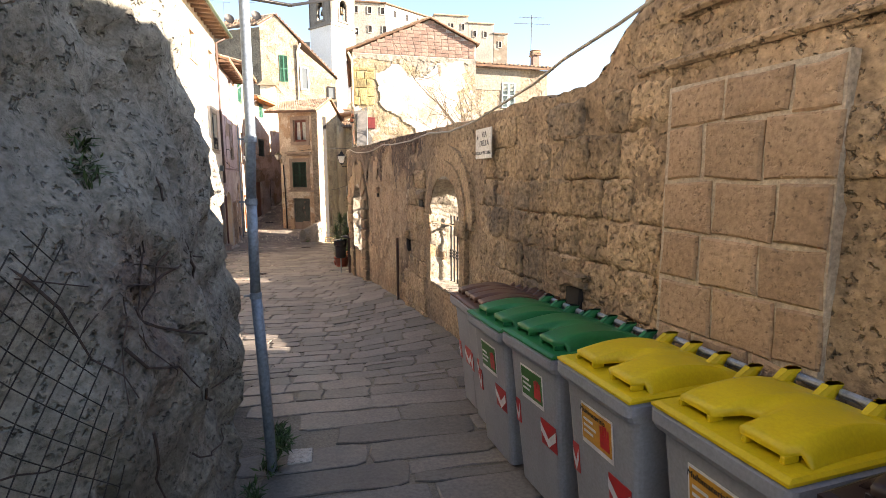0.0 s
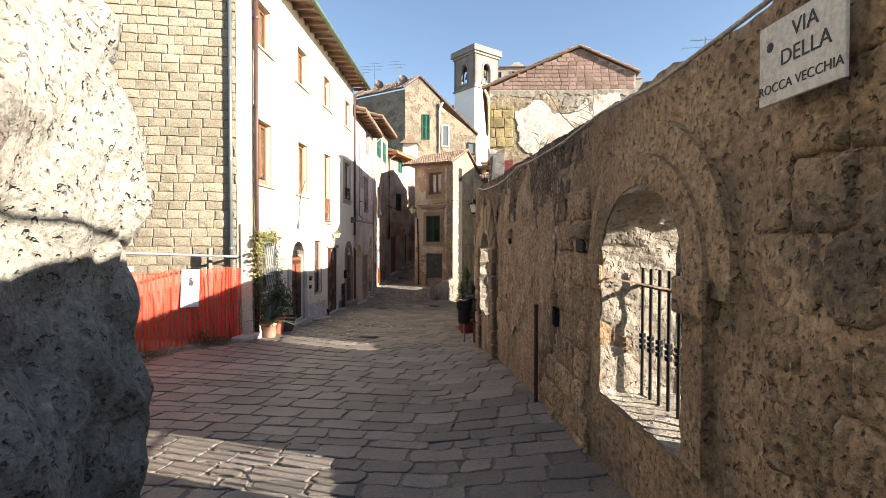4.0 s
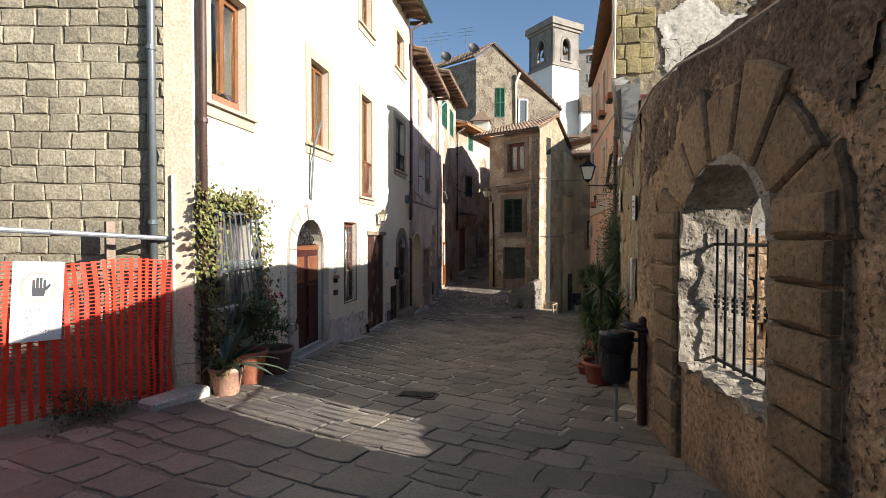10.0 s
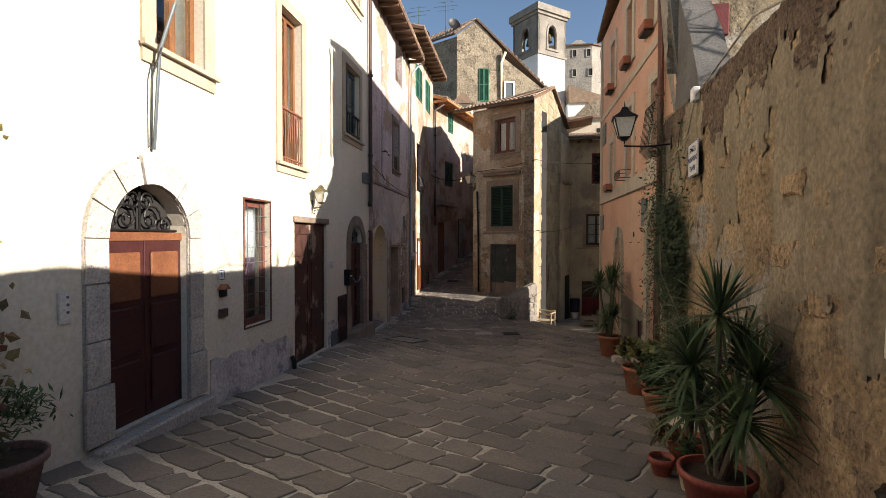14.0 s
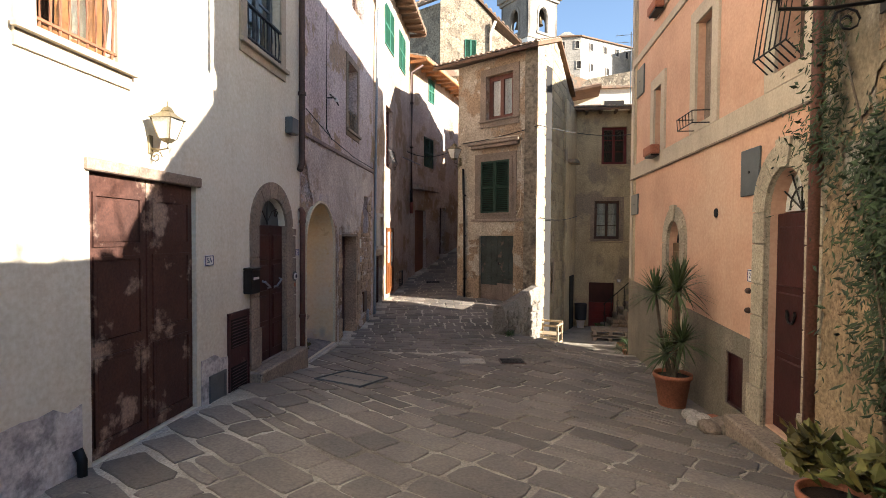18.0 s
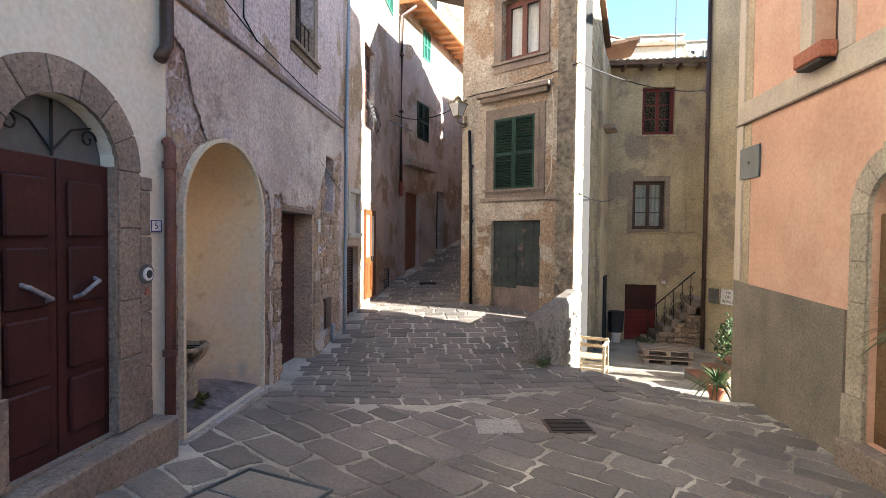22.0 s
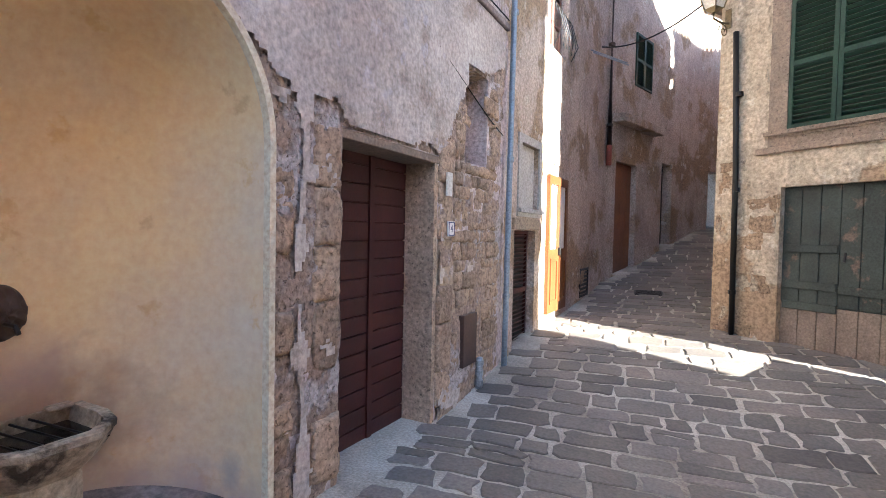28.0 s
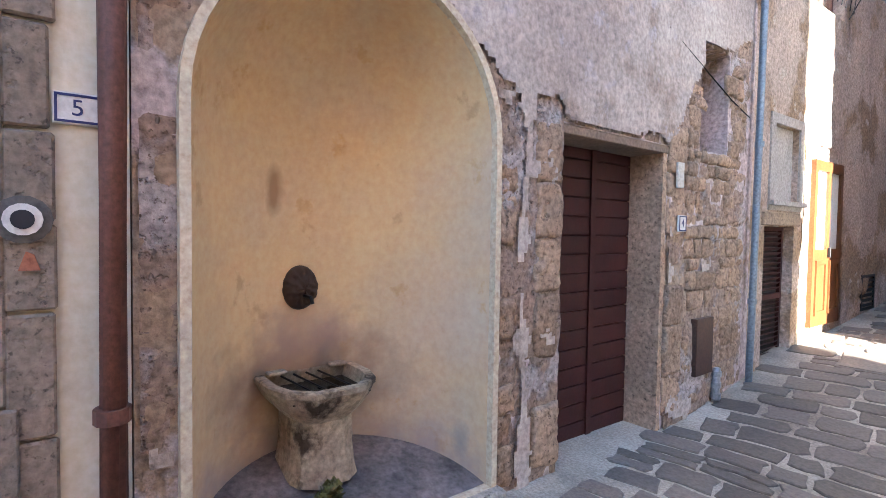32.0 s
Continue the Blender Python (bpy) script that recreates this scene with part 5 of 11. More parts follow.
def courses(rng, u0, u1, z0, z1, hmin, hmax, lmin, lmax, gap=0.012):
    out = []
    z = z0
    while z < z1 - hmin * 0.4:
        h = min(rng.uniform(hmin, hmax), z1 - z)
        u = u0 - rng.uniform(0, lmax * 0.6)
        while u < u1:
            l = rng.uniform(lmin, lmax)
            a, b = max(u, u0), min(u + l, u1)
            if b - a > 0.05:
                out.append((a + gap / 2, z + gap / 2, b - gap / 2, z + h - gap / 2))
            u += l
        z += h
    return out


def masonry(parent, seed, u0, u1, z0, z1, size, y0, y1, mat, keep=None, jit=0.012, depth=0.012, name="stone", gap=0.012, cham=0.014):
    rng = random.Random(seed)
    for a, b, c, d in courses(rng, u0, u1, z0, z1, *size, gap=gap):
        if keep and not keep((a + c) / 2, (b + d) / 2, rng):
            continue
        piece(name, rough_block(rng, a, b, c, d, y0 - rng.uniform(0, depth), y1, jit, cham), mat, parent)


# Grille window of the white house
u0, u1, z0, z1 = yu(14.2), yu(15.1), -0.10, 1.18
window(wh, u0, z0, u1, z1, 0.14, surface("mauve_grey_window_paint", (0.15, 0.115, 0.115), (0.11, 0.085, 0.085), 0.6, 3.0, 40.0, 0.2), 2, 0, None)
part("window_sill", boxed(u0 - 0.1, -0.08, z0 - 0.07, u1 + 0.1, 0.2, z0 - 0.002, 0.01), STONE, wh)
gr = thing("window_grille", "bulging wrought iron window grille with scrolls", "grille", MW)
n = 8
for i in range(n):
    u = u0 + 0.02 + (u1 - u0 - 0.04) * i / (n - 1)
    prof = [(-0.02, z1 + 0.02), (-0.10, z1 - 0.05), (-0.16, z0 + 0.6), (-0.20, z0 + 0.35), (-0.26, z0 + 0.05), (-0.20, z0 - 0.22), (-0.05, z0 - 0.25)]
    bm = tubed([(u, y, z) for y, z in prof], 0.011, 6)
    for zz in (z0 + 0.55, z0 + 0.18):
        tube(bm, [(u, -0.17 - 0.3 * max(0, z0 + 0.4 - zz), zz - 0.03), (u, -0.17 - 0.3 * max(0, z0 + 0.4 - zz), zz + 0.03)], 0.02, 6)
    part("bar", bm, GREYMETAL, gr)
    if i < n - 1:
        um = u + (u1 - u0 - 0.04) / (n - 1) / 2
        for sgn in (-1, 1):
            pts = [(um + 0.045 * (1 - k / 18) * math.cos(k * 0.6), -0.165, z0 + 0.50 + sgn * 0.085 + 0.045 * (1 - k / 18) * math.sin(k * 0.6)) for k in range(15)]
            part("scroll", tubed(pts, 0.007, 5), GREYMETAL, gr)
for zz, yy in ((z0 + 0.5, -0.165), (z1 - 0.05, -0.1), (z0 - 0.2, -0.2)):
    part("cross_bar", boxed(u0 - 0.02, yy - 0.012, zz - 0.012, u1 + 0.02, yy + 0.012, zz + 0.012), GREYMETAL, gr)

# Lilac house: fountain niche
ML = facade(*LILAC_LINE)
uc, ra, zs = (NICHE_U0 + NICHE_U1) / 2, (NICHE_U1 - NICHE_U0) / 2 - 0.006, NICHE_ZS
NF = -1.60


def niche_shell():
    bm = bmesh.new()
    m, db = 28, 0.78
    rows = []
    levels = [(NF - 0.15, 1.0)] + [(NF + (zs - NF) * i / 6, 1.0) for i in range(1, 7)] + [(zs + (NICHE_ZT - zs - 0.004) * math.sin(math.pi / 2 * i / 10), math.cos(math.pi / 2 * i / 10)) for i in range(1, 11)]
    for z, k in levels:
        k = max(k, 0.02)
        rows.append([bm.verts.new((uc - ra * k * math.cos(math.pi * i / m), -0.012 + db * k ** 0.6 * math.sin(math.pi * i / m), z)) for i in range(m + 1)])
    for a, b in zip(rows, rows[1:]):
        for i in range(m):
            bm.faces.new((a[i], a[i + 1], b[i + 1], b[i]))
    return bm


at_niche = lambda u, y, z: tuple(ML @ Vector((u, y, z)))
spots(NICHE, [(at_niche(uc, 0.62, -1.12), (0.56, 0.60, 0.34), (0.29, 0.20, 0.15), 0.85), (at_niche(uc - 0.03, 0.75, -0.86), (0.17, 0.3, 0.2), (0.42, 0.31, 0.27), 0.6),
              (at_niche(uc - 0.165, 0.74, -0.05), (0.018, 0.3, 0.16), (0.31, 0.20, 0.12), 0.8), (at_niche(uc, 0.5, -1.68), (1.2, 1.2, 0.30), (0.40, 0.335, 0.335), 0.75),
              (at_niche(uc + 0.62, 0.2, -1.5), (0.08, 0.3, 0.12), (0.30, 0.30, 0.31), 0.8)])
ni = part("niche", niche_shell(), NICHE, li, "ochre-plastered half-round fountain niche", smooth=True)
part("niche_edge", slabbed(arch(NICHE_U0 - 0.035, -1.70, NICHE_U1 + 0.035, zs, NICHE_ZT + 0.035, 24), -0.055, 0.002, [arch(NICHE_U0 + 0.004, -1.699, NICHE_U1 - 0.004, zs, NICHE_ZT - 0.004, 24)]), CREAM, ni, "cream plaster edge of the arch")
bm = bmesh.new()
ring = [bm.verts.new((uc - ra * math.cos(math.pi * i / 28), 0.0 + 0.78 * math.sin(math.pi * i / 28), NF - 0.095 + 0.17 * math.sin(math.pi * i / 28))) for i in range(29)]
bm.faces.new(ring[::-1])
part("niche_floor", bm, surface("wet_dark_stone_floor", (0.25, 0.215, 0.205), (0.15, 0.13, 0.128), 0.6, 2.5, 24.0, 0.6, patch=(0.10, 0.09, 0.088), patch_scale=3.0, patch_at=0.57, edge=0.06, grain=0.3), ni, "damp grey stone floor")
part("step", boxed(NICHE_U0 - 0.1, -0.12, -2.05, NICHE_U1 + 0.06, 0.0, NF - 0.10, 0.015), STONE, li, "worn stone kerb before the niche")

fo = thing("wall_fountain", "old stone wall fountain with a stained basin", "fountain", ML @ pose(uc - 0.02, 0.42, NF) @ Matrix.Diagonal((0.9, 0.88, 1, 1)))
prof = [(-0.19, 0.0), (-0.155, 0.06), (-0.14, 0.30), (-0.17, 0.44)]


def octa(hw, depth, z, bm):
    pts = [(-hw, 0.30), (-hw, 0.06), (-hw * 0.86, -depth * 0.45), (-hw * 0.45, -depth), (hw * 0.45, -depth), (hw * 0.86, -depth * 0.45), (hw, 0.06), (hw, 0.30)]
    return [bm.verts.new((x, y, z)) for x, y in pts]


def loft(levels, bm=None, cap=True):
    bm = bm or bmesh.new()
    rings = [octa(hw, d, z, bm) for hw, d, z in levels]
    for a, b in zip(rings, rings[1:]):
        for i in range(8):
            bm.faces.new((a[i], a[(i + 1) % 8], b[(i + 1) % 8], b[i]))
    bm.faces.new(rings[0][::-1])
    if cap:
        bm.faces.new(rings[-1])
    bmesh.ops.recalc_face_normals(bm, faces=bm.faces[:])
    return bm


part("pedestal", loft([(0.215, 0.125, 0.0), (0.20, 0.11, 0.05), (0.182, 0.095, 0.18), (0.178, 0.09, 0.33)]), TRAV, fo, "stained stone pedestal")
part("basin", loft([(0.17, 0.085, 0.325), (0.215, 0.12, 0.355), (0.262, 0.165, 0.40), (0.298, 0.20, 0.45), (0.316, 0.217, 0.487), (0.328, 0.227, 0.495), (0.330, 0.229, 0.523), (0.320, 0.219, 0.53), (0.272, 0.172, 0.527), (0.25, 0.15, 0.45)]), TRAV, fo, "eight-sided stone basin")
for sx in (-1, 1):
    part("back_block", boxed(sx * 0.2 - 0.06, 0.24, 0.527, sx * 0.2 + 0.06, 0.31, 0.547, 0.006), TRAV, fo)
for i in range(4):
    part("grate_bar", tubed([(-0.12 + 0.08 * i, -0.12, 0.505), (-0.17 + 0.08 * i, 0.28, 0.512)], 0.006, 6), IRON, fo)
part("water", boxed(-0.24, -0.12, 0.456, 0.24, 0.28, 0.461), plain("dark_water", (0.02, 0.018, 0.015), 0.05), fo)
ms = mesh_ob("lion_mask_spout", lathe([(0.0, 0.085), (0.015, 0.088), (0.03, 0.08), (0.042, 0.07), (0.055, 0.058), (0.068, 0.055), (0.08, 0.05), (0.092, 0.04), (0.102, 0.025), (0.11, 0.0)], 72), BRONZE, None, "", ML @ pose(uc - 0.03, 0.765, -0.61, 90), smooth=True)
for v in ms.data.vertices:
    r, a = math.hypot(v.co.x, v.co.y), math.atan2(v.co.y, v.co.x)
    ring = round(r / 0.026)
    if v.co.z > 0.005:
        v.co.z += 0.005 * math.cos(a * (4 + 2 * ring) + ring * 1.3) + 0.016 * noise.noise(v.co * 46) + 0.01 * noise.noise(v.co * 90)
    v.co.y *= 1.18
tagged(ms, "rusty round mask spout on the niche wall", "fountain spout")
sp = thing("spout_pipe", "short iron water spout", "pipe", ML @ pose(uc - 0.03, 0.66, -0.65))
part("pipe", tubed([(0, 0.03, 0), (0, -0.06, 0), (0, -0.085, -0.03)], 0.011), IRON, sp)

# lilac house: exposed stones beside the niche and door, doors, windows, pipes
masonry(li, 11, 0.10, NICHE_U0 - 0.04, -1.9, 1.75, (0.22, 0.36, 0.2, 0.24), -0.016, 0.0, surface("warm_tuff_quoin", (0.40, 0.285, 0.20), (0.28, 0.20, 0.145), 0.95, 2.0, 26.0, 1.0, vary=0.2, pits=0.5, grain=0.35), jit=0.014, depth=0.008, name="quoin", gap=0.018, cham=0.008)
QUOIN = bpy.data.materials["warm_tuff_quoin"]
u0, u1 = lu(26.6), lu(27.86)
dr = plank_door(li, u0, -1.84, u1, 0.42, 0.30, DKWOOD, 16, True, "dark brown door of horizontal boards")
part("meeting_strip", boxed((u0 + u1) / 2 + 0.05, 0.262, -1.84, (u0 + u1) / 2 + 0.11, 0.277, 0.42), DKWOOD, dr)
part("door_jamb", boxed(u1 - 0.055, -0.004, -1.84, u1 + 0.001, 0.296, 0.419), QUOIN, li, "tuff door jamb")
part("lintel", boxed(u0 - 0.02, -0.01, 0.36, u1 + 0.02, 0.29, 0.421, 0.006), PALEWOOD, li)
part("doorstep", boxed(u0 + 0.01, -0.05, -2.05, u1 - 0.02, 0.25, -1.845, 0.015), STONE, li, "worn stone doorstep")
wall_plate(ML @ pose(0, -0.03, 0), lu(28.05), -0.18, 0.12, 0.13, "4", "small white enamel house number 4", 0.085)
mp = thing("wall_plate", "old white tile on the wall", "plate", ML @ pose(lu(27.98), -0.03, 0.18))
part("tile", boxed(-0.05, -0.03, -0.08, 0.05, -0.012, 0.12, 0.004), MARBLE, mp)
u0, u1 = lu(28.38), lu(28.9)
part("slit_back", boxed(u0, 0.3, 0.45, u1, 0.34, 1.34), QUOIN, li)
window(li, lu(27.05), 2.66, lu(27.84), 4.12, 0.2, BROWNPIPE, 2, 2, None, label="narrow dark window with bars")
surround(li, lu(27.05), 2.66, lu(27.84), 4.12, 0.14, 0.02, STONE_DK, True)
window(li, lu(27.38), 5.4, lu(28.46), 6.55, 0.2, BROWNPIPE, 2, 1, None)
for i in range(5):
    part("window_bar", tubed([(lu(27.12) + 0.16 * i, 0.05, 2.68), (lu(27.12) + 0.16 * i, 0.05, 3.1)], 0.008, 6), IRON, li)
part("window_rail", tubed([(lu(27.05), 0.05, 3.08), (lu(27.84), 0.05, 3.08)], 0.008, 6), IRON, li)
part("string_course", boxed(0.15, -0.045, 2.0, 5.1, 0.0, 2.07, 0.01), surface("dusty_lilac_ledge", (0.29, 0.23, 0.21), (0.21, 0.165, 0.155), 0.95, 2.0, 24.0, 0.6), li, "worn plaster ledge")
downpipe(ML, [(lu(29.34), -0.08, -1.72), (lu(29.36), -0.08, -1.1), (lu(29.38), -0.09, 2.2), (lu(29.6), -0.09, 6.3), (lu(29.6), -0.4, 6.62)], 0.032, BLUEPIPE, "blue-grey downpipe on the lilac house", [(lu(29.36), -0.08, -0.9), (lu(29.37), -0.09, 0.6), (lu(29.40), -0.09, 2.2)])
downpipe(ML, [(lu(28.72), -0.05, -1.78), (lu(28.72), -0.05, -1.45)], 0.035, ZINC, "short ribbed pipe at the wall foot", [(lu(28.72), -0.05, z) for z in (-1.5, -1.6, -1.7)])
cc = thing("gas_cupboard", "small dark brown meter cupboard in the wall", "cupboard", ML)
part("door", boxed(lu(28.32), -0.06, -1.47, lu(28.62), 0.0, -0.98, 0.005), BROWNPIPE, cc)
for k, (pts, r) in enumerate((([(0.2, -0.03, 2.45), (1.6, -0.03, 2.22), (3.2, -0.03, 2.12), (5.1, -0.03, 2.12)], 0.008), ([(1.30, -0.02, 5.6), (1.28, -0.02, 2.35), (1.6, -0.02, 2.22)], 0.010), ([(2.3, -0.025, 1.9), (3.4, -0.025, 1.35), (4.6, -0.025, 0.95), (5.0, -0.025, 0.85)], 0.006))):
    cb = thing("wall_cable", "thin dark cable along the wall", "cable", ML)
    part("cable", tubed(pts, r, 6), IRON, cb)
insu = thing("insulator_bracket", "dark iron bracket with a white insulator", "bracket", ML @ pose(lu(25.7), 0, 2.95))
part("arm", tubed([(-0.22, -0.12, 0.0), (0.1, -0.12, 0.0), (0.3, -0.12, -0.06)], 0.014), IRON, insu)
part("stay", tubed([(0.0, 0.0, 0.0), (0.0, -0.12, 0.0)], 0.012), IRON, insu)
part("insulator", tubed([(0.08, -0.12, 0.0), (0.2, -0.12, 0.0)], 0.035, 10), ENAMEL, insu)

# houses up the alley
M1, M2 = facade(*C1_LINE), facade(*C2_LINE)
louvred(c1, c1u(29.8), -1.70, c1u(30.55), -0.17, 0.10, DKWOOD, 1, "dark brown slatted door")
part("lintel", boxed(c1u(29.72), -0.03, -0.16, c1u(30.65), 0.1, -0.02, 0.01), STONE_DK, c1)
part("blind_window", boxed(c1u(29.95), 0.06, 0.1, c1u(30.6), 0.1, 0.9), surface("pale_grey_plaster", (0.42, 0.39, 0.37), (0.33, 0.31, 0.29), 0.9, 2.0, 30.0, 0.3), c1)
surround(c1, c1u(29.95), 0.1, c1u(30.6), 0.9, 0.1, 0.02, bpy.data.materials["pale_grey_plaster"])
sh = part("shutter_door", slabbed(rect(c1u(30.98), -1.33, c1u(31.9), 0.62), -0.05, 0.0, [rect(c1u(31.06), -0.42, c1u(31.40), 0.5), rect(c1u(31.48), -0.42, c1u(31.82), 0.5)]), ORANGEWOOD, c1, "orange varnished glazed door")
for ya in (31.06, 31.48):
    part("panel", frame_ring(c1u(ya), -1.2, c1u(ya + 0.34), -0.55, 0.05, -0.068, -0.0505), ORANGEWOOD, sh)
    part("blind", boxed(c1u(ya), -0.022, -0.42, c1u(ya + 0.34), -0.012, 0.5), CURTAIN, sh, "pale blind behind the glazing")
part("handle", boxed(c1u(31.43), -0.085, -0.52, c1u(31.45), -0.0505, -0.40, 0.004), IRON, sh)
window(c1, c1u(30.95), 2.4, c1u(31.85), 4.2, 0.12, REDPIPE, 2, 3, CURTAIN)
for i in range(7):
    part("window_bar", tubed([(c1u(30.98) + 0.14 * i, -0.02 - 0.12 * (0.3 if i in (0, 6) else 1), 2.4), (c1u(30.98) + 0.14 * i, -0.16, 2.6), (c1u(30.98) + 0.14 * i, -0.06, 2.95)], 0.008, 5), IRON, c1)
part("window_rail", tubed([(c1u(30.95), -0.06, 2.95), (c1u(31.85), -0.06, 2.95)], 0.01, 6), IRON, c1)
louvred(c1, c1u(30.75), 5.9, c1u(31.95), 7.1, -0.03, GREENLT, 2, "green louvred shutters")
louvred(c1, c1u(32.75), 5.9, c1u(33.75), 7.1, -0.03, GREENLT, 2, "green louvred shutters")
vg = thing("cellar_vent", "dark cellar vent grille", "vent", M1)
part("frame", frame_ring(c1u(32.9), -1.3, c1u(33.5), -0.8, 0.04, -0.02, 0.0), IRON, vg)
for k in range(6):
    part("slat", boxed(c1u(32.95), -0.015, -1.25 + 0.07 * k, c1u(33.45), -0.001, -1.21 + 0.07 * k), IRON, vg)
downpipe(M2, [(0.06, -0.08, 1.6), (0.06, -0.08, 6.3), (0.1, -0.5, 6.55)], 0.05, BROWNPIPE, "dark downpipe with a red foot", [(0.06, -0.08, z) for z in (2.0, 3.6, 5.2)])
downpipe(M2, [(0.06, -0.08, 1.2), (0.06, -0.08, 1.6)], 0.056, surface("red_oxide_pipe", (0.30, 0.06, 0.04), (0.22, 0.05, 0.035), 0.5, 3.0, 40.0, 0.1), "red foot of the downpipe")
plank_door(c2, 0.55, -1.05, 1.60, 1.36, 0.15, BROWNSHEET, 4, False, "rust-brown double door in the alley")
plank_door(c2, 3.05, -0.55, 3.75, 1.6, 0.25, DARK, 3, False, "dark doorway in the alley")
part("ledge", boxed(0.35, -0.28, 2.12, 2.4, 0.0, 2.3, 0.02), OLDWALL, c2, "heavy plaster ledge over the door")
louvred(c2, 1.35, 3.1, 2.25, 4.25, -0.03, GREENSH, 2, "dark green louvred shutters")
louvred(c2, 1.75, 5.7, 2.35, 6.6, -0.03, GREENLT, 2, "green louvred shutters")
gt = thing("roof_gutter", "rusty orange gutter along the alley eave", "gutter", M2)
part("gutter", tubed([(-0.05, -0.70, 6.68), (C2_LEN, -0.70, 6.68)], 0.06, 10), ORANGE_EAVE, gt, smooth=True)
for z, lab in ((3.05, "pair of thin iron clothes rods on the wall"), (3.15, "")):
    if lab:
        rd = thing("clothes_rods", lab, "rod", M1 @ pose(c1u(33.2), 0, z))
        part("rod", tubed([(0, 0, 0), (0.25, -0.6, -0.25)], 0.012), ZINC, rd)
        part("rod", tubed([(0.12, 0, 0), (0.37, -0.6, -0.25)], 0.012), ZINC, rd)
# House at the fork
MH = facade(*HOUSE_FRONT)
u0, u1 = hu(-2.62), hu(-1.85)
window(ho, u0, 3.72, u1, 4.98, 0.14, BROWNWIN, 2, 0, CURTAIN, 0.07, label="red-brown window half behind curtains")
surround(ho, u0, 3.72, u1, 4.98, 0.20, 0.03, STONE_DK, True, label="moulded stone window surround")
u0, u1 = hu(-2.75), hu(-1.92)
louvred(ho, u0, 1.06, u1, 2.54, -0.045, GREENSH, 2, "closed dark green louvred shutters")
surround(ho, u0, 1.06, u1, 2.54, 0.22, 0.03, STONE_DK, True, label="moulded stone window surround")
part("inner_surround", slabbed(rect(u0 - 0.1, 0.98, u1 + 0.1, 2.64), -0.05, -0.031, [rect(u0, 1.06, u1, 2.54)]), STONE_DK, ho)
cs = part("cornice", boxed(hu(-3.08), -0.20, 3.02, hu(-1.60), 0.0, 3.10, 0.012), STONE_DK, ho, "projecting stone cornice over the window")
part("cornice_bed", boxed(hu(-3.02), -0.13, 2.92, hu(-1.66), 0.0, 3.019, 0.012), STONE_DK, cs)
part("string_course", boxed(hu(-3.05), -0.05, 0.80, hu(-1.45), 0.0, 0.88, 0.01), STONE_DK, ho)
u0, u1 = hu(-2.80), hu(-1.81)
gd = part("door", boxed(u0, 0.10, -1.55, u1, 0.14, 0.40), GREENOLD, ho, "old double door of weathered green boards")
um = (u0 + u1) / 2
for a, b, z0, z1, mt in ((u0, um, -0.95, 0.40, GREENOLD), (um, u1, -0.95, 0.40, GREENOLD), (u0, um, -1.55, -0.96, PALEWOOD), (um, u1, -1.55, -0.96, PALEWOOD)):
    k = 3
    for i in range(k):
        x0, x1 = a + (b - a) * i / k, a + (b - a) * (i + 1) / k
        part("board", boxed(x0 + 0.003, 0.076, z0 + 0.004, x1 - 0.003, 0.099, z1 - 0.004, 0.004), mt, gd)
for a, b, z in ((u0 + 0.03, um - 0.01, -0.36), (u0 + 0.03, um - 0.01, -0.78), (um + 0.01, u1 - 0.02, -0.80), (u0 + 0.03, um, -1.02)):
    part("batten", boxed(a, 0.05, z, b, 0.075, z + 0.09, 0.006), GREENOLD, gd)
part("latch", tubed([(um + 0.06, 0.07, -0.35), (um + 0.06, 0.05, -0.45)], 0.012), IRON, gd)
masonry(ho, 21, 0.03, HL - 0.03, -1.5, 0.78, (0.18, 0.30, 0.22, 0.45), -0.006, 0.0, surface("brown_tuff_block", (0.33, 0.24, 0.155), (0.235, 0.165, 0.11), 0.95, 2.0, 26.0, 0.9, vary=0.2, pits=0.6, grain=0.4, patch=(0.40, 0.34, 0.255), patch_scale=2.0, patch_at=0.6), lambda u, z, r: not (u0 - 0.16 < u < u1 + 0.16) and r.random() < 0.62, jit=0.02, depth=0.012)
masonry(ho, 22, HL - 0.34, HL - 0.02, 0.78, 5.2, (0.24, 0.34, 0.26, 0.32), -0.006, 0.0, bpy.data.materials["brown_tuff_block"], lambda u, z, r: r.random() < 0.7, jit=0.015, name="quoin")
lantern(MH @ pose(0.10, 0, 2.62), "old street lantern with milky glass on the house corner", arm=0.30, scale=1.05, style="street")
downpipe(MH, [(hu(-3.22), -0.06, -1.5), (hu(-3.24), -0.06, 0.6), (hu(-3.3), -0.05, 2.4)], 0.035, IRON, "dark cable duct up the house corner", [(hu(-3.23), -0.06, z) for z in (-0.9, 0.4, 1.6)])
wc = thing("wall_cable", "pale cable round the window cornice", "cable", MH)
part("cable", tubed([(0.3, -0.03, 3.2), (hu(-1.62), -0.05, 3.16), (hu(-1.57), -0.05, 2.6), (hu(-1.6), -0.05, 1.2), (hu(-1.7), -0.05, 0.95)], 0.012, 6), CREAM, wc)
# squared blocks of the sunlit gable
SUNBLOCK = surface("sunlit_tuff_block", (0.33, 0.275, 0.18), (0.25, 0.20, 0.13), 0.95, 1.6, 20.0, 0.9, vary=0.18, pits=0.4, streak=0.15)
gable_holder = [o for o in ho.children if o.name.startswith("gable_wall")][0]
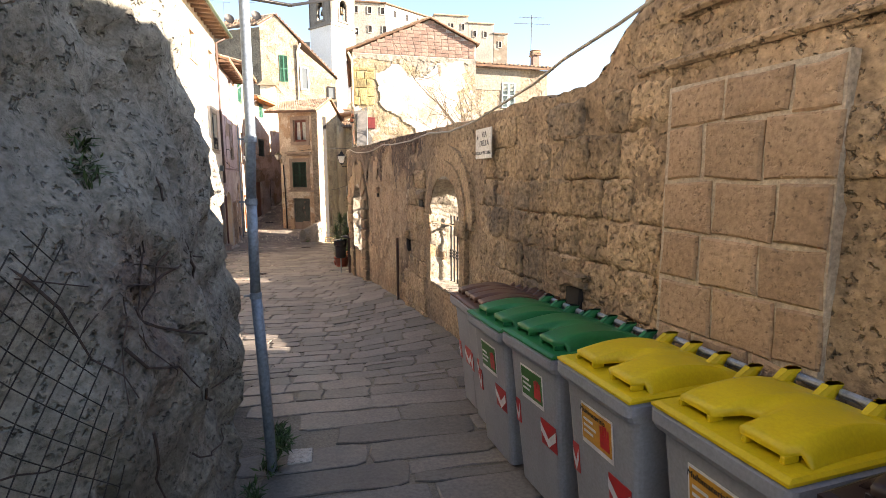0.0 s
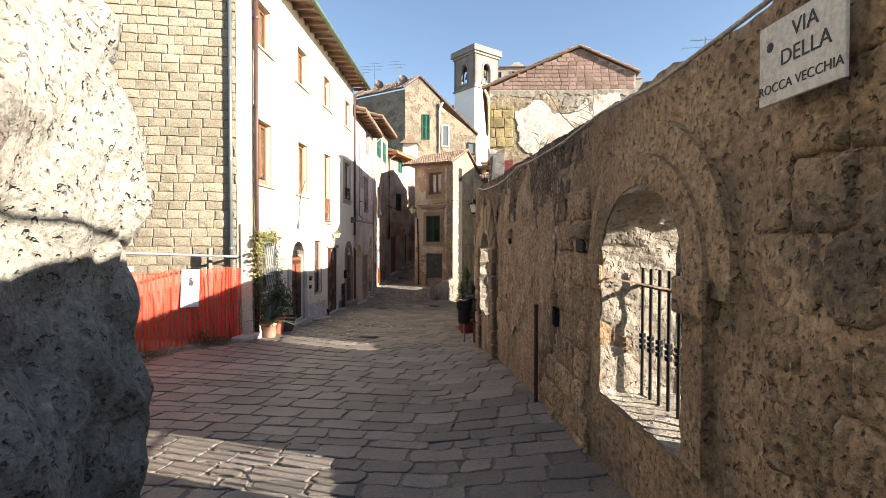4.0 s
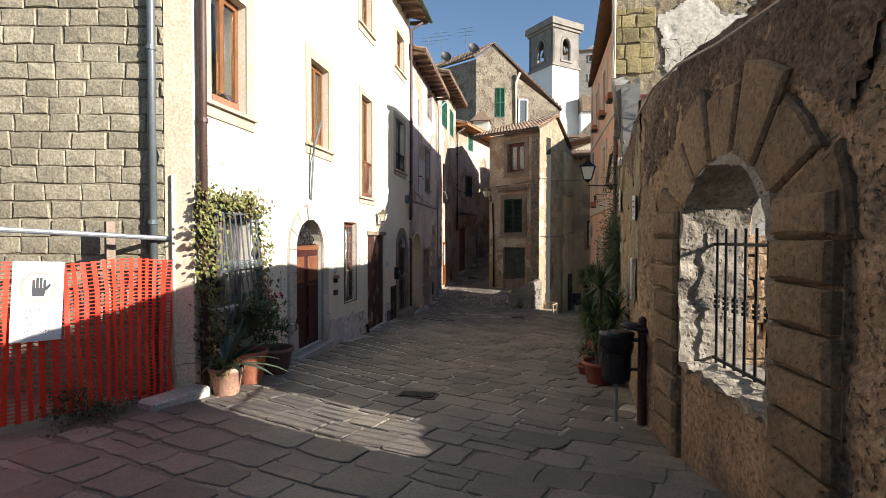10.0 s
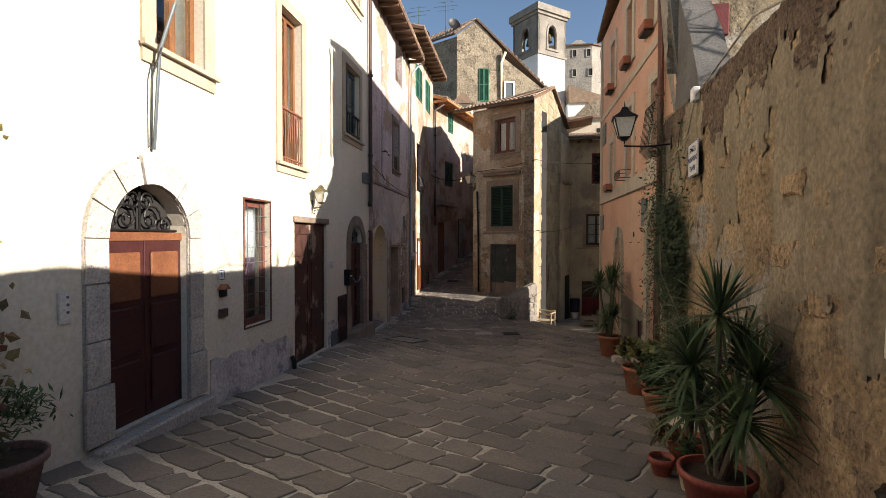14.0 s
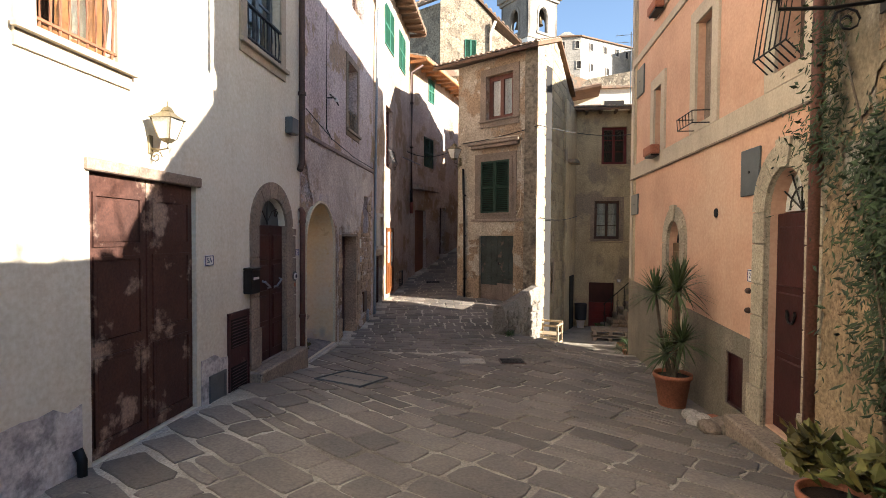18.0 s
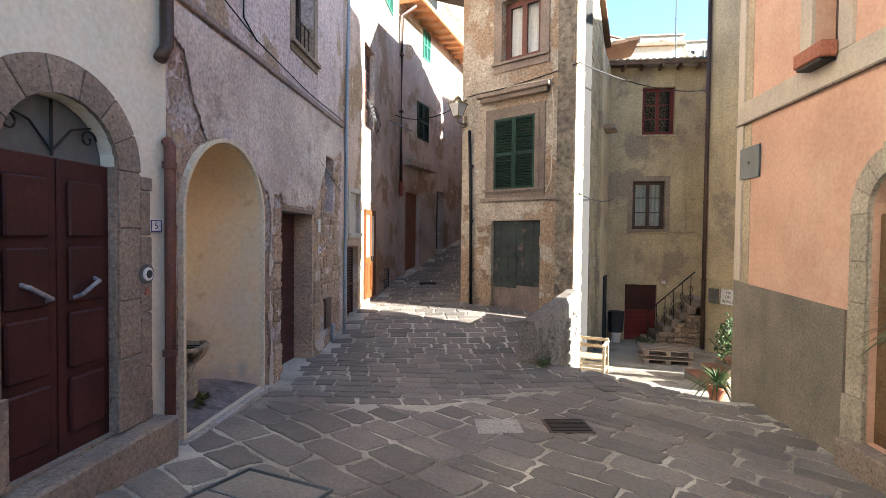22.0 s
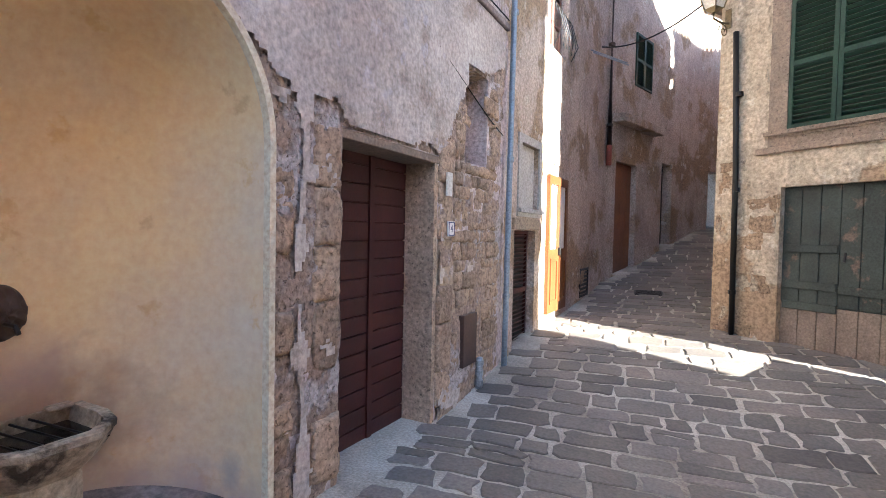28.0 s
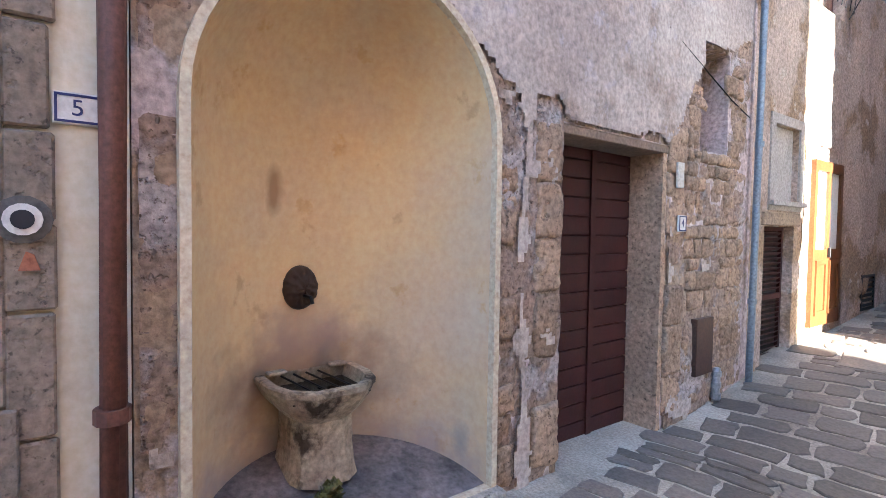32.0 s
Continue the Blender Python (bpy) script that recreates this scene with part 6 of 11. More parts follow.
masonry(gable_holder, 23, 0.02, 4.6, -2.6, 6.3, (0.26, 0.36, 0.3, 0.55), -0.012, 0.0, SUNBLOCK, lambda u, z, r: z < 6.28 - abs(u - 2.4) * 0.42 and not (1.75 < u < 2.25 and -1.5 < z < 0.55), jit=0.012, depth=0.012)
part("slot_surround", slabbed(rect(1.72, -1.5, 2.28, -0.28), -0.03, 0.002, [rect(1.85, -1.37, 2.15, -0.40)]), STONE_DK, gable_holder)
part("slot_back", boxed(1.84, 0.2, -1.4, 2.16, 0.22, -0.38), DARK, gable_holder)
sb = thing("side_wall", "shaded plastered return wall behind the sunlit gable", "wall", facade((-0.20, 33.9), (0.42, 36.0)), kind="structure")
part("wall", boxed(0, -0.10, -3.2, 2.2, -0.03, 5.0), YELLOW, sb)
part("door", boxed(0.9, -0.13, -2.9, 1.6, -0.101, -1.0), DARK, sb, "dark doorway")
part("hood", boxed(0.3, -0.42, 2.9, 0.95, -0.1, 3.02, 0.02), TILE, sb, "small tiled hood")

# Ochre house and the terrace
MY = facade((0.30, 35.78), (3.60, 35.78))
window(ye, 1.05, 3.05, 1.95, 4.42, 0.12, MAROON, 2, 2, None, label="red-brown window reflecting the sky")
surround(ye, 1.05, 3.05, 1.95, 4.42, 0.14, 0.02, YELLOW, True)
# White cloth behind this window stands in for reflections in its panes.
window(ye, 0.83, 0.32, 1.73, 1.72, 0.10, BROWNPIPE, 2, 2, CURTAIN, label="dark-framed six-pane window with white cloth in place of its reflections")
surround(ye, 0.83, 0.32, 1.73, 1.72, 0.14, 0.02, STONE_DK, True)
plank_door(ye, 0.67, -2.96, 1.58, -2.05, 0.16, MAROON, 6, True, "low maroon boarded door")
part("upper_panel", boxed(0.67, 0.15, -2.045, 1.58, 0.17, -1.30), DKWOOD, ye, "dark upper door panel")
wall_plate(MY, 1.74, -1.22, 0.12, 0.1, "3", "small white house number", 0.06)
for pts in ([(2.55, -0.05, 0.25), (0.4, -0.05, 0.18)], [(2.0, -0.05, 0.2), (2.3, -0.05, 0.22), (2.3, -0.05, 1.2), (3.0, -0.05, 1.22)]):
    gp = thing("gas_pipe", "thin ochre-painted gas pipe on the wall", "pipe", MY)
    part("pipe", tubed(pts, 0.022, 8), YELLOW, gp)
MV = facade((2.62, 34.3), (4.9, 30.2))
downpipe(MV, [(0.04, -0.07, -2.8), (0.04, -0.07, 6.4)], 0.05, BROWNPIPE, "brown downpipe at the corner of the terrace", [(0.04, -0.07, z) for z in (-1.0, 1.0, 3.0)])
for a, b, c, d in ((1.5, 2.4, 2.2, 3.8),):
    louvred(vb, a, b, c, d, -0.03, GREENOLD, 1, "grey-green louvred shutter")
wall_plate(MV, 0.72, -1.38, 0.46, 0.40, [("VIA", 0, 0.11, 0.10), ("DEL", 0, 0.0, 0.10), ("BORGO", 0, -0.11, 0.10)], "white street sign reading via del borgo", mat=ENAMEL, ink=INK, name="street_sign")
ib = thing("meter_box", "small grey meter box beside the street sign", "box", MV @ pose(0.33, 0, -1.38))
part("box", boxed(-0.12, -0.1, -0.18, 0.12, -0.002, 0.18, 0.01), CEMENT, ib)
masonry(vb, 31, 0.55, 1.0, -2.9, -2.0, (0.08, 0.11, 0.16, 0.28), -0.008, 0.0, surface("exposed_red_brick", (0.30, 0.15, 0.10), (0.22, 0.105, 0.07), 0.93, 3.0, 30.0, 0.6, vary=0.2), lambda u, z, r: r.random() < 0.8, name="brick")
ch = thing("house_chimney_wall", "low white wall and roof behind the ochre house", "wall", pose(2.0, 38.6, 5.6))
part("wall", boxed(-1.6, 0, -0.3, 1.3, 0.3, 1.0), WHITE, ch)
part("tiles", boxed(-1.7, -0.15, 1.0, 1.4, 0.4, 1.1), TILE, ch)
part("hole", boxed(-0.1, -0.01, 0.2, 0.7, 0.0, 0.5), DARK, ch)
# stairs with an iron rail
st = thing("stone_stairs", "rough stone steps climbing along the ochre wall", "stairs")
for i in range(7):
    rng = random.Random(50 + i)
    x = 1.40 + 0.2 * i
    part("step", boxed(x, 34.85, -3.1, x + 1.4 - 0.2 * i + 0.15, 35.74, -2.95 + 0.2 * (i + 1) - 0.003 * i, 0.02), STONE_DK, st)
rl = thing("stair_railing", "wrought iron stair railing with ring balusters", "railing")
part("handrail", tubed([(1.35, 34.9, -2.0), (2.6, 34.9, -0.84)], 0.018), IRON, rl)
for i in range(6):
    x = 1.40 + 0.22 * i
    zb, zt = -2.85 + 0.22 * i * 0.9, -1.98 + 0.22 * i * 0.93
    bm = tubed([(x, 34.9, zb), (x, 34.9, zt)], 0.011, 6)
    for zz in (0.35, 0.6):
        c = zb + (zt - zb) * zz
        tube(bm, [(x + 0.05 * math.cos(k * math.pi / 6), 34.9, c + 0.09 * math.sin(k * math.pi / 6)) for k in range(13)], 0.008, 5)
    part("baluster", bm, IRON, rl)
masonry(st, 33, 0, 1.4, 0, 0.9, (0.1, 0.17, 0.14, 0.3), 0, 0.06, QUOIN, lambda u, z, r: z < u * 0.75 + 0.1)
for o in list(st.children):
    if o.name.startswith("stone"):
        o.matrix_basis = pose(1.45, 34.80, -2.92)
pt = thing("wooden_pallet", "pair of stacked weathered wooden pallets", "pallet", pose(1.12, 32.4, terrace_z(32.4), 0, 0, -6))
for k in range(2):
    for i in range(3):
        part("bearer", boxed(-0.5 + 0.45 * i, -0.4, 0.02 + 0.2 * k, -0.4 + 0.45 * i, 0.4, 0.11 + 0.2 * k), PALEWOOD, pt)
    for i in range(5):
        part("board", boxed(-0.55, -0.4 + 0.17 * i, 0.111 + 0.2 * k, 0.55, -0.29 + 0.17 * i, 0.135 + 0.2 * k), PALEWOOD, pt)
    part("foot_board", boxed(-0.55, -0.41, 0.0 + 0.2 * k, 0.55, -0.32, 0.019 + 0.2 * k), PALEWOOD, pt)
bk = thing("dustbin", "black bin standing on a white bucket", "bin", pose(0.62, 35.25, terrace_z(35.2)))
part("bucket", lathe([(0.12, 0.0), (0.15, 0.28), (0.16, 0.285)], 18), ENAMEL, bk, "white plastic bucket")
part("black_bin", lathe([(0.17, 0.29), (0.20, 0.30), (0.22, 0.85), (0.23, 0.87), (0.2, 0.88)], 18), INK, bk, "black plastic bin")
# broken wooden chair in the sun
bc = thing("garden_chair", "pale slatted wooden garden chair with broken rails", "chair", pose(-0.79, 30.62, terrace_z(30.6), 0, 0, -18))
CHW = surface("sun_bleached_wood", (0.40, 0.32, 0.22), (0.30, 0.235, 0.16), 0.8, 4.0, 40.0, 0.3)
for x in (-0.27, 0.27):
    for y in (-0.25, 0.25):
        part("leg", boxed(x - 0.025, y - 0.025, 0, x + 0.025, y + 0.025, 0.62 if y < 0 else 0.7, 0.005), CHW, bc)
    part("arm_rest", boxed(x - 0.035, -0.3, 0.62, x + 0.035, 0.3, 0.65, 0.006), CHW, bc)
    part("side_rail", boxed(x - 0.015, -0.25, 0.12, x + 0.015, 0.25, 0.17), CHW, bc)
for i in range(7):
    part("seat_slat", boxed(-0.27, -0.26 + 0.075 * i, 0.36, 0.27, -0.205 + 0.075 * i, 0.385, 0.004), CHW, bc)
for i in range(2):
    part("back_rail", boxed(-0.27, 0.24, 0.5 + 0.14 * i, 0.27, 0.265, 0.56 + 0.14 * i, 0.004), CHW, bc)
for i in range(4):
    part("front_slat", boxed(-0.26, -0.275, 0.06 + 0.075 * i, 0.26, -0.255, 0.11 + 0.075 * i, 0.004), CHW, bc)
bs = thing("brick_steps", "short flight of brick-topped steps with plant pots", "stairs", pose(1.06, 29.76, terrace_z(29.7), 0, 0, 4))
for i in range(4):
    part("step", boxed(0.30 * i, 0.0, -0.1, 0.30 * i + 0.32, 1.0, 0.125 * (i + 1) - 0.04, 0.01), CEMENT, bs)
    for k in range(4):
        part("brick", boxed(0.30 * i + 0.01, 0.01 + 0.25 * k, 0.125 * (i + 1) - 0.039, 0.30 * i + 0.31, 0.24 + 0.25 * k, 0.125 * (i + 1), 0.006), bpy.data.materials["exposed_red_brick"], bs)
part("side_wall", slabbed([(0.22, -0.2), (1.4, -0.2), (1.4, 0.72), (0.9, 0.62), (0.4, 0.42), (0.22, 0.22)], -0.16, -0.005), OLDWALL, bs, "low plastered side wall")

# Salmon house front
MP = facade(*PINK_LINE)
part("dado", slabbed([(0, -3.0), (pu(25.75), -3.0), (pu(25.75), -0.60), (0.0, -0.52)], -0.025, 0.002), DADO, pk, "rough grey cement dado")
part("dado", slabbed([(pu(24.6), -3.0), (pu(22.57), -3.0), (pu(22.57), -0.74), (pu(24.6), -0.66)], -0.025, 0.002, [rect(pu(23.2), -1.62, pu(22.76), -0.98)]), DADO, pk, "rough grey cement dado")
part("band", boxed(0.0, -0.03, 1.62, PL, 0.002, 1.90, 0.006), PINK_TRIM, pk, "pale stucco band")
part("band_edge", boxed(0.0, -0.045, 1.60, PL, 0.0, 1.625, 0.004), STONE_DK, pk)
part("corner_strip", boxed(0.0, -0.028, -0.5, 0.16, 0.002, 6.34), PINK_TRIM, pk)
part("band", boxed(0.0, -0.03, 3.98, PL, 0.002, 4.12, 0.006), PINK_TRIM, pk)
for (ya, z0, yb, z1), nm in (((26.37, 2.0, 25.95, 3.08), "a"), ((24.36, 2.0, 23.8, 3.45), "b"), ((22.22, 2.05, 21.72, 3.4), "c"), ((26.3, 4.5, 25.8, 5.6), "d"), ((24.4, 4.5, 23.85, 5.7), "e"), ((22.6, 4.5, 22.05, 5.7), "f")):
    a, b = pu(ya), pu(yb)
    part("window_surround", slabbed(rect(a - 0.2, 1.9 if z0 < 3 else z0 - 0.12, b + 0.2, z1 + 0.2), -0.035, 0.002, [rect(a, z0, b, z1)]), PINK_TRIM, pk, "pale stucco window surround")
    if nm == "b":
        plank_door(pk, a, z0, b, z1, 0.12, PALEWOOD, 4, False, "closed grey wooden shutters", "shutter")
    else:
        window(pk, a, z0, b, z1, 0.2, BROWNPIPE, 2, 0, CURTAIN if nm in "ad" else None)
    if nm in "adef":
        fb = thing("window_box", "terracotta flower box on the window sill", "flower box", MP @ pose((a + b) / 2, 0, z0))
        part("box", boxed(-0.24, -0.2, -0.14, 0.24, -0.04, 0.02, 0.015), TERRACOTTA, fb)
        part("bracket", boxed(-0.2, -0.18, -0.17, 0.2, -0.04, -0.141), IRON, fb)
bk2 = thing("window_basket", "empty black wire flower basket", "basket", MP @ pose((pu(24.36) + pu(23.8)) / 2, 0, 1.92))
for zz, k in ((0.0, 1.0), (0.16, 1.05)):
    part("rim", tubed([(-0.28 * k, -0.04, zz), (-0.28 * k, -0.26, zz), (0.28 * k, -0.26, zz), (0.28 * k, -0.04, zz)], 0.008, 6), IRON, bk2)
for i in range(6):
    x = -0.28 + 0.112 * i
    part("wire", tubed([(x, -0.26, 0.0), (x * 1.05, -0.27, 0.16)], 0.006, 5), IRON, bk2)
for i in range(7):
    x = pu(22.3) + 0.1 * i
    part("window_bar", tubed([(x, -0.06, 2.06), (x, -0.2, 2.2), (x, -0.1, 2.95)], 0.009, 5), IRON, pk)
part("window_rail", tubed([(pu(22.3), -0.1, 2.95), (pu(22.3) + 0.6, -0.1, 2.95)], 0.01, 6), IRON, pk)
part("window_rail", tubed([(pu(22.3), -0.2, 2.2), (pu(22.3) + 0.6, -0.2, 2.2)], 0.01, 6), IRON, pk)
arch_surround(pk, pu(22.3), -1.62, pu(21.6), 0.66, 1.08, 0.25, 0.06, surface("pitted_travertine", (0.45, 0.39, 0.29), (0.34, 0.29, 0.215), 0.9, 2.2, 30.0, 0.6, vary=0.1, pits=0.5), 7)
panel_door(pk, pu(22.3), -1.55, pu(21.6), 0.64, 0.09, DKWOOD, 1, 3, None, label="dark reddish panelled door with a knocker")
kn = [o for o in pk.children if o.name.startswith("door")][-1]
part("knocker", tubed([(pu(21.95) + 0.07 * math.cos(k * math.pi / 8), 0.03, -0.35 + 0.09 * math.sin(k * math.pi / 8)) for k in range(-9, 2)], 0.012, 6), IRON, kn, "iron ring knocker")
fan = part("fanlight", slabbed(arch(pu(22.3) + 0.01, 0.66, pu(21.6) - 0.01, 0.67, 1.07, 14), 0.14, 0.15), CURTAIN, pk, "pale fanlight with radial bars")
c0 = (pu(22.3) + pu(21.6)) / 2
for k in range(1, 6):
    t = math.pi * k / 6
    part("bar", tubed([(c0, 0.11, 0.67), (c0 + 0.36 * math.cos(t), 0.11, 0.67 + 0.40 * math.sin(t))], 0.009, 5), IRON, fan)
part("hoop", tubed([(c0 + 0.2 * math.cos(math.pi * k / 10), 0.11, 0.67 + 0.22 * math.sin(math.pi * k / 10)) for k in range(11)], 0.009, 5), IRON, fan)
part("doorstep", boxed(pu(22.65), -0.28, -2.1, pu(21.3), 0.2, -1.57, 0.02), STONE_DK, pk, "brick and stone doorstep")
arch_surround(pk, pu(25.46), -1.85, pu(24.85), 0.30, 0.66, 0.22, 0.05, bpy.data.materials["pitted_travertine"], 7)
panel_door(pk, pu(25.46), -1.75, pu(24.85), 0.30, 0.08, surface("olive_brown_wood", (0.19, 0.115, 0.055), (0.13, 0.08, 0.04), 0.55, 4.0, 40.0, 0.25), 1, 4, None, label="small olive-brown arched door")
fan = part("fanlight", slabbed(arch(pu(25.46) + 0.01, 0.30, pu(24.85) - 0.01, 0.31, 0.65, 14), 0.12, 0.13), DARK, pk, "dark fanlight")
c0 = (pu(25.46) + pu(24.85)) / 2
for r in (0.1, 0.2):
    part("hoop", tubed([(c0 + r * math.cos(math.pi * k / 10), 0.10, 0.31 + r * math.sin(math.pi * k / 10)) for k in range(11)], 0.008, 5), IRON, fan)
part("bar", tubed([(c0, 0.10, 0.31), (c0, 0.10, 0.64)], 0.008, 5), IRON, fan)
part("doorstep", boxed(pu(25.6), -0.18, -2.2, pu(24.7), 0.15, -1.755, 0.015), STONE_DK, pk)
hatch = part("hatch", boxed(pu(23.2), 0.02, -1.62, pu(22.76), 0.05, -0.98), DKWOOD, pk, "dark cellar hatch")
part("hatch_frame", frame_ring(pu(23.2), -1.62, pu(22.76), -0.98, 0.03, 0.0, 0.019), DKWOOD, hatch)
for ya, yb, z0, z1 in ((22.91, 22.5, 0.86, 1.38), (27.9, 27.4, 0.86, 1.28), (27.6, 27.1, 3.25, 3.82)):
    mx = thing("meter_box", "flat dark grey meter box set in the salmon wall", "meter box", MP)
    part("door", boxed(pu(ya), -0.03, z0, pu(yb), -0.002, z1, 0.006), GREYMETAL, mx)
    part("lock", tubed([((pu(ya) + pu(yb)) / 2, -0.04, (z0 + z1) / 2), ((pu(ya) + pu(yb)) / 2, -0.029, (z0 + z1) / 2)], 0.015), IRON, mx)
wall_plate(MP, pu(22.66), -0.03, 0.12, 0.14, "2", "small white enamel house number 2", 0.09)
for z in (-0.2, -0.42):
    mk = thing("bell_push", "small dark bell push on the salmon wall", "bell", MP @ pose(pu(22.70), 0, z))
    part("push", lathe([(0.035, 0), (0.03, 0.03), (0.015, 0.045)], 12), BRONZE, mk, m=pose(0, -0.002, 0, 90))
wh2 = thing("wall_hole", "round vent in the salmon wall, its shade painted as a near-black disc", "vent", MP @ pose(pu(23.62), 0, 0.71))
# Solid near-black disc paints the shade inside the vent.
part("ring", tubed([(0, -0.012, 0), (0, -0.002, 0)], 0.06, 14), DARK, wh2)
downpipe(MP, [(pu(21.42), -0.08, -1.5), (pu(21.42), -0.08, 6.3)], 0.05, REDPIPE, "red-brown downpipe at the end of the salmon house", [(pu(21.42), -0.08, z) for z in (1.0, 3.0, 5.0)])
lantern(facade((0.84, 21.4), (0.235, 14.6)) @ pose(21.4 - 20.56, -0.03, 2.08), "dark street lantern on a long scrolled bracket", arm=0.66, scale=1.1, style="dark")
# Relief skin for old walls: a fine displaced sheet in front of the core, left open at the openings
def inside(poly, u, z):
    hit = False
    for (a, b), (c, d) in zip(poly, poly[1:] + poly[:1]):
        if (b > z) != (d > z) and u < a + (c - a) * (z - b) / (d - b):
            hit = not hit
    return hit


def hash01(a, b):
    v = math.sin(a * 12.9898 + b * 78.233) * 43758.5453
    return v - math.floor(v)


def skin(u0, u1, z0, top, holes, step, amp, seed, base=-0.035, vert=1.0, ruin=0.05, jamb=0.42, blocks=0.0, course=0.27, length=0.42, mask=None, recess=None, fissure=0.0):
    nu = int((u1 - u0) / step)
    V, F, index = [], [], {}
    for i in range(nu + 1):
        u = u0 + (u1 - u0) * i / nu
        zt = top(u) + ruin * noise.noise((u * 2.3, seed, 0.0)) + 0.5 * ruin * noise.noise((u * 9, seed, 4.0))
        nz = int((zt - z0) / step)
        for k in range(nz + 2):
            z = min(z0 + k * step, zt)
            if any(inside(h, u, z) for h in holes) or mask and not mask(u, z):
                continue
            p = Vector((u, z * vert, seed))
            d = noise.fractal(p * 1.3, 0.9, 2.1, 6) * amp + noise.noise(p * 9) * amp * 0.35
            if blocks:
                row = math.floor((z + 0.03 * noise.noise(p * 2.1)) / course)
                fz = (z + 0.03 * noise.noise(p * 2.1)) / course - row
                uu = (u + 0.04 * noise.noise(p * 2.3 + Vector((7, 1, 2)))) / (length * (0.8 + 0.4 * hash01(row, seed))) + 0.37 * row
                cell = math.floor(uu)
                fu = uu - cell
                keep = max(0.0, min(1.0, 0.55 + 2.2 * noise.noise(p * 0.75 + Vector((3, 8, 1)))))
                joint = min(fu * length, (1 - fu) * length, fz * course, (1 - fz) * course)
                d += keep * blocks * (hash01(row * 57.3 + cell, seed) - 0.5) * 1.2
                if joint < 0.035:
                    d -= keep * blocks * (1 - joint / 0.035)
            d += noise.noise(p * 21) * amp * 0.22
            crack = abs(noise.noise(p * 1.1 + Vector((5, 5, 5))))
            if crack < 0.025:
                d -= amp * 0.9 * (1 - crack / 0.025)
            if recess:
                d = d * 0.6 - recess(u, z)
            if fissure:
                split = abs(noise.noise((u * 2.6, z * 0.9, seed + 20.0)) + 0.25 * noise.noise((u * 9, z * 6, seed)))
                if split < 0.05:
                    d -= fissure * (1 - split / 0.05)
                chip = noise.noise((u * 4.2, z * 4.2, seed + 40.0)) + 0.5 * noise.noise((u * 11, z * 11, seed + 41.0))
                if chip > 0.42:
                    d -= fissure * min(0.9, (chip - 0.42) * 5)
            index[i, k] = len(V)
            V.append((u + 0.25 * step * noise.noise(p * 13), base - d, z))
            if z >= zt:
                index[i, "top"] = (len(V) - 1, k)
                break
    for i in range(nu):
        k = 0
        while True:
            q = [index.get(j) for j in ((i, k), (i + 1, k), (i + 1, k + 1), (i, k + 1))]
            if k > 400:
                break
            if all(x is not None for x in q):
                F.append(tuple(q))
            k += 1
    # rough top reaching back over the core
    for i in range(nu):
        a, b = index.get((i, "top")), index.get((i + 1, "top"))
        if a and b:
            pa, pb = V[a[0]], V[b[0]]
            o = len(V)
            V.extend([(pa[0], 0.2, pa[2] + 0.03), (pb[0], 0.2, pb[2] + 0.03), (pa[0], 0.46, pa[2] - 0.06), (pb[0], 0.46, pb[2] - 0.06)])
            F.extend([(a[0], b[0], o + 1, o), (o, o + 1, o + 3, o + 2)])
    me = bpy.data.meshes.new("stone_face")
    me.from_pydata(V, [], F)
    for f in me.polygons:
        f.use_smooth = True
    return me


def add_skin(parent, me, mat, label):
    me.materials.append(mat)
    ob = new("stone_face", me)
    ob.parent = parent
    ob["label"] = label
    return ob


lilac_holes = [arch(NICHE_U0 - 0.03, -1.80, NICHE_U1 + 0.03, NICHE_ZS, NICHE_ZT + 0.03, 20)] + L_HOLES[1:3] + [rect(lu(29.3), -2.4, lu(29.6), 6)]
RUBBLE = surface("tuff_rubble_in_lime", (0.37, 0.275, 0.215), (0.25, 0.18, 0.14), 0.95, 2.2, 26.0, 1.0, patch=(0.41, 0.365, 0.355), patch_scale=2.2, patch_at=0.56, edge=0.04, pits=0.7, grain=0.34, dots=(0.22, 0.165, 0.13))
PLASTER = surface("pale_lilac_plaster", (0.56, 0.49, 0.435), (0.41, 0.345, 0.31), 0.92, 1.4, 24.0, 0.9, patch=(0.36, 0.285, 0.235), patch_scale=1.5, patch_at=0.60, edge=0.04, streak=0.2, grain=0.26, depth=0.02, dots=(0.47, 0.42, 0.42))


def lilac_coat(u, z):
    edge = interp(u, [0.0, 0.2, 0.5, 1.2, 1.66, 1.74, 2.2, 2.3, 3.5, 3.65, 3.9, 4.2, 4.6, 5.1], [1.7, 1.5, 0.9, 0.9, 0.65, 0.50, 0.46, 0.40, 0.40, 0.5, 0.85, 1.35, 1.4, 1.6])
    ragged = 0.11 * noise.fractal((u * 2.4, z * 2.4, 4.4), 0.8, 2.1, 5)
    smear = abs(u - 1.955 - 0.03 * math.sin(z * 3.1)) < 0.05 + 0.09 * noise.fractal((u * 2.0, z * 2.2, 9.1), 0.9, 2.2, 4)
    return z > edge + ragged or smear or noise.fractal((u * 1.5, z * 1.5, 2.6), 0.8, 2.2, 5) > 0.62


add_skin(li, skin(0.02, lu(29.42), -2.0, lambda u: 1.96, lilac_holes, 0.030, 0.020, 21.0, base=-0.012, ruin=0.0, blocks=0.016, course=0.17, length=0.22, fissure=0.012), RUBBLE, "crumbling tuff rubble bedded in lime")
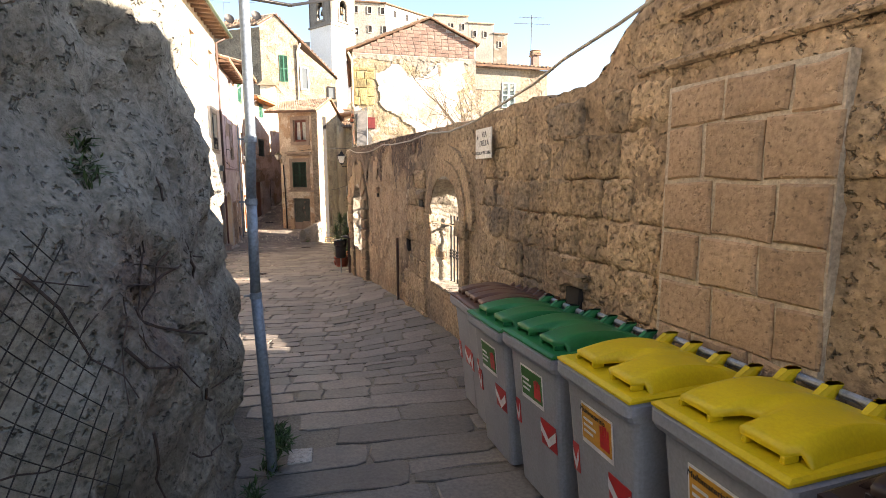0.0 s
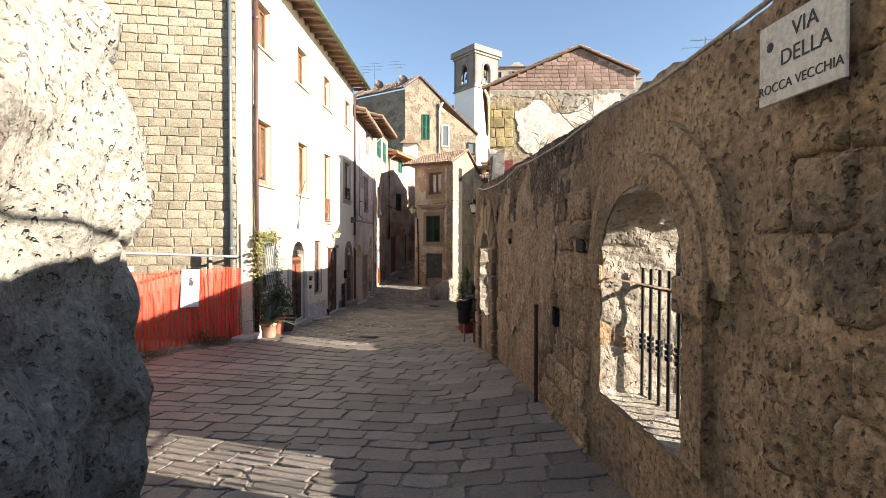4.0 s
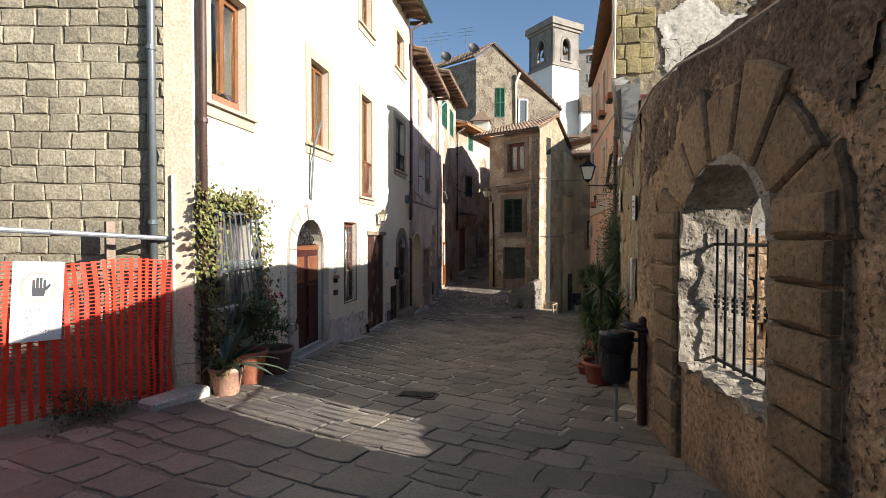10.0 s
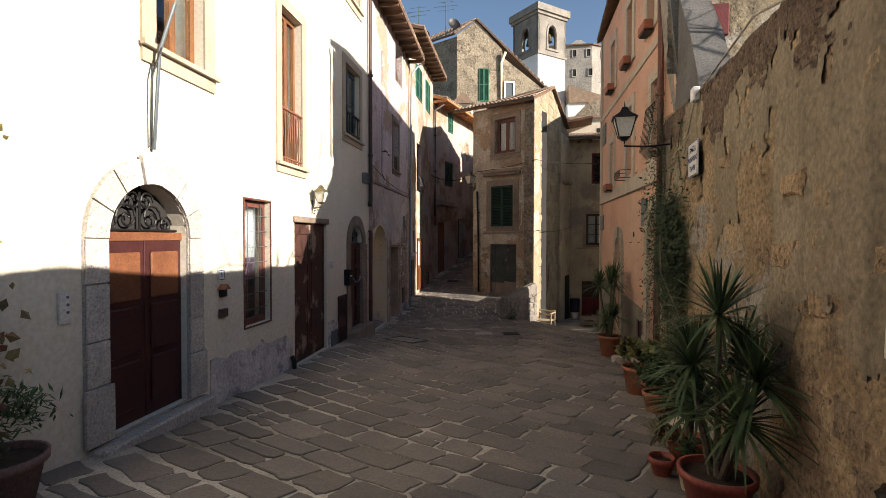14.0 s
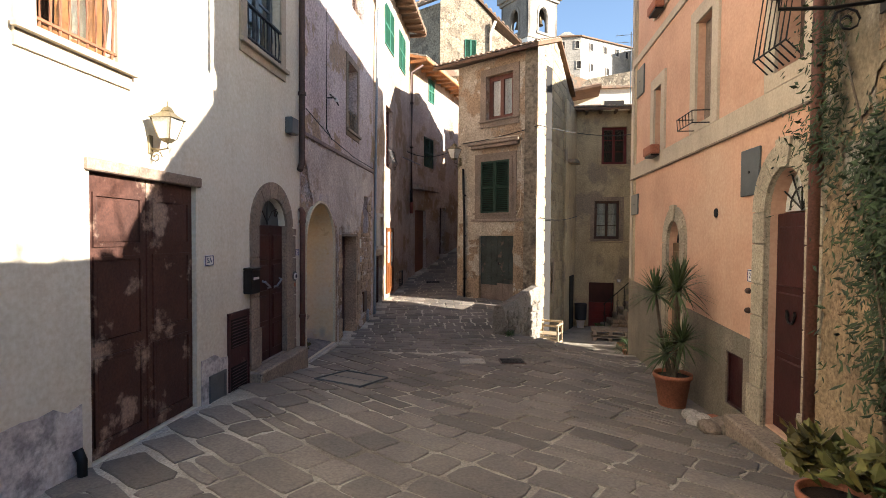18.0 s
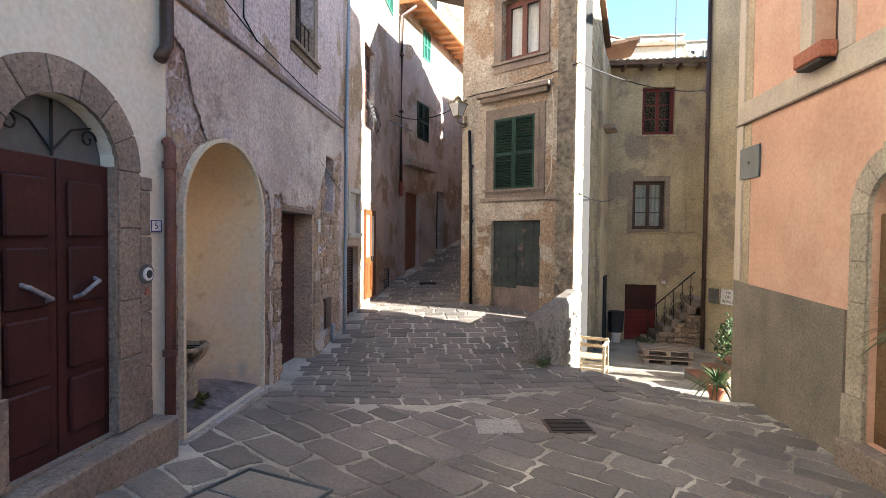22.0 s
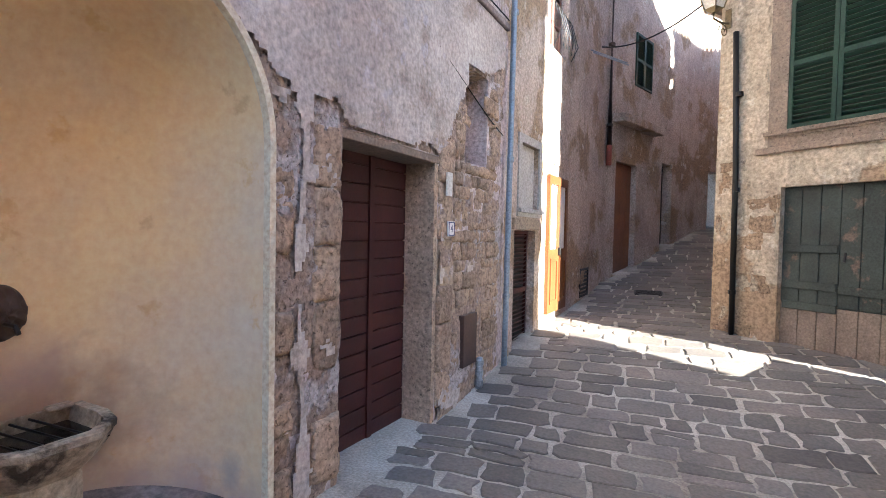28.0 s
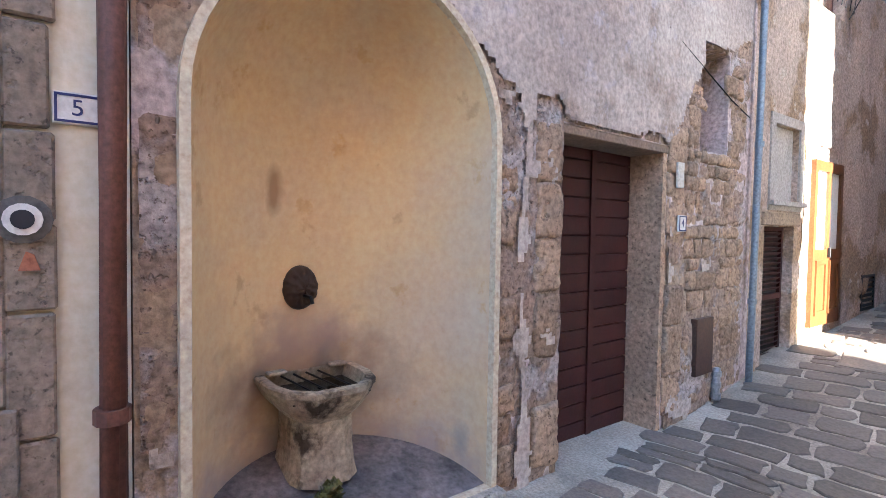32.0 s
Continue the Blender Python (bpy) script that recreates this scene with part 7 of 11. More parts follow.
add_skin(li, skin(0.02, lu(29.42), -2.0, lambda u: 1.955, lilac_holes, 0.026, 0.010, 21.0, base=-0.034, ruin=0.0, mask=lilac_coat, fissure=0.004), PLASTER, "flaking pale lilac plaster")
house_skin = skin(0.02, HL - 0.02, -1.95, lambda u: 5.38, [rect(hu(-2.62) - 0.2, 3.5, hu(-1.85) + 0.2, 5.2), rect(hu(-2.75) - 0.23, 0.8, hu(-1.92) + 0.23, 2.78), H_HOLES[2]], 0.036, 0.014, 31.0, base=-0.008, ruin=0.0, blocks=0.018, course=0.26, length=0.4, fissure=0.010)
add_skin(ho, house_skin, HOUSE, "flaking render over tuff blocks")
add_skin(c1, skin(0.12, 5.12, -1.9, lambda u: 3.6, [rect(h[0][0] - 0.12, h[0][1] - 0.1, h[2][0] + 0.12, h[2][1] + 0.14) for h in C1_HOLES[:4]], 0.05, 0.025, 33.0, base=-0.012, ruin=0.0, blocks=0.02), OLDWALL, "cracked stained plaster")
add_skin(c2, skin(0.05, C2_LEN - 0.05, -1.5, lambda u: 5.6, [rect(h[0][0] - 0.03, h[0][1] - 0.03, h[2][0] + 0.03, h[2][1] + 0.03) for h in C2_HOLES], 0.06, 0.03, 35.0, base=-0.014, ruin=0.0, blocks=0.02), OLDWALL, "cracked stained plaster")
MR = facade((0.235, 14.6), (2.1, 0.0))
def rtop(u):
    return interp(u, [p[0] for p in R_TOP], [p[1] for p in R_TOP]) + 0.03


add_skin(rw, skin(0.0, ru(-3.5), -1.45, rtop, [ARCH1, ARCH2], 0.04, 0.055, 3.0, vert=0.6, blocks=0.03, recess=lambda u, z: 0.0 if u < ru(5.0) else -0.012), TUFF_WALL, "eroded brown tuff face with cracks and hollows")
def plastered(u, z):
    if inside(FRAME2W, u, z) or u < ru(11.15) or u > ru(7.75 + 0.45 * noise.noise((z * 1.6, 5.0, 1.0)) + 0.15 * noise.noise((z * 7.0, 5.0, 1.0)) + 0.25 * max(0.0, 0.9 - z)):
        return False
    foot = -0.12 + 0.55 * noise.fractal((u * 0.9, 3.0, 0.0), 0.9, 2.0, 4)
    return z > foot and noise.fractal((u * 0.8, z * 0.8, 7.7), 0.9, 2.1, 5) < 0.42


FRAME2W = arch(ru(14.1), -1.3, ru(11.2), 0.80, 1.8)
OLDPLASTER = surface("dark_stained_render", (0.43, 0.305, 0.195), (0.245, 0.168, 0.105), 0.95, 1.1, 22.0, 0.8, patch=(0.155, 0.108, 0.072), patch_scale=0.7, patch_at=0.56, edge=0.05, streak=0.6, grain=0.28, depth=0.03, pits=0.3, dots=(0.44, 0.345, 0.245))
add_skin(rw, skin(ru(11.2), ru(6.95), -1.0, lambda u: rtop(u) - 0.02, [], 0.034, 0.050, 3.0, base=-0.043, vert=0.6, ruin=0.0, mask=plastered, fissure=0.014), OLDPLASTER, "dark stained render with broken edges")
def crusted(u, z):
    if inside(FRAME2W, u, z) and z < 1.9:
        return False
    return z > rtop(u) - 0.72 + 0.9 * noise.fractal((u * 1.1, z * 0.7, 12.3), 0.8, 2.1, 5)


CRUST = surface("black_lichen_crust", (0.155, 0.108, 0.076), (0.085, 0.06, 0.045), 0.97, 1.6, 24.0, 1.0, patch=(0.20, 0.145, 0.10), patch_scale=1.6, patch_at=0.58, edge=0.05, pits=0.6, grain=0.5, depth=0.03, dots=(0.07, 0.055, 0.045))
add_skin(rw, skin(ru(14.5), ru(6.9), 0.7, lambda u: rtop(u) + 0.01, [], 0.036, 0.050, 3.0, base=-0.045, vert=0.6, ruin=0.0, mask=crusted, fissure=0.012), CRUST, "dark lichen crust on the wall top")
# sawn blocks that close an old window
PANEL0, PANEL1 = 12.30, 13.16
pn = part("blocked_window", boxed(PANEL0 - 0.012, -0.095, 0.44, PANEL1 - 0.004, -0.02, 1.965), MORTAR, rw, "old window closed with sawn tuff blocks")
rng = random.Random(5)
rows_b = [0.46, 0.73, 0.98, 1.22, 1.49, 1.76, 1.95]
for r in range(len(rows_b) - 1):
    z0, z1 = rows_b[r], rows_b[r + 1]
    first = (0.24, 0.33)[r % 2] + rng.uniform(-0.03, 0.03)
    cuts = [PANEL0] + [c for c in (PANEL0 + first, PANEL0 + first + 0.32, PANEL0 + first + 0.64) if c < PANEL1 - 0.06] + [PANEL1]
    for a, b in zip(cuts, cuts[1:]):
        piece("block", rough_block(rng, a + 0.009, z0 + 0.009, b - 0.009, z1 - 0.009, -0.108 - rng.uniform(0, 0.008), -0.09, 0.011, 0.012, 0.004), TUFF_BLOCK, pn)
part("ledge", boxed(ru(2.7), -0.085, 2.07, ru(0.2), 0.0, 2.12, 0.015), TUFF_WALL, rw, "worn stone ledge over the closed window")
part("ledge", boxed(ru(2.4), -0.095, 2.31, ru(0.2), 0.0, 2.35, 0.015), TUFF_WALL, rw)
# first arch: moulded jambs and rings
a1 = part("arch_frame", slabbed(arch(ru(6.75), 0.12, ru(5.33), 1.05, 1.72, 20), -0.10, -0.02, [arch(ru(6.58), 0.1201, ru(5.50), 1.05, 1.54, 20)]), TUFF, rw, "moulded stone frame of the pointed opening")
part("outer_ring", slabbed(arch(ru(6.9), 0.95, ru(5.17), 1.05, 1.90, 20), -0.075, -0.02, [arch(ru(6.75), 0.9501, ru(5.33), 1.05, 1.72, 20)]), TUFF, a1)
for yy in (6.66, 5.41):
    part("impost", boxed(ru(yy) - 0.13, -0.14, 0.86, ru(yy) + 0.13, -0.101, 1.04, 0.012), TUFF, a1)
# second arch: rusticated blocks
a2 = part("arch_frame", slabbed(arch(ru(13.85), -1.1, ru(11.45), 0.80, 1.74, 20), -0.055, -0.02, [arch(ru(13.31), -0.22, ru(11.99), 0.80, 1.38, 20)]), TUFF_WALL, rw, "rusticated tuff frame of the arched opening")
rng = random.Random(8)
RUST = surface("rusticated_tuff", (0.26, 0.182, 0.11), (0.16, 0.112, 0.07), 0.95, 1.8, 24.0, 1.0, vary=0.16, pits=0.4, patch=(0.15, 0.11, 0.075), patch_scale=1.5, patch_at=0.6)
for s0, s1 in ((ru(13.85), ru(13.33)), (ru(11.97), ru(11.45))):
    z = -1.05
    k = 0
    while z < 0.84:
        h = 0.235
        w = 0.0 if k % 2 else 0.05
        piece("block", rough_block(rng, min(s0, s1) - (w if s0 < ru(13.7) else 0) + 0.01, z + 0.012, max(s0, s1) - 0.01, z + h - 0.012, -0.12 - rng.uniform(0, 0.015), -0.05, 0.008, 0.03, 0.006), RUST, a2)
        z += h
        k += 1
c2u, ra2 = (ru(13.31) + ru(11.99)) / 2, (ru(11.99) - ru(13.31)) / 2
for k in range(7):
    t0, t1 = math.pi * k / 7 + 0.02, math.pi * (k + 1) / 7 - 0.02
    out = 0.50 if k % 2 else 0.62
    pts = [(c2u + ra2 * 1.01 * math.cos(t0 + (t1 - t0) * i / 2), 0.80 + 0.585 * math.sin(t0 + (t1 - t0) * i / 2)) for i in range(3)]
    pts += [(c2u + (ra2 + out) * math.cos(t0 + (t1 - t0) * i / 2), min(2.2, 0.80 + (0.58 + out) * math.sin(t0 + (t1 - t0) * i / 2))) for i in (2, 1, 0)]
    bm = slabbed(pts, -0.085, -0.02)
    bmesh.ops.bevel(bm, geom=[e for e in bm.edges if all(v.co.y < -0.08 for v in e.verts)], offset=0.022, segments=1, affect="EDGES")
    part("voussoir", bm, RUST, a2)
# broken pale jambs and sills in the openings
BROKEN = surface("pale_broken_plaster", (0.37, 0.325, 0.26), (0.24, 0.205, 0.16), 0.95, 2.0, 16.0, 1.0, pits=0.8, depth=0.05)
def broken_lining(loop, seed, out, inn, front):
    """Torn plaster round an opening: a ragged rim on the face, then the uneven reveal going back through the wall."""
    pts = []
    for (a, b), (c, d) in zip(loop, loop[1:] + loop[:1]):
        n = max(1, int(math.dist((a, b), (c, d)) / 0.03))
        pts += [(a + (c - a) * i / n, b + (d - b) * i / n) for i in range(n)]
    cu, cz = sum(p[0] for p in pts) / len(pts), sum(p[1] for p in pts) / len(pts)
    V, F = [], []
    w = 9
    for u, z in pts:
        d = math.hypot(cu - u, cz - z)
        du, dz = (cu - u) / d, (cz - z) / d
        tear = 0.5 + 0.8 * noise.fractal((u * 4.0, z * 4.0, seed), 0.8, 2.2, 5)
        for k in range(w):
            if k < 2:
                o, y = (-out * max(0.1, tear + 0.4 * (1 - k)), front + (0.045 if k == 0 else 0.012))
            else:
                t = (k - 2) / (w - 3)
                o = inn * (tear * (1 - t) + 0.5 * t) + 0.018 * noise.fractal((u * 6.0, t * 3.0 + z * 6.0, seed + 3.0), 0.8, 2.1, 4)
                y = front + (0.44 - front) * t + 0.02 * noise.noise((u * 9, z * 9, k))
            V.append((u + du * o, y, z + dz * o))
    n = len(pts)
    for i in range(n):
        for k in range(w - 1):
            F.append((i * w + k, ((i + 1) % n) * w + k, ((i + 1) % n) * w + k + 1, i * w + k + 1))
    return V, F


for loop, seed, out, inn, nm in ((ARCH2, 2.0, 0.06, 0.055, a2), (ARCH1, 6.0, 0.025, 0.03, a1)):
    piece("broken_lining", broken_lining(loop, seed, out, inn, -0.095), BROKEN, nm)
for ya, yb, z0, z1 in ((13.31, 11.99, -0.28, 0.90), (6.58, 5.5, 0.0, 1.02)):
    gl = thing("iron_grille", "black iron grille with knuckled bars in the wall opening", "grille", MR)
    a, b = ru(ya), ru(yb)
    n = 9
    for zz in (z0 + 0.12, z1 - 0.12):
        part("rail", boxed(a - 0.02, 0.17, zz - 0.012, b + 0.02, 0.19, zz + 0.012), IRON, gl)
    for i in range(n):
        u = a + (b - a) * (i + 0.5) / n
        bm = tubed([(u, 0.18, z0), (u, 0.18, z1)], 0.011, 6)
        for d in (-0.04, 0.0, 0.04):
            tube(bm, [(u, 0.18, (z0 + z1) / 2 + d - 0.013), (u, 0.18, (z0 + z1) / 2 + d + 0.013)], 0.024, 7)
        part("bar", bm, IRON, gl)
# putlog holes, an iron drain stub and a slot
for yy, zz, w, h in ((7.11, 1.18, 0.10, 0.07), (7.87, 0.49, 0.025, 0.12), (3.25, 0.66, 0.10, 0.10), (10.2, 1.2, 0.05, 0.05)):
    ph = thing("wall_socket", "putlog hole with its shade painted as a near-black block", "hole", MR @ pose(ru(yy), 0, zz))
    piece("lip", rough_block(random.Random(int(yy * 100)), -w - 0.05, h * 0.7, w + 0.06, h + 0.09, -0.12, -0.02, 0.02, 0.03, 0.01), TUFF_WALL, ph)
    # Solid near-black block; the hole's inner shade is only its colour.
    piece("hollow", rough_block(random.Random(int(yy * 90)), -w, -h, w, h, -0.082, -0.02, 0.02, 0.012, 0.002), DARK, ph)
sl = thing("drain_groove", "vertical drain channel in the tuff wall", "pipe", MR)
part("pipe", tubed([(ru(8.55), -0.075, -0.6), (ru(8.55), -0.075, 0.5)], 0.024, 8), BROWNPIPE, sl)
# courses of eroded blocks, each with its own hollowed face
def eroded_stone(rng, u0, z0, u1, z1, y0, y1):
    nu, nz = max(4, round((u1 - u0) / 0.022)), max(4, round((z1 - z0) / 0.022))
    lift, tu, tz = rng.uniform(-0.011, 0.010), rng.uniform(-0.03, 0.03), rng.uniform(-0.03, 0.03)
    wear = rng.uniform(0.4, 1.0)
    s = rng.uniform(0, 50)
    V, F = [], []
    for i in range(nu + 1):
        for k in range(nz + 1):
            u, z = u0 + (u1 - u0) * i / nu, z0 + (z1 - z0) * k / nz
            p = Vector((u, z, s))
            rim = min(u - u0, u1 - u, z - z0, z1 - z)
            corner = min(u - u0, u1 - u) + min(z - z0, z1 - z)
            d = lift + tu * (u - u0) + tz * (z - z0) + 0.016 * wear * noise.fractal(p * 6.0, 0.6, 2.1, 5) + 0.007 * noise.noise(p * 22) + 0.006 * noise.noise(p * 45)
            hollow = noise.noise(p * 7.5 + Vector((9, 2, 4)))
            if hollow > 0.28:
                d += 0.07 * wear * (hollow - 0.28)
            pock = noise.noise(p * 19 + Vector((1, 7, 3)))
            if pock > 0.30:
                d += 0.055 * (pock - 0.30)
            d += 0.010 * max(0.0, 1 - rim / 0.018) + 0.014 * max(0.0, 1 - corner / 0.05)
            e = 0.018 if rim < 0.001 else 0.008
            V.append((u + e * noise.noise(p * 11), y0 + d, z + e * noise.noise(p * 11 + Vector((3, 3, 3)))))
    w = nz + 1
    for i in range(nu):
        for k in range(nz):
            F.append((i * w + k, (i + 1) * w + k, (i + 1) * w + k + 1, i * w + k + 1))
    loop = [i * w for i in range(nu + 1)] + [nu * w + k for k in range(1, nz + 1)] + [i * w + nz for i in range(nu - 1, -1, -1)] + [k for k in range(nz - 1, 0, -1)]
    o = len(V)
    V += [(V[i][0], y1, V[i][2]) for i in loop]
    n = len(loop)
    F += [(loop[i], o + i, o + (i + 1) % n, loop[(i + 1) % n]) for i in range(n)]
    return V, F


rng = random.Random(41)
for u0, u1, front in ((ru(4.98), ru(-1.2), -0.062), (ru(8.35), ru(6.98), -0.060)):
    z = -1.0
    while z < 3.1:
        h = rng.uniform(0.23, 0.31)
        u = u0 - rng.uniform(0, 0.15)
        while u < u1:
            l = rng.choice((0.2, 0.27, 0.31, 0.36, 0.46)) * rng.uniform(0.92, 1.08)
            a, b = max(u, u0), min(u + l, u1)
            um, zm = (a + b) / 2, z + h / 2
            u += l
            if b - a < 0.09 or zm > rtop(um) - h * 0.5 or zm < ground_z(14.6 - um * 14.6 / RL) - 0.1:
                continue
            if PANEL0 - 0.06 < um < PANEL1 + 0.06 and 0.36 < zm < 2.0 or a < ru(4.9) and abs(zm - 1.84) < 0.1:
                continue
            if u0 < ru(6) and (plastered(um, zm) or plastered(a, zm) and rng.random() < 0.5):
                continue
            if rng.random() < 0.05:
                continue
            g = rng.choice((0.0, 0.001, 0.003, 0.008))
            st = piece("stone", eroded_stone(rng, a + g, z + g, b - g, z + h - g, front, -0.0), TUFF, rw)
            for f in st.data.polygons:
                f.use_smooth = True
        z += h
# jamb and rubble stones of the lilac house
rng = random.Random(44)
for u0, u1, z0, z1, hs, ls, front in ((1.735, 1.90, -1.75, 0.62, (0.16, 0.34), (0.16, 0.2), -0.028), (2.06, 2.295, -1.72, 0.56, (0.28, 0.48), (0.3, 0.3), -0.036), (3.57, 3.84, -1.72, 0.62, (0.3, 0.5), (0.3, 0.3), -0.034), (3.86, 4.95, -1.7, 1.2, (0.09, 0.2), (0.1, 0.26), -0.024)):
    z = z0
    while z < z1:
        h = rng.uniform(*hs)
        u = u0 - (rng.uniform(0, 0.1) if u1 - u0 > 0.5 else 0)
        while u < u1 - 0.05:
            l = rng.uniform(*ls)
            a, b = max(u, u0), min(u + l, u1)
            u += l
            um, zm = (a + b) / 2, z + h / 2
            if b - a < 0.07 or lilac_coat(um, zm) or inside(L_HOLES[2], um, zm) or (lu(28.28) < um < lu(28.66) and -1.6 < zm < -0.9) or rng.random() < 0.15:
                continue
            st = piece("stone", eroded_stone(rng, a + 0.004, z + 0.004, b - 0.004, z + h - 0.004, front, 0.0), QUOIN, li)
            for f in st.data.polygons:
                f.use_smooth = True
        z += h
# second wall
MR2 = facade((0.84, 21.4), (0.235, 14.6))
add_skin(w2, skin(0.0, W2L, -1.9, lambda u: interp(u, [0, 1.3, W2L - 3.6, W2L - 1.5, W2L], [2.45, 2.4, 2.28, 2.22, 2.32]), [], 0.04, 0.035, 9.0, base=-0.02, ruin=0.03, blocks=0.02, course=0.26, fissure=0.010), surface("stained_tuff_plaster", (0.36, 0.265, 0.16), (0.23, 0.163, 0.099), 0.95, 1.0, 20.0, 1.0, patch=(0.27, 0.245, 0.21), patch_scale=0.55, patch_at=0.56, edge=0.015, streak=0.55, pits=0.25, grain=0.38), "tuff wall with grey plaster remains and streaks")
def w2_top(u):
    return interp(u, [0, 1.3, W2L - 3.6, W2L - 1.5, W2L], [2.45, 2.4, 2.28, 2.22, 2.32])


def w2_plaster(u, z):
    edge = noise.fractal((u * 0.9, z * 0.7, 31.0), 0.8, 2.1, 5)
    low = interp(u, [0, 2.5, W2L - 2.4, W2L], [0.9, 0.1, -0.1, 0.1])
    return z > low + 0.5 * edge and edge > (-0.35 if u > W2L - 2.0 else -0.02)


GREYCOAT = surface("stained_grey_wall_plaster", (0.29, 0.238, 0.165), (0.185, 0.148, 0.10), 0.95, 0.9, 22.0, 0.9, patch=(0.40, 0.355, 0.275), patch_scale=0.9, patch_at=0.63, edge=0.06, streak=0.8, grain=0.26, dots=(0.20, 0.16, 0.115))
add_skin(w2, skin(0.0, W2L, -0.9, lambda u: w2_top(u) - 0.03, [], 0.034, 0.026, 9.0, base=-0.031, ruin=0.0, mask=w2_plaster, fissure=0.003), GREYCOAT, "cracked remains of grey plaster")
add_skin(w2, skin(0.0, W2L, 1.1, lambda u: w2_top(u) + 0.01, [], 0.034, 0.03, 9.0, base=-0.036, ruin=0.0, mask=lambda u, z: z > w2_top(u) - 0.42 + 0.6 * noise.fractal((u * 1.1, z * 0.8, 5.5), 0.8, 2.1, 5), fissure=0.004), CRUST, "dark lichen crust on the wall top")
masonry(w2, 45, 0.3, W2L - 0.1, -1.7, 2.0, (0.18, 0.3, 0.22, 0.45), -0.022, 0.0, TUFF, lambda u, z, r: r.random() < 0.16, jit=0.03, depth=0.02, gap=0.02, cham=0.02)
# signs
rv = wall_plate(MR @ pose(0, -0.125, 0), ru(4.73), 1.84, 0.37, 0.285, [("VIA", 0.03, 0.082, 0.075), ("DELLA", 0.03, 0.0, 0.075), ("ROCCA VECCHIA", 0.0, -0.09, 0.046)], "pale marble street sign reading via della rocca vecchia", mat=MARBLE, ink=INK, border=False, name="street_sign")
part("crest", lathe([(0.018, 0), (0.012, 0.002), (0.0, 0.003)], 12), INK, rv, m=pose(-0.13, -0.018, 0.06, 90))
wall_plate(MR2 @ pose(0, -0.062, 0), 21.4 - 18.9, 1.55, 0.48, 0.40, [("PIAZZA", 0, 0.11, 0.095), ("MANFREDO", 0, 0.0, 0.085), ("VANNI", 0, -0.11, 0.095)], "white enamel street sign reading piazza manfredo vanni", mat=ENAMEL, ink=BLUEINK, name="street_sign")
hs = thing("direction_sign", "white inn sign with dark lettering bars and an arrow", "sign", MR2 @ pose(21.4 - 14.87, -0.062, 1.18, 0, 4, 0))
part("plate", boxed(-0.19, -0.016, -0.14, 0.19, -0.003, 0.14, 0.004), ENAMEL, hs)
for x0, x1, z, h in ((-0.11, 0.10, 0.07, 0.022), (-0.12, 0.12, 0.01, 0.022), (-0.1, 0.1, -0.05, 0.012), (-0.13, -0.02, -0.095, 0.012)):
    part("lettering", boxed(x0, -0.0185, z - h / 2, x1, -0.0155, z + h / 2), INK, hs)
part("arrow", slabbed([(-0.15, -0.095), (-0.12, -0.075), (-0.12, -0.115)], -0.0185, -0.0155), INK, hs)
inf = thing("info_panel", "narrow marble panel with small text lines and a relief", "sign", MR2 @ pose(21.4 - 14.98, -0.062, 0.35, 0, 3, 0))
part("plate", boxed(-0.09, -0.03, -0.24, 0.09, -0.003, 0.24, 0.006), MARBLE, inf)
for k in range(9):
    part("lettering", boxed(-0.06, -0.0325, 0.19 - 0.024 * k, 0.05 + 0.01 * (k % 2), -0.0295, 0.198 - 0.024 * k), GREYMETAL, inf)
part("relief", slabbed([(-0.05, -0.2), (0.05, -0.2), (0.04, -0.12), (0.0, -0.06), (-0.04, -0.12)], -0.0345, -0.0295), STONE_DK, inf)
# cables along the wall top
cb = thing("wall_cable", "pale conduit along the top of the tuff wall", "cable")
pts = [(right_x(y) - 0.13, y, z) for y, z in ((14.5, 2.06), (13.9, 2.26), (13.3, 2.27), (12.6, 2.17), (11.9, 2.12), (10.9, 2.08), (10.2, 2.08), (9.3, 2.13), (8.5, 2.08), (7.4, 2.06), (6.5, 2.09), (5.7, 2.04), (4.9, 2.08), (4.3, 2.16), (3.76, 2.23), (3.36, 2.32), (2.8, 2.39), (2.2, 2.49), (1.4, 2.6))]
part("cable", tubed(pts, 0.011, 7), surface("pale_conduit", (0.42, 0.37, 0.30), (0.34, 0.30, 0.24), 0.6, 4.0, 40.0, 0.1), cb)
cb = thing("wall_cable", "pale conduit sagging along the garden wall", "cable", MR2)
part("cable", tubed([(1.2, -0.08, 1.75), (2.2, -0.08, 1.9), (2.6, -0.08, 2.25), (W2L - 2.2, -0.1, 2.3), (W2L - 1.0, -0.1, 2.0), (W2L, -0.1, 2.06)], 0.010, 6), bpy.data.materials["pale_conduit"], cb)
jb = thing("junction_box", "small white junction box on the garden wall", "electric box", MR2 @ pose(2.55, -0.03, 2.28))
part("box", boxed(-0.07, -0.08, -0.08, 0.07, -0.002, 0.08, 0.01), ENAMEL, jb)
# litter bin on a post
lb = thing("litter_bin", "dark street litter bin hanging from an iron post", "litter bin", pose(0.20, 14.34, ground_z(14.3), 0, 0, 0))
part("post", lathe([(0.045, 0), (0.042, 0.95), (0.05, 0.96), (0.05, 1.0), (0.03, 1.02), (0.05, 1.06), (0.045, 1.11), (0.015, 1.14)], 12), BROWNPIPE, lb, "round iron post with a knob")
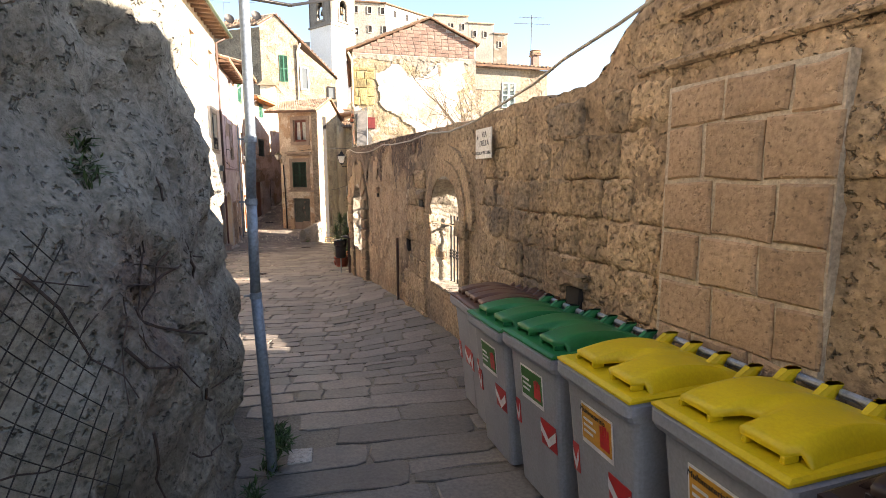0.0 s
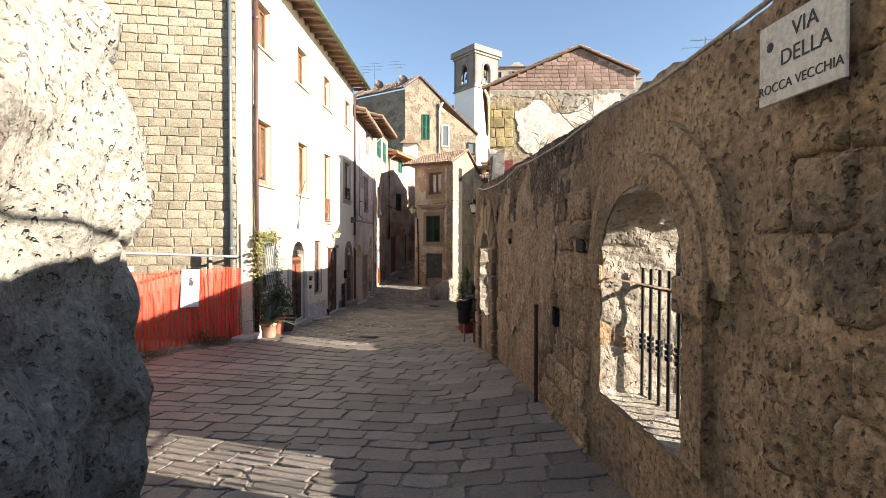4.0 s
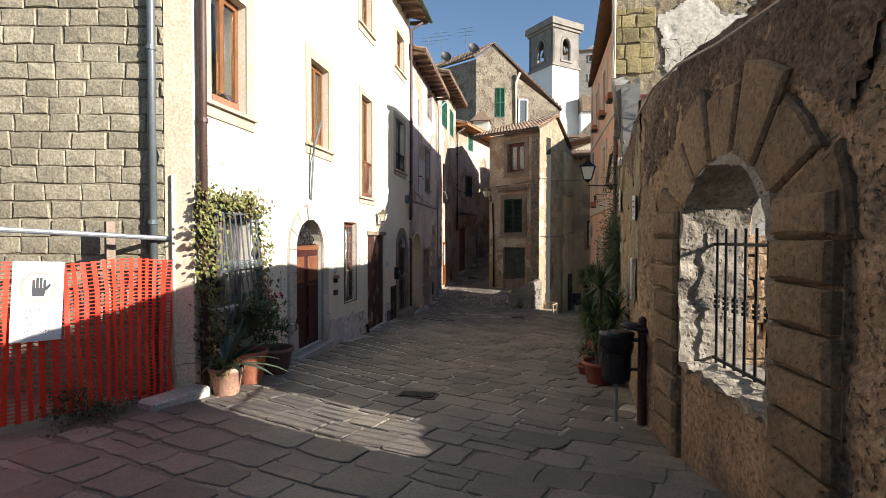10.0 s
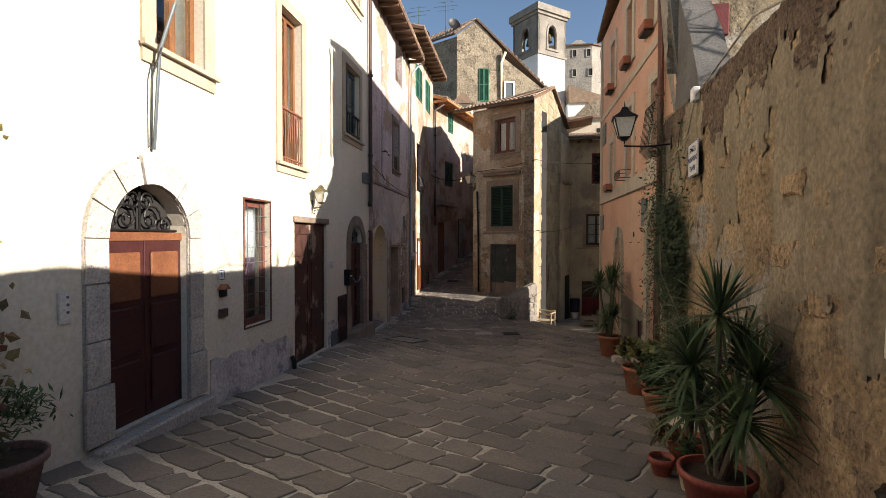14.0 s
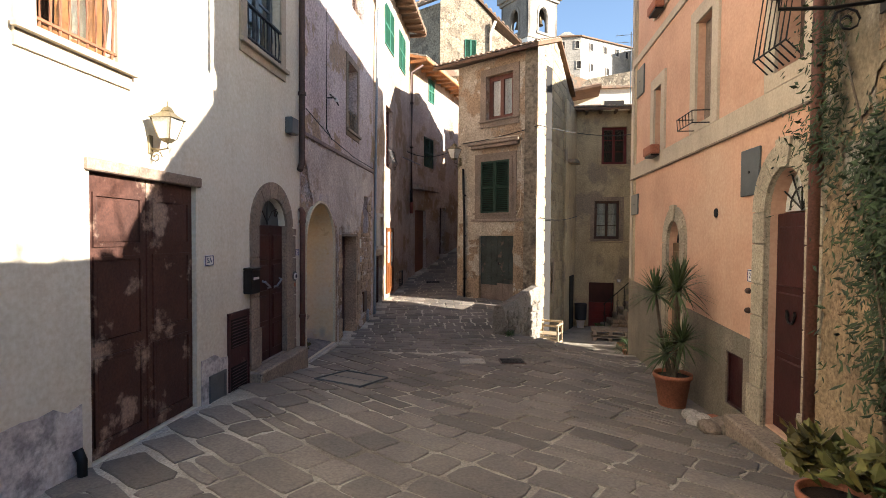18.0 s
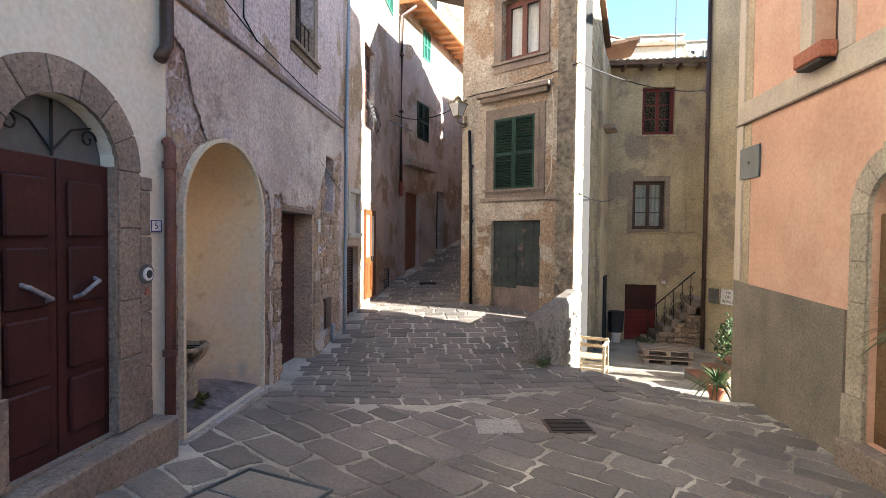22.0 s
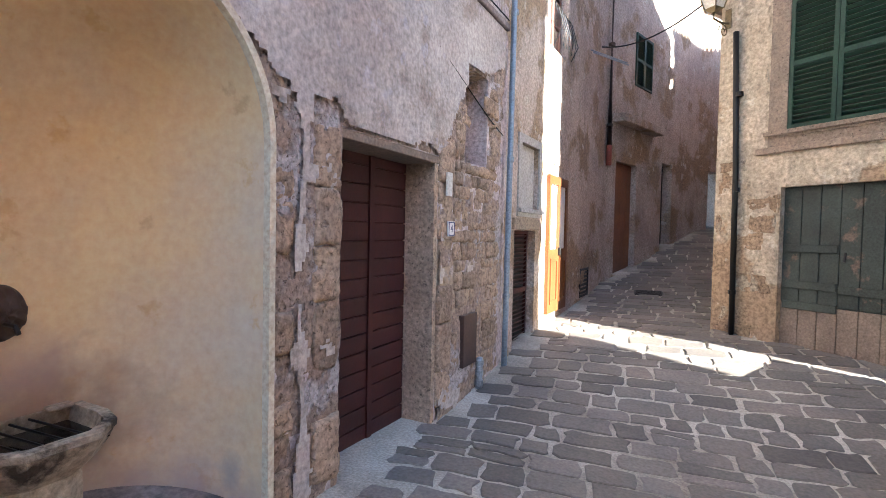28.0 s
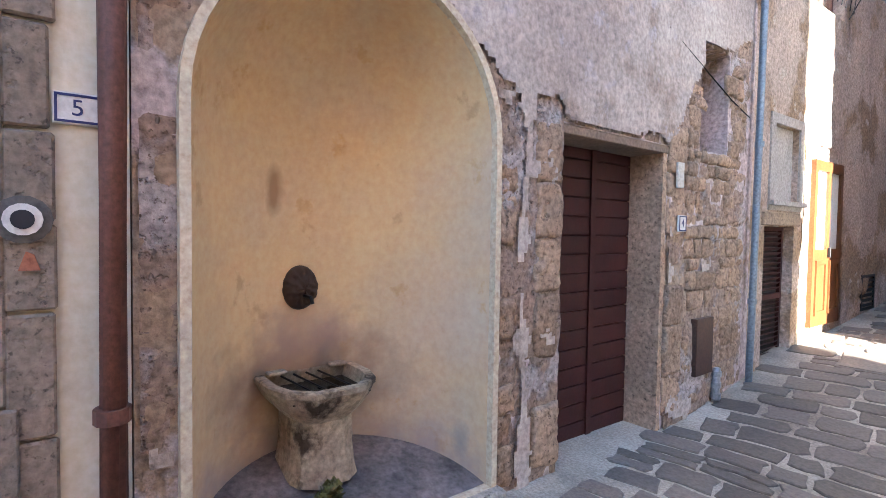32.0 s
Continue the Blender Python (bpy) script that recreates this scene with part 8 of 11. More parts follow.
part("basket", lathe([(0.12, 0.36), (0.145, 0.40), (0.16, 0.84), (0.17, 0.86), (0.155, 0.87)], 20), surface("black_plastic", (0.020, 0.020, 0.022), (0.014, 0.014, 0.016), 0.4, 4.0, 40.0, 0.1), lb, "black basket", m=pose(-0.25, 0.05, 0.07))
bag = lathe([(0.163, 0.68), (0.178, 0.76), (0.172, 0.84), (0.185, 0.885), (0.15, 0.895)], 26)
for v in bag.verts:
    k = 1 + 0.06 * noise.noise(v.co * 22)
    v.co.x *= k
    v.co.y *= k
part("bin_bag", bag, surface("glossy_black_bag", (0.012, 0.012, 0.012), (0.02, 0.02, 0.02), 0.22, 6.0, 30.0, 0.5), lb, "crumpled black bin bag", m=pose(-0.25, 0.05, 0.07), smooth=True)
lid = lathe([(0.0, 0.905), (0.17, 0.90), (0.185, 0.915), (0.16, 0.945), (0.08, 0.965), (0.0, 0.97)], 20)
for v in lid.verts:
    v.co.x *= 1.15
    v.co.y *= 0.8
part("hood", lid, bpy.data.materials["black_plastic"], lb, "domed hood", m=pose(-0.16, 0.05, 0.10, 0, 9, 0), smooth=True)
part("arm", boxed(-0.12, 0.03, 0.86, 0.0, 0.07, 0.90, 0.005), BROWNPIPE, lb)
part("arm", boxed(-0.14, 0.03, 0.55, 0.0, 0.07, 0.58, 0.005), BROWNPIPE, lb)
part("stem", tubed([(-0.25, 0.05, 0.0), (-0.25, 0.05, 0.43)], 0.02), ZINC, lb)
# courtyard behind the arches
cw = thing("courtyard_wall", "low plastered wall across the courtyard", "wall", facade((8.5, 24.0), (9.5, 2.0)), kind="structure")
part("wall", boxed(0, 0, -2, 22, 0.4, 2.1), TUFF_WALL, cw)
rb = thing("ruined_wall", "broken sunlit stub of a courtyard wall", "wall", pose(1.6, 15.4, -1.3), kind="structure")
masonry(rb, 47, -0.9, 0.5, 0.0, 2.7, (0.18, 0.3, 0.2, 0.4), -0.04, 0.3, TUFF, lambda u, z, r: z < 2.9 - abs(u + 0.5) * 1.1, jit=0.03, depth=0.04)
# Wheeled bins along the wall
BINGREY = surface("grey_bin_plastic", (0.27, 0.284, 0.317), (0.223, 0.232, 0.257), 0.45, 3.0, 60.0, 0.06, grain=0.1, streak=0.15)
LIDS = {"yellow": surface("yellow_lid_plastic", (0.62, 0.45, 0.015), (0.54, 0.38, 0.012), 0.38, 3.0, 60.0, 0.05, grain=0.08),
        "green": surface("green_lid_plastic", (0.010, 0.155, 0.048), (0.008, 0.125, 0.038), 0.42, 3.0, 60.0, 0.05, grain=0.08),
        "brown": surface("brown_lid_plastic", (0.13, 0.066, 0.045), (0.105, 0.054, 0.037), 0.42, 3.0, 60.0, 0.05, grain=0.1),
        "dark": surface("dark_brown_lid_plastic", (0.026, 0.015, 0.014), (0.02, 0.012, 0.011), 0.42, 3.0, 60.0, 0.05, grain=0.1)}
STICK_RED = plain("red_reflective_sticker", (0.48, 0.02, 0.02), 0.35)
STICK_WHITE = plain("white_reflective_sticker", (0.68, 0.68, 0.70), 0.35)
STICK_AMBER = plain("amber_label", (0.56, 0.27, 0.03), 0.45)
STICK_GREEN = plain("green_label", (0.035, 0.15, 0.03), 0.45)


def quad_prism(levels):
    """A body through level rings (x0, x1, y0, y1, z)."""
    bm = bmesh.new()
    rings = [[bm.verts.new(p) for p in ((x0, y0, z), (x1, y0, z), (x1, y1, z), (x0, y1, z))] for x0, x1, y0, y1, z in levels]
    for a, b in zip(rings, rings[1:]):
        for i in range(4):
            bm.faces.new((a[i], a[(i + 1) % 4], b[(i + 1) % 4], b[i]))
    bm.faces.new(rings[0][::-1])
    bm.faces.new(rings[-1])
    bmesh.ops.bevel(bm, geom=[e for e in bm.edges if abs(e.verts[0].co.z - e.verts[1].co.z) > 0.02], offset=0.035, segments=3, affect="EDGES", profile=0.5)
    return bm


def wheelie_bin(colour, w, m, sticker, label):
    """Front towards -Y; hinge and wheels at +Y."""
    bn = thing("wheelie_bin", label, "bin", m, group="bins along the wall")
    h, d = 0.96, 0.58
    hw = w / 2
    part("body", quad_prism([(-hw * 0.80, hw * 0.80, -d / 2 + 0.10, d / 2 - 0.10, 0.03), (-hw * 0.96, hw * 0.96, -d / 2 + 0.015, d / 2 - 0.06, 0.86), (-hw * 0.96, hw * 0.96, -d / 2 + 0.015, d / 2 - 0.06, 0.90)]), BINGREY, bn)
    part("rim", quad_prism([(-hw, hw, -d / 2 - 0.02, d / 2 - 0.03, 0.875), (-hw * 1.02, hw * 1.02, -d / 2 - 0.035, d / 2 - 0.03, 0.90), (-hw * 1.02, hw * 1.02, -d / 2 - 0.035, d / 2 - 0.03, 0.945), (-hw * 0.94, hw * 0.94, -d / 2 + 0.0, d / 2 - 0.05, 0.955)]), BINGREY, bn)
    lm = LIDS[colour]
    part("lid_plate", quad_prism([(-hw * 0.99, hw * 0.99, -d / 2 - 0.03, d / 2 - 0.02, 0.956), (-hw * 0.99, hw * 0.99, -d / 2 - 0.03, d / 2 - 0.02, 0.966), (-hw * 0.95, hw * 0.95, -d / 2 - 0.005, d / 2 - 0.03, 0.974)]), lm, bn, "flat lid edge")
    bm = bmesh.new()
    nx, ny = 28, 18
    g = []
    for j in range(ny + 1):
        row = []
        t = j / ny
        for i in range(nx + 1):
            s = -1 + 2 * i / nx
            yf = -d / 2 + 0.085
            if abs(s) < 0.20:
                yf += 0.075 * math.sqrt(1 - (s / 0.20) ** 2)
            elif abs(s) < 0.82:
                yf -= 0.055
            y = yf + (d / 2 - 0.01 - yf) * t
            edge = min(1.0, (1 - abs(s)) * 7)
            z = 0.974 + 0.030 * min(1.0, edge + 0.1) + 0.045 * edge * math.sin(math.pi * min(1.0, 0.08 + t * 1.02)) ** 0.8
            z -= 0.012 * max(0.0, t - 0.8) * 5
            row.append(bm.verts.new((s * hw * (0.90 - 0.06 * math.sin(math.pi * t)), y, z)))
        g.append(row)
    for a, b in zip(g, g[1:]):
        for i in range(nx):
            bm.faces.new((a[i], a[i + 1], b[i + 1], b[i]))
    skirt = [bm.verts.new((v.co.x, v.co.y + 0.004, v.co.z - 0.022)) for v in g[0]]
    for i in range(nx):
        bm.faces.new((skirt[i], skirt[i + 1], g[0][i + 1], g[0][i]))
    for col in (0, -1):
        low = [bm.verts.new((r[col].co.x * 1.01, r[col].co.y, 0.970)) for r in g]
        for k in range(ny):
            bm.faces.new((low[k], low[k + 1], g[k + 1][col], g[k][col]))
    lid = part("lid", bm, lm, bn, "moulded %s lid" % ("dark brown" if colour == "dark" else colour), smooth=True)
    for s in (-0.28, -0.80, 0.28, 0.80):
        part("lid_grip", boxed(s * hw * 0.9 - 0.008, -d / 2 + 0.032, 0.974, s * hw * 0.9 + 0.008, -d / 2 + 0.09, 0.998, 0.003), lm, lid)
    for s in (-0.95, -0.32, 0.32, 0.95):
        part("hinge_lug", quad_prism([(s * hw * 0.94 - 0.028, s * hw * 0.94 + 0.028, d / 2 - 0.09, d / 2 + 0.04, 0.972), (s * hw * 0.94 - 0.022, s * hw * 0.94 + 0.022, d / 2 + 0.0, d / 2 + 0.075, 1.03)]), lm, lid)
    part("handle_bar", tubed([(-hw * 0.94, d / 2 + 0.05, 1.0), (hw * 0.94, d / 2 + 0.05, 1.0)], 0.017, 10), ZINC, bn, "grey handle bar")
    for s in (-1, -0.33, 0.33, 1):
        part("handle_rib", boxed(s * hw * 0.9 - 0.012, d / 2 - 0.07, 0.90, s * hw * 0.9 + 0.012, d / 2 + 0.06, 0.99, 0.005), BINGREY, bn)
    for s in (-1, 1):
        wl = part("wheel", tubed([(s * hw * 0.78 - 0.025, d / 2 - 0.06, 0.10), (s * hw * 0.78 + 0.025, d / 2 - 0.06, 0.10)], 0.10, 18), INK, bn, "black rubber wheel")
        part("hub", tubed([(s * hw * 0.78 - 0.03, d / 2 - 0.06, 0.10), (s * hw * 0.78 + 0.03, d / 2 - 0.06, 0.10)], 0.05, 12), BINGREY, wl)

    def front_y(z):
        return -d / 2 + interp(z, [0.03, 0.86], [0.10, 0.015])

    def sticker_quad(x0, x1, z0, z1, mat, lift, name, parent, lab=""):
        b = bmesh.new()
        lo = [b.verts.new((x, front_y(z) - lift, z)) for x, z in ((x0, z0), (x1, z0), (x1, z1), (x0, z1))]
        hi = [b.verts.new((v.co.x, v.co.y + 0.003, v.co.z)) for v in lo]
        b.faces.new(lo)
        for i in range(4):
            b.faces.new((lo[i], lo[(i + 1) % 4], hi[(i + 1) % 4], hi[i]))
        return part(name, b, mat, parent, lab)

    def sticker_poly(pts, mat, lift, name, parent):
        b = bmesh.new()
        b.faces.new([b.verts.new((x, front_y(z) - lift, z)) for x, z in pts])
        return part(name, b, mat, parent)

    for x0, x1 in ((-hw * 0.80, -hw * 0.80 + 0.05), (hw * 0.80 - 0.15, hw * 0.80)):
        cs = sticker_quad(x0, x1, 0.40, 0.55, STICK_RED, 0.005, "chevron", bn, "red and white chevron sticker")
        xm = (x0 + x1) / 2
        sticker_poly([(x0, 0.53), (xm, 0.455), (xm, 0.405), (x0, 0.475)], STICK_WHITE, 0.008, "stripe", cs)
        sticker_poly([(xm, 0.405), (xm, 0.455), (x1, 0.53), (x1, 0.475)], STICK_WHITE, 0.008, "stripe", cs)
    if sticker:
        sm = STICK_AMBER if colour == "yellow" else STICK_GREEN
        lb = sticker_quad(-hw * 0.46, hw * 0.40, 0.60, 0.80, STICK_WHITE, 0.005, "label", bn, "waste sorting label with a red hand")
        sticker_quad(-hw * 0.43, hw * 0.37, 0.625, 0.79, sm, 0.007, "label_field", lb)
        x0 = hw * 0.08
        sticker_quad(x0, x0 + 0.065, 0.645, 0.71, STICK_RED, 0.009, "hand_mark", lb)
        for k in range(4):
            sticker_quad(x0 + 0.017 * k, x0 + 0.012 + 0.017 * k, 0.71, 0.745 + 0.01 * (k in (1, 2)), STICK_RED, 0.009, "hand_mark", lb)
        if colour == "yellow":
            tx = text_mesh("Multimateriale", 0.032, INK, lb, -0.03, front_y(0.765) - 0.010, 0.768)
        for k in range(3):
            sticker_quad(-hw * 0.38, -hw * 0.38 + 0.07 + 0.02 * (k % 2), 0.66 + 0.03 * k, 0.672 + 0.03 * k, STICK_WHITE, 0.009, "lettering", lb)
    return bn


for colour, y, w, lab in (("dark", 0.72, 0.54, "dark brown lid"), ("yellow", 1.32, 0.54, "yellow lid"), ("yellow", 1.93, 0.54, "yellow lid"), ("green", 2.55, 0.54, "green lid"), ("green", 3.12, 0.54, "green lid"), ("brown", 3.59, 0.38, "brown lid"), ("brown", 3.98, 0.38, "brown lid")):
    x = right_x(y) - (0.38 if colour == "brown" else 0.50) + 0.03 * math.sin(y * 5)
    wheelie_bin(colour, w, pose(x, y, ground_z(y) - 0.0, 0, 0, -90 + 7 + 2 * math.sin(y * 3)), colour != "dark" and colour != "brown", "grey wheeled waste bin with a %s" % lab)

# Pipe at the rock corner
pp = thing("standpipe", "leaning blue-grey metal pipe beside the rock", "pipe")
part("pipe", tubed([(-0.49, 3.2, -0.45), (-0.515, 3.2, 0.34), (-0.536, 3.2, 0.81)], 0.033, 14), BLUEPIPE, pp, smooth=True)
part("middle_pipe", tubed([(-0.536, 3.2, 0.81), (-0.531, 3.2, 1.37)], 0.031, 14), BLUEPIPE, pp, smooth=True)
part("upper_pipe", tubed([(-0.531, 3.2, 1.37), (-0.514, 3.2, 1.81), (-0.50, 3.2, 5.0)], 0.029, 14), BLUEPIPE, pp, smooth=True)
for z, x in ((0.79, -0.536), (1.37, -0.531), (1.74, -0.517)):
    part("collar", tubed([(x, 3.2, z - 0.018), (x, 3.2, z + 0.018)], 0.037, 14), BLUEPIPE, pp)
    part("clip", boxed(x - 0.07, 3.19, z - 0.006, x - 0.034, 3.21, z + 0.006), BLUEPIPE, pp)
BARK_DRY = surface("dead_stem_bark", (0.085, 0.06, 0.05), (0.05, 0.036, 0.032), 0.95, 6.0, 40.0, 0.5)
# Chain-link mesh hanging on the rock
def rock_x(y):
    return interp(y, [-6, -2.5, -0.8, 0.8, 2.2, 3.1], [-2.6, -1.6, -1.15, -0.95, -0.72, -0.66])


cl = thing("wire_mesh", "torn rusty chain-link mesh hanging on the rock", "wire mesh")
WIRE = plain("rusty_wire", (0.040, 0.034, 0.030), 0.7, 0.3)
bm = bmesh.new()
pitch = 0.042


def mesh_point(a, b):
    y, z = a * pitch, b * pitch
    return Vector((rock_x(y) + 0.20 + 0.03 * noise.noise((y * 2, z * 2, 0)) - 0.06 * max(0, z - 0.5), y + 0.02 * noise.noise((y * 3, z * 3, 5)), z))


for a in range(-16, 36):
    for b in range(-8, 34):
        y, z = a * pitch, b * pitch
        if (a + b) % 2 or y > 1.72 - 0.24 * z + 0.14 * noise.noise((z * 3, 0, 7)) or z > 1.35 + 0.12 * noise.noise((y * 3, 1, 3)):
            continue
        p = mesh_point(a, b)
        for da, db in ((1, 1), (-1, 1)):
            tube(bm, [p, mesh_point(a + da, b + db)], 0.0019, 3)
tagged(part("netting", bm, WIRE, cl, "rusty wire diamonds"), kind="stuff")

# Fence, orange net and garden at the bare flank
FA, FB = Vector((-6.27, 11.26, 0)), Vector((-5.08, 13.95, 0))
fdir = (FB - FA).normalized()
flen = (FB - FA).length
MF = facade((FA.x, FA.y), (FB.x, FB.y))
fe = thing("site_fence", "galvanised pipe fence holding an orange safety net", "fence", MF)
gz0, gz1 = ground_z(11.3), ground_z(13.9)
part("post", tubed([(0, 0, gz0), (0.02, 0, 0.99)], 0.035, 10), GREYMETAL, fe)
part("post", tubed([(flen, 0, gz1 - 0.05), (flen, 0, 0.82)], 0.045, 10), GREYMETAL, fe)
part("post", boxed(flen - 0.65, 0.3, gz1, flen - 0.56, 0.36, 1.0), PALEWOOD, fe)
part("rail", tubed([(-0.05, -0.03, 0.97), (flen + 0.03, -0.03, 0.80)], 0.028, 10), ZINC, fe)
NET = surface("orange_plastic_net", (0.80, 0.052, 0.022), (0.66, 0.04, 0.018), 0.5, 2.0, 40.0, 0.05)


def net_point(u, z):
    top, bot = 0.58 + 0.02 * math.sin(u * 6), interp(u, [0, flen], [gz0 + 0.06, gz1 + 0.10])
    zz = bot + (top - bot) * z
    return Vector((u + 0.02 * noise.noise((u * 3, zz * 2, 0)) + 0.05 * (1 - z) * math.sin(u * 4), -0.05 + 0.06 * noise.noise((u * 2.2, zz * 1.4, 3)) + 0.025 * math.sin(u * 17 + zz), zz))


sn = thing("safety_net", "bright orange plastic safety net sagging on the fence", "net", MF)


def ribbon(pts_lo, pts_hi):
    bm = bmesh.new()
    lo, hi = [bm.verts.new(p) for p in pts_lo], [bm.verts.new(p) for p in pts_hi]
    for k in range(len(lo) - 1):
        bm.faces.new((lo[k], lo[k + 1], hi[k + 1], hi[k]))
    return bm


bands = int(flen / 0.088)
for i in range(bands + 1):
    u = min(flen - 0.045, 0.088 * i)
    part("band", ribbon([net_point(u, j / 10) for j in range(11)], [net_point(u + 0.042, j / 10) for j in range(11)]), NET, sn)
for j in range(40):
    z = (j + 0.5) / 40
    cols = [flen * i / 50 for i in range(51)]
    part("strand", ribbon([net_point(u, z + 0.003 * noise.noise((u * 9, j, 0))) for u in cols], [net_point(u, z + 0.0075 + 0.003 * noise.noise((u * 9, j, 0))) for u in cols]), NET, sn)
vs = thing("warning_sign", "white no-entry sign with a hand in a red ring", "sign", MF @ pose(1.55, -0.12, 0.21, 0, 3, 0))
part("plate", boxed(-0.20, -0.008, -0.38, 0.20, 0.0, 0.38, 0.003), ENAMEL, vs)
part("ring", slabbed([(0.15 * math.cos(i * math.pi / 12), 0.14 + 0.15 * math.sin(i * math.pi / 12)) for i in range(24)], -0.011, -0.0075, [[(0.12 * math.cos(i * math.pi / 12), 0.14 + 0.12 * math.sin(i * math.pi / 12)) for i in range(24)]]), plain("faded_red_print", (0.55, 0.28, 0.25), 0.6), vs)
part("slash", boxed(-0.115, -0.0108, -0.012, 0.115, -0.0078, 0.012), bpy.data.materials["faded_red_print"], vs, m=pose(0, 0, 0.14, 0, 45, 0))
hb = bmesh.new()
slab(hb, [(-0.045, 0.05), (0.045, 0.05), (0.06, 0.13), (-0.05, 0.13)], -0.0125, -0.0085)
for k in range(4):
    slab(hb, rect(-0.048 + 0.028 * k, 0.13, -0.027 + 0.028 * k, 0.205 + 0.02 * (k in (1, 2))), -0.0125, -0.0085)
slab(hb, [(0.06, 0.10), (0.10, 0.155), (0.085, 0.17), (0.05, 0.13)], -0.0125, -0.0085)
part("palm_symbol", hb, INK, vs)
for k, (txt, s) in enumerate((("VIETATO", 0.05), ("L'INGRESSO", 0.05), ("AI NON ADDETTI", 0.044), ("AI LAVORI", 0.044))):
    text_mesh(txt, s, GREYMETAL, vs, 0, -0.010, -0.09 - 0.065 * k)
tg = thing("paper_tag", "blank white tag on the fence rail", "tag", MF @ pose(0.35, -0.06, 0.66))
part("tag", boxed(-0.12, -0.004, -0.05, 0.12, 0.0, 0.05), ENAMEL, tg)
kb = thing("kerb_stone", "grey kerb stone at the fence foot", "stone", pose(-4.80, 13.55, ground_z(13.5, -4.8), 0, 0, -15))
part("stone", boxed(-0.14, -0.35, -0.05, 0.14, 0.35, 0.09, 0.03), STONE, kb)
# tarpaulins
TARP = surface("white_tarp_cloth", (0.66, 0.65, 0.64), (0.50, 0.49, 0.48), 0.8, 2.0, 30.0, 0.2, streak=0.2)
tp = thing("tarpaulin", "torn white tarpaulin hanging from the fence post", "tarpaulin")
bm = bmesh.new()
g = []
for j in range(24):
    t = j / 23
    row = []
    for i in range(10):
        s = i / 9
        w = 0.34 * (1 - 0.6 * t) if t < 0.75 else 0.19 + 0.9 * (t - 0.75)
        z = 0.55 - 0.10 * s - (0.55 - gz0 - 0.03) * min(1, t * 1.08)
        base = Vector((-6.34, 11.10, 0)) + fdir * (-(w) * (1 - s) + 0.10 * t) + Vector((0.35 * max(0, t - 0.7), -0.5 * max(0, t - 0.75), 0))
        row.append(bm.verts.new(base + Vector((0.06 * math.sin(s * 9 + t * 4) + 0.05 * noise.noise((s * 4, t * 5, 2)), 0.04 * math.sin(s * 7), z + (0.10 * abs(math.sin(s * 6)) if t > 0.85 else 0)))))
    g.append(row)
for a, b in zip(g, g[1:]):
    for i in range(9):
        bm.faces.new((a[i], a[i + 1], b[i + 1], b[i]))
part("cloth", bm, TARP, tp, smooth=True)
tp2 = thing("shade_net", "grey-green shade net stretched across the garden", "net")
SHADENET = surface("grey_shade_net", (0.20, 0.225, 0.20), (0.11, 0.13, 0.115), 0.85, 3.0, 70.0, 0.4, patch=(0.34, 0.35, 0.33), patch_scale=2.0, patch_at=0.58)


def net_spot(a, t):
    return (-6.5 - 1.6 * a + 0.08 * noise.noise((a * 6, t * 5, 1)), 10.9 - 2.1 * a + 0.12 * noise.noise((a * 6, t * 5, 8)), gz0 + 0.1 + (1.05 - 0.5 * a + 0.10 * math.sin(a * 12)) * t)


for k in range(3):
    bm = bmesh.new()
    for i in range(34):
        for a0, b0, a1, b1 in ((i / 34, 0.0, i / 34 + 0.45, 1.0), (i / 34, 1.0, i / 34 + 0.45, 0.0)):
            pts = [(a0 + (a1 - a0) * q / 12, b0 + (b1 - b0) * q / 12) for q in range(13)]
            pts = [p for p in pts if k / 3 <= p[0] <= (k + 1) / 3 + 0.02]
            if len(pts) > 1:
                tube(bm, [net_spot(*p) for p in pts], 0.006, 3)
    tagged(part("net_panel", bm, SHADENET, tp2, "sagging panel of open mesh"), kind="stuff")
    bm = bmesh.new()
    g = [[bm.verts.new(net_spot(k / 3 + i / 24, 0.55 * (0.6 + 0.4 * math.sin(i * 1.3 + k * 2)) * q / 6)) for q in range(7)] for i in range(9)]
    for a, b in zip(g, g[1:]):
        for q in range(6):
            bm.faces.new((a[q], a[q + 1], b[q + 1], b[q]))
    part("fallen_fold", bm, SHADENET, tp2, "slumped fold of netting", smooth=True)
part("top_wire", tubed([net_spot(i / 16, 1.0) for i in range(17)], 0.008, 5), GREYMETAL, tp2)
for yy in (10.2, 9.3):
    gp = thing("garden_post", "thin blue-grey garden post", "post", pose(-6.55 - (10.9 - yy) * 0.75, yy, ground_z(yy)))
    part("post", tubed([(0, 0, 0), (-0.05, 0.03, 1.7)], 0.022, 8), BLUEPIPE, gp)
bx = thing("roadside_post", "dark rusty metal post at the roadside", "post", pose(-4.86, 8.45, ground_z(8.45), 0, 0, 15))
part("body", boxed(-0.05, -0.05, 0, 0.05, 0.05, 0.78, 0.01), BROWNPIPE, bx)
part("cap", boxed(-0.06, -0.06, 0.78, 0.06, 0.06, 0.80, 0.006), BROWNPIPE, bx)
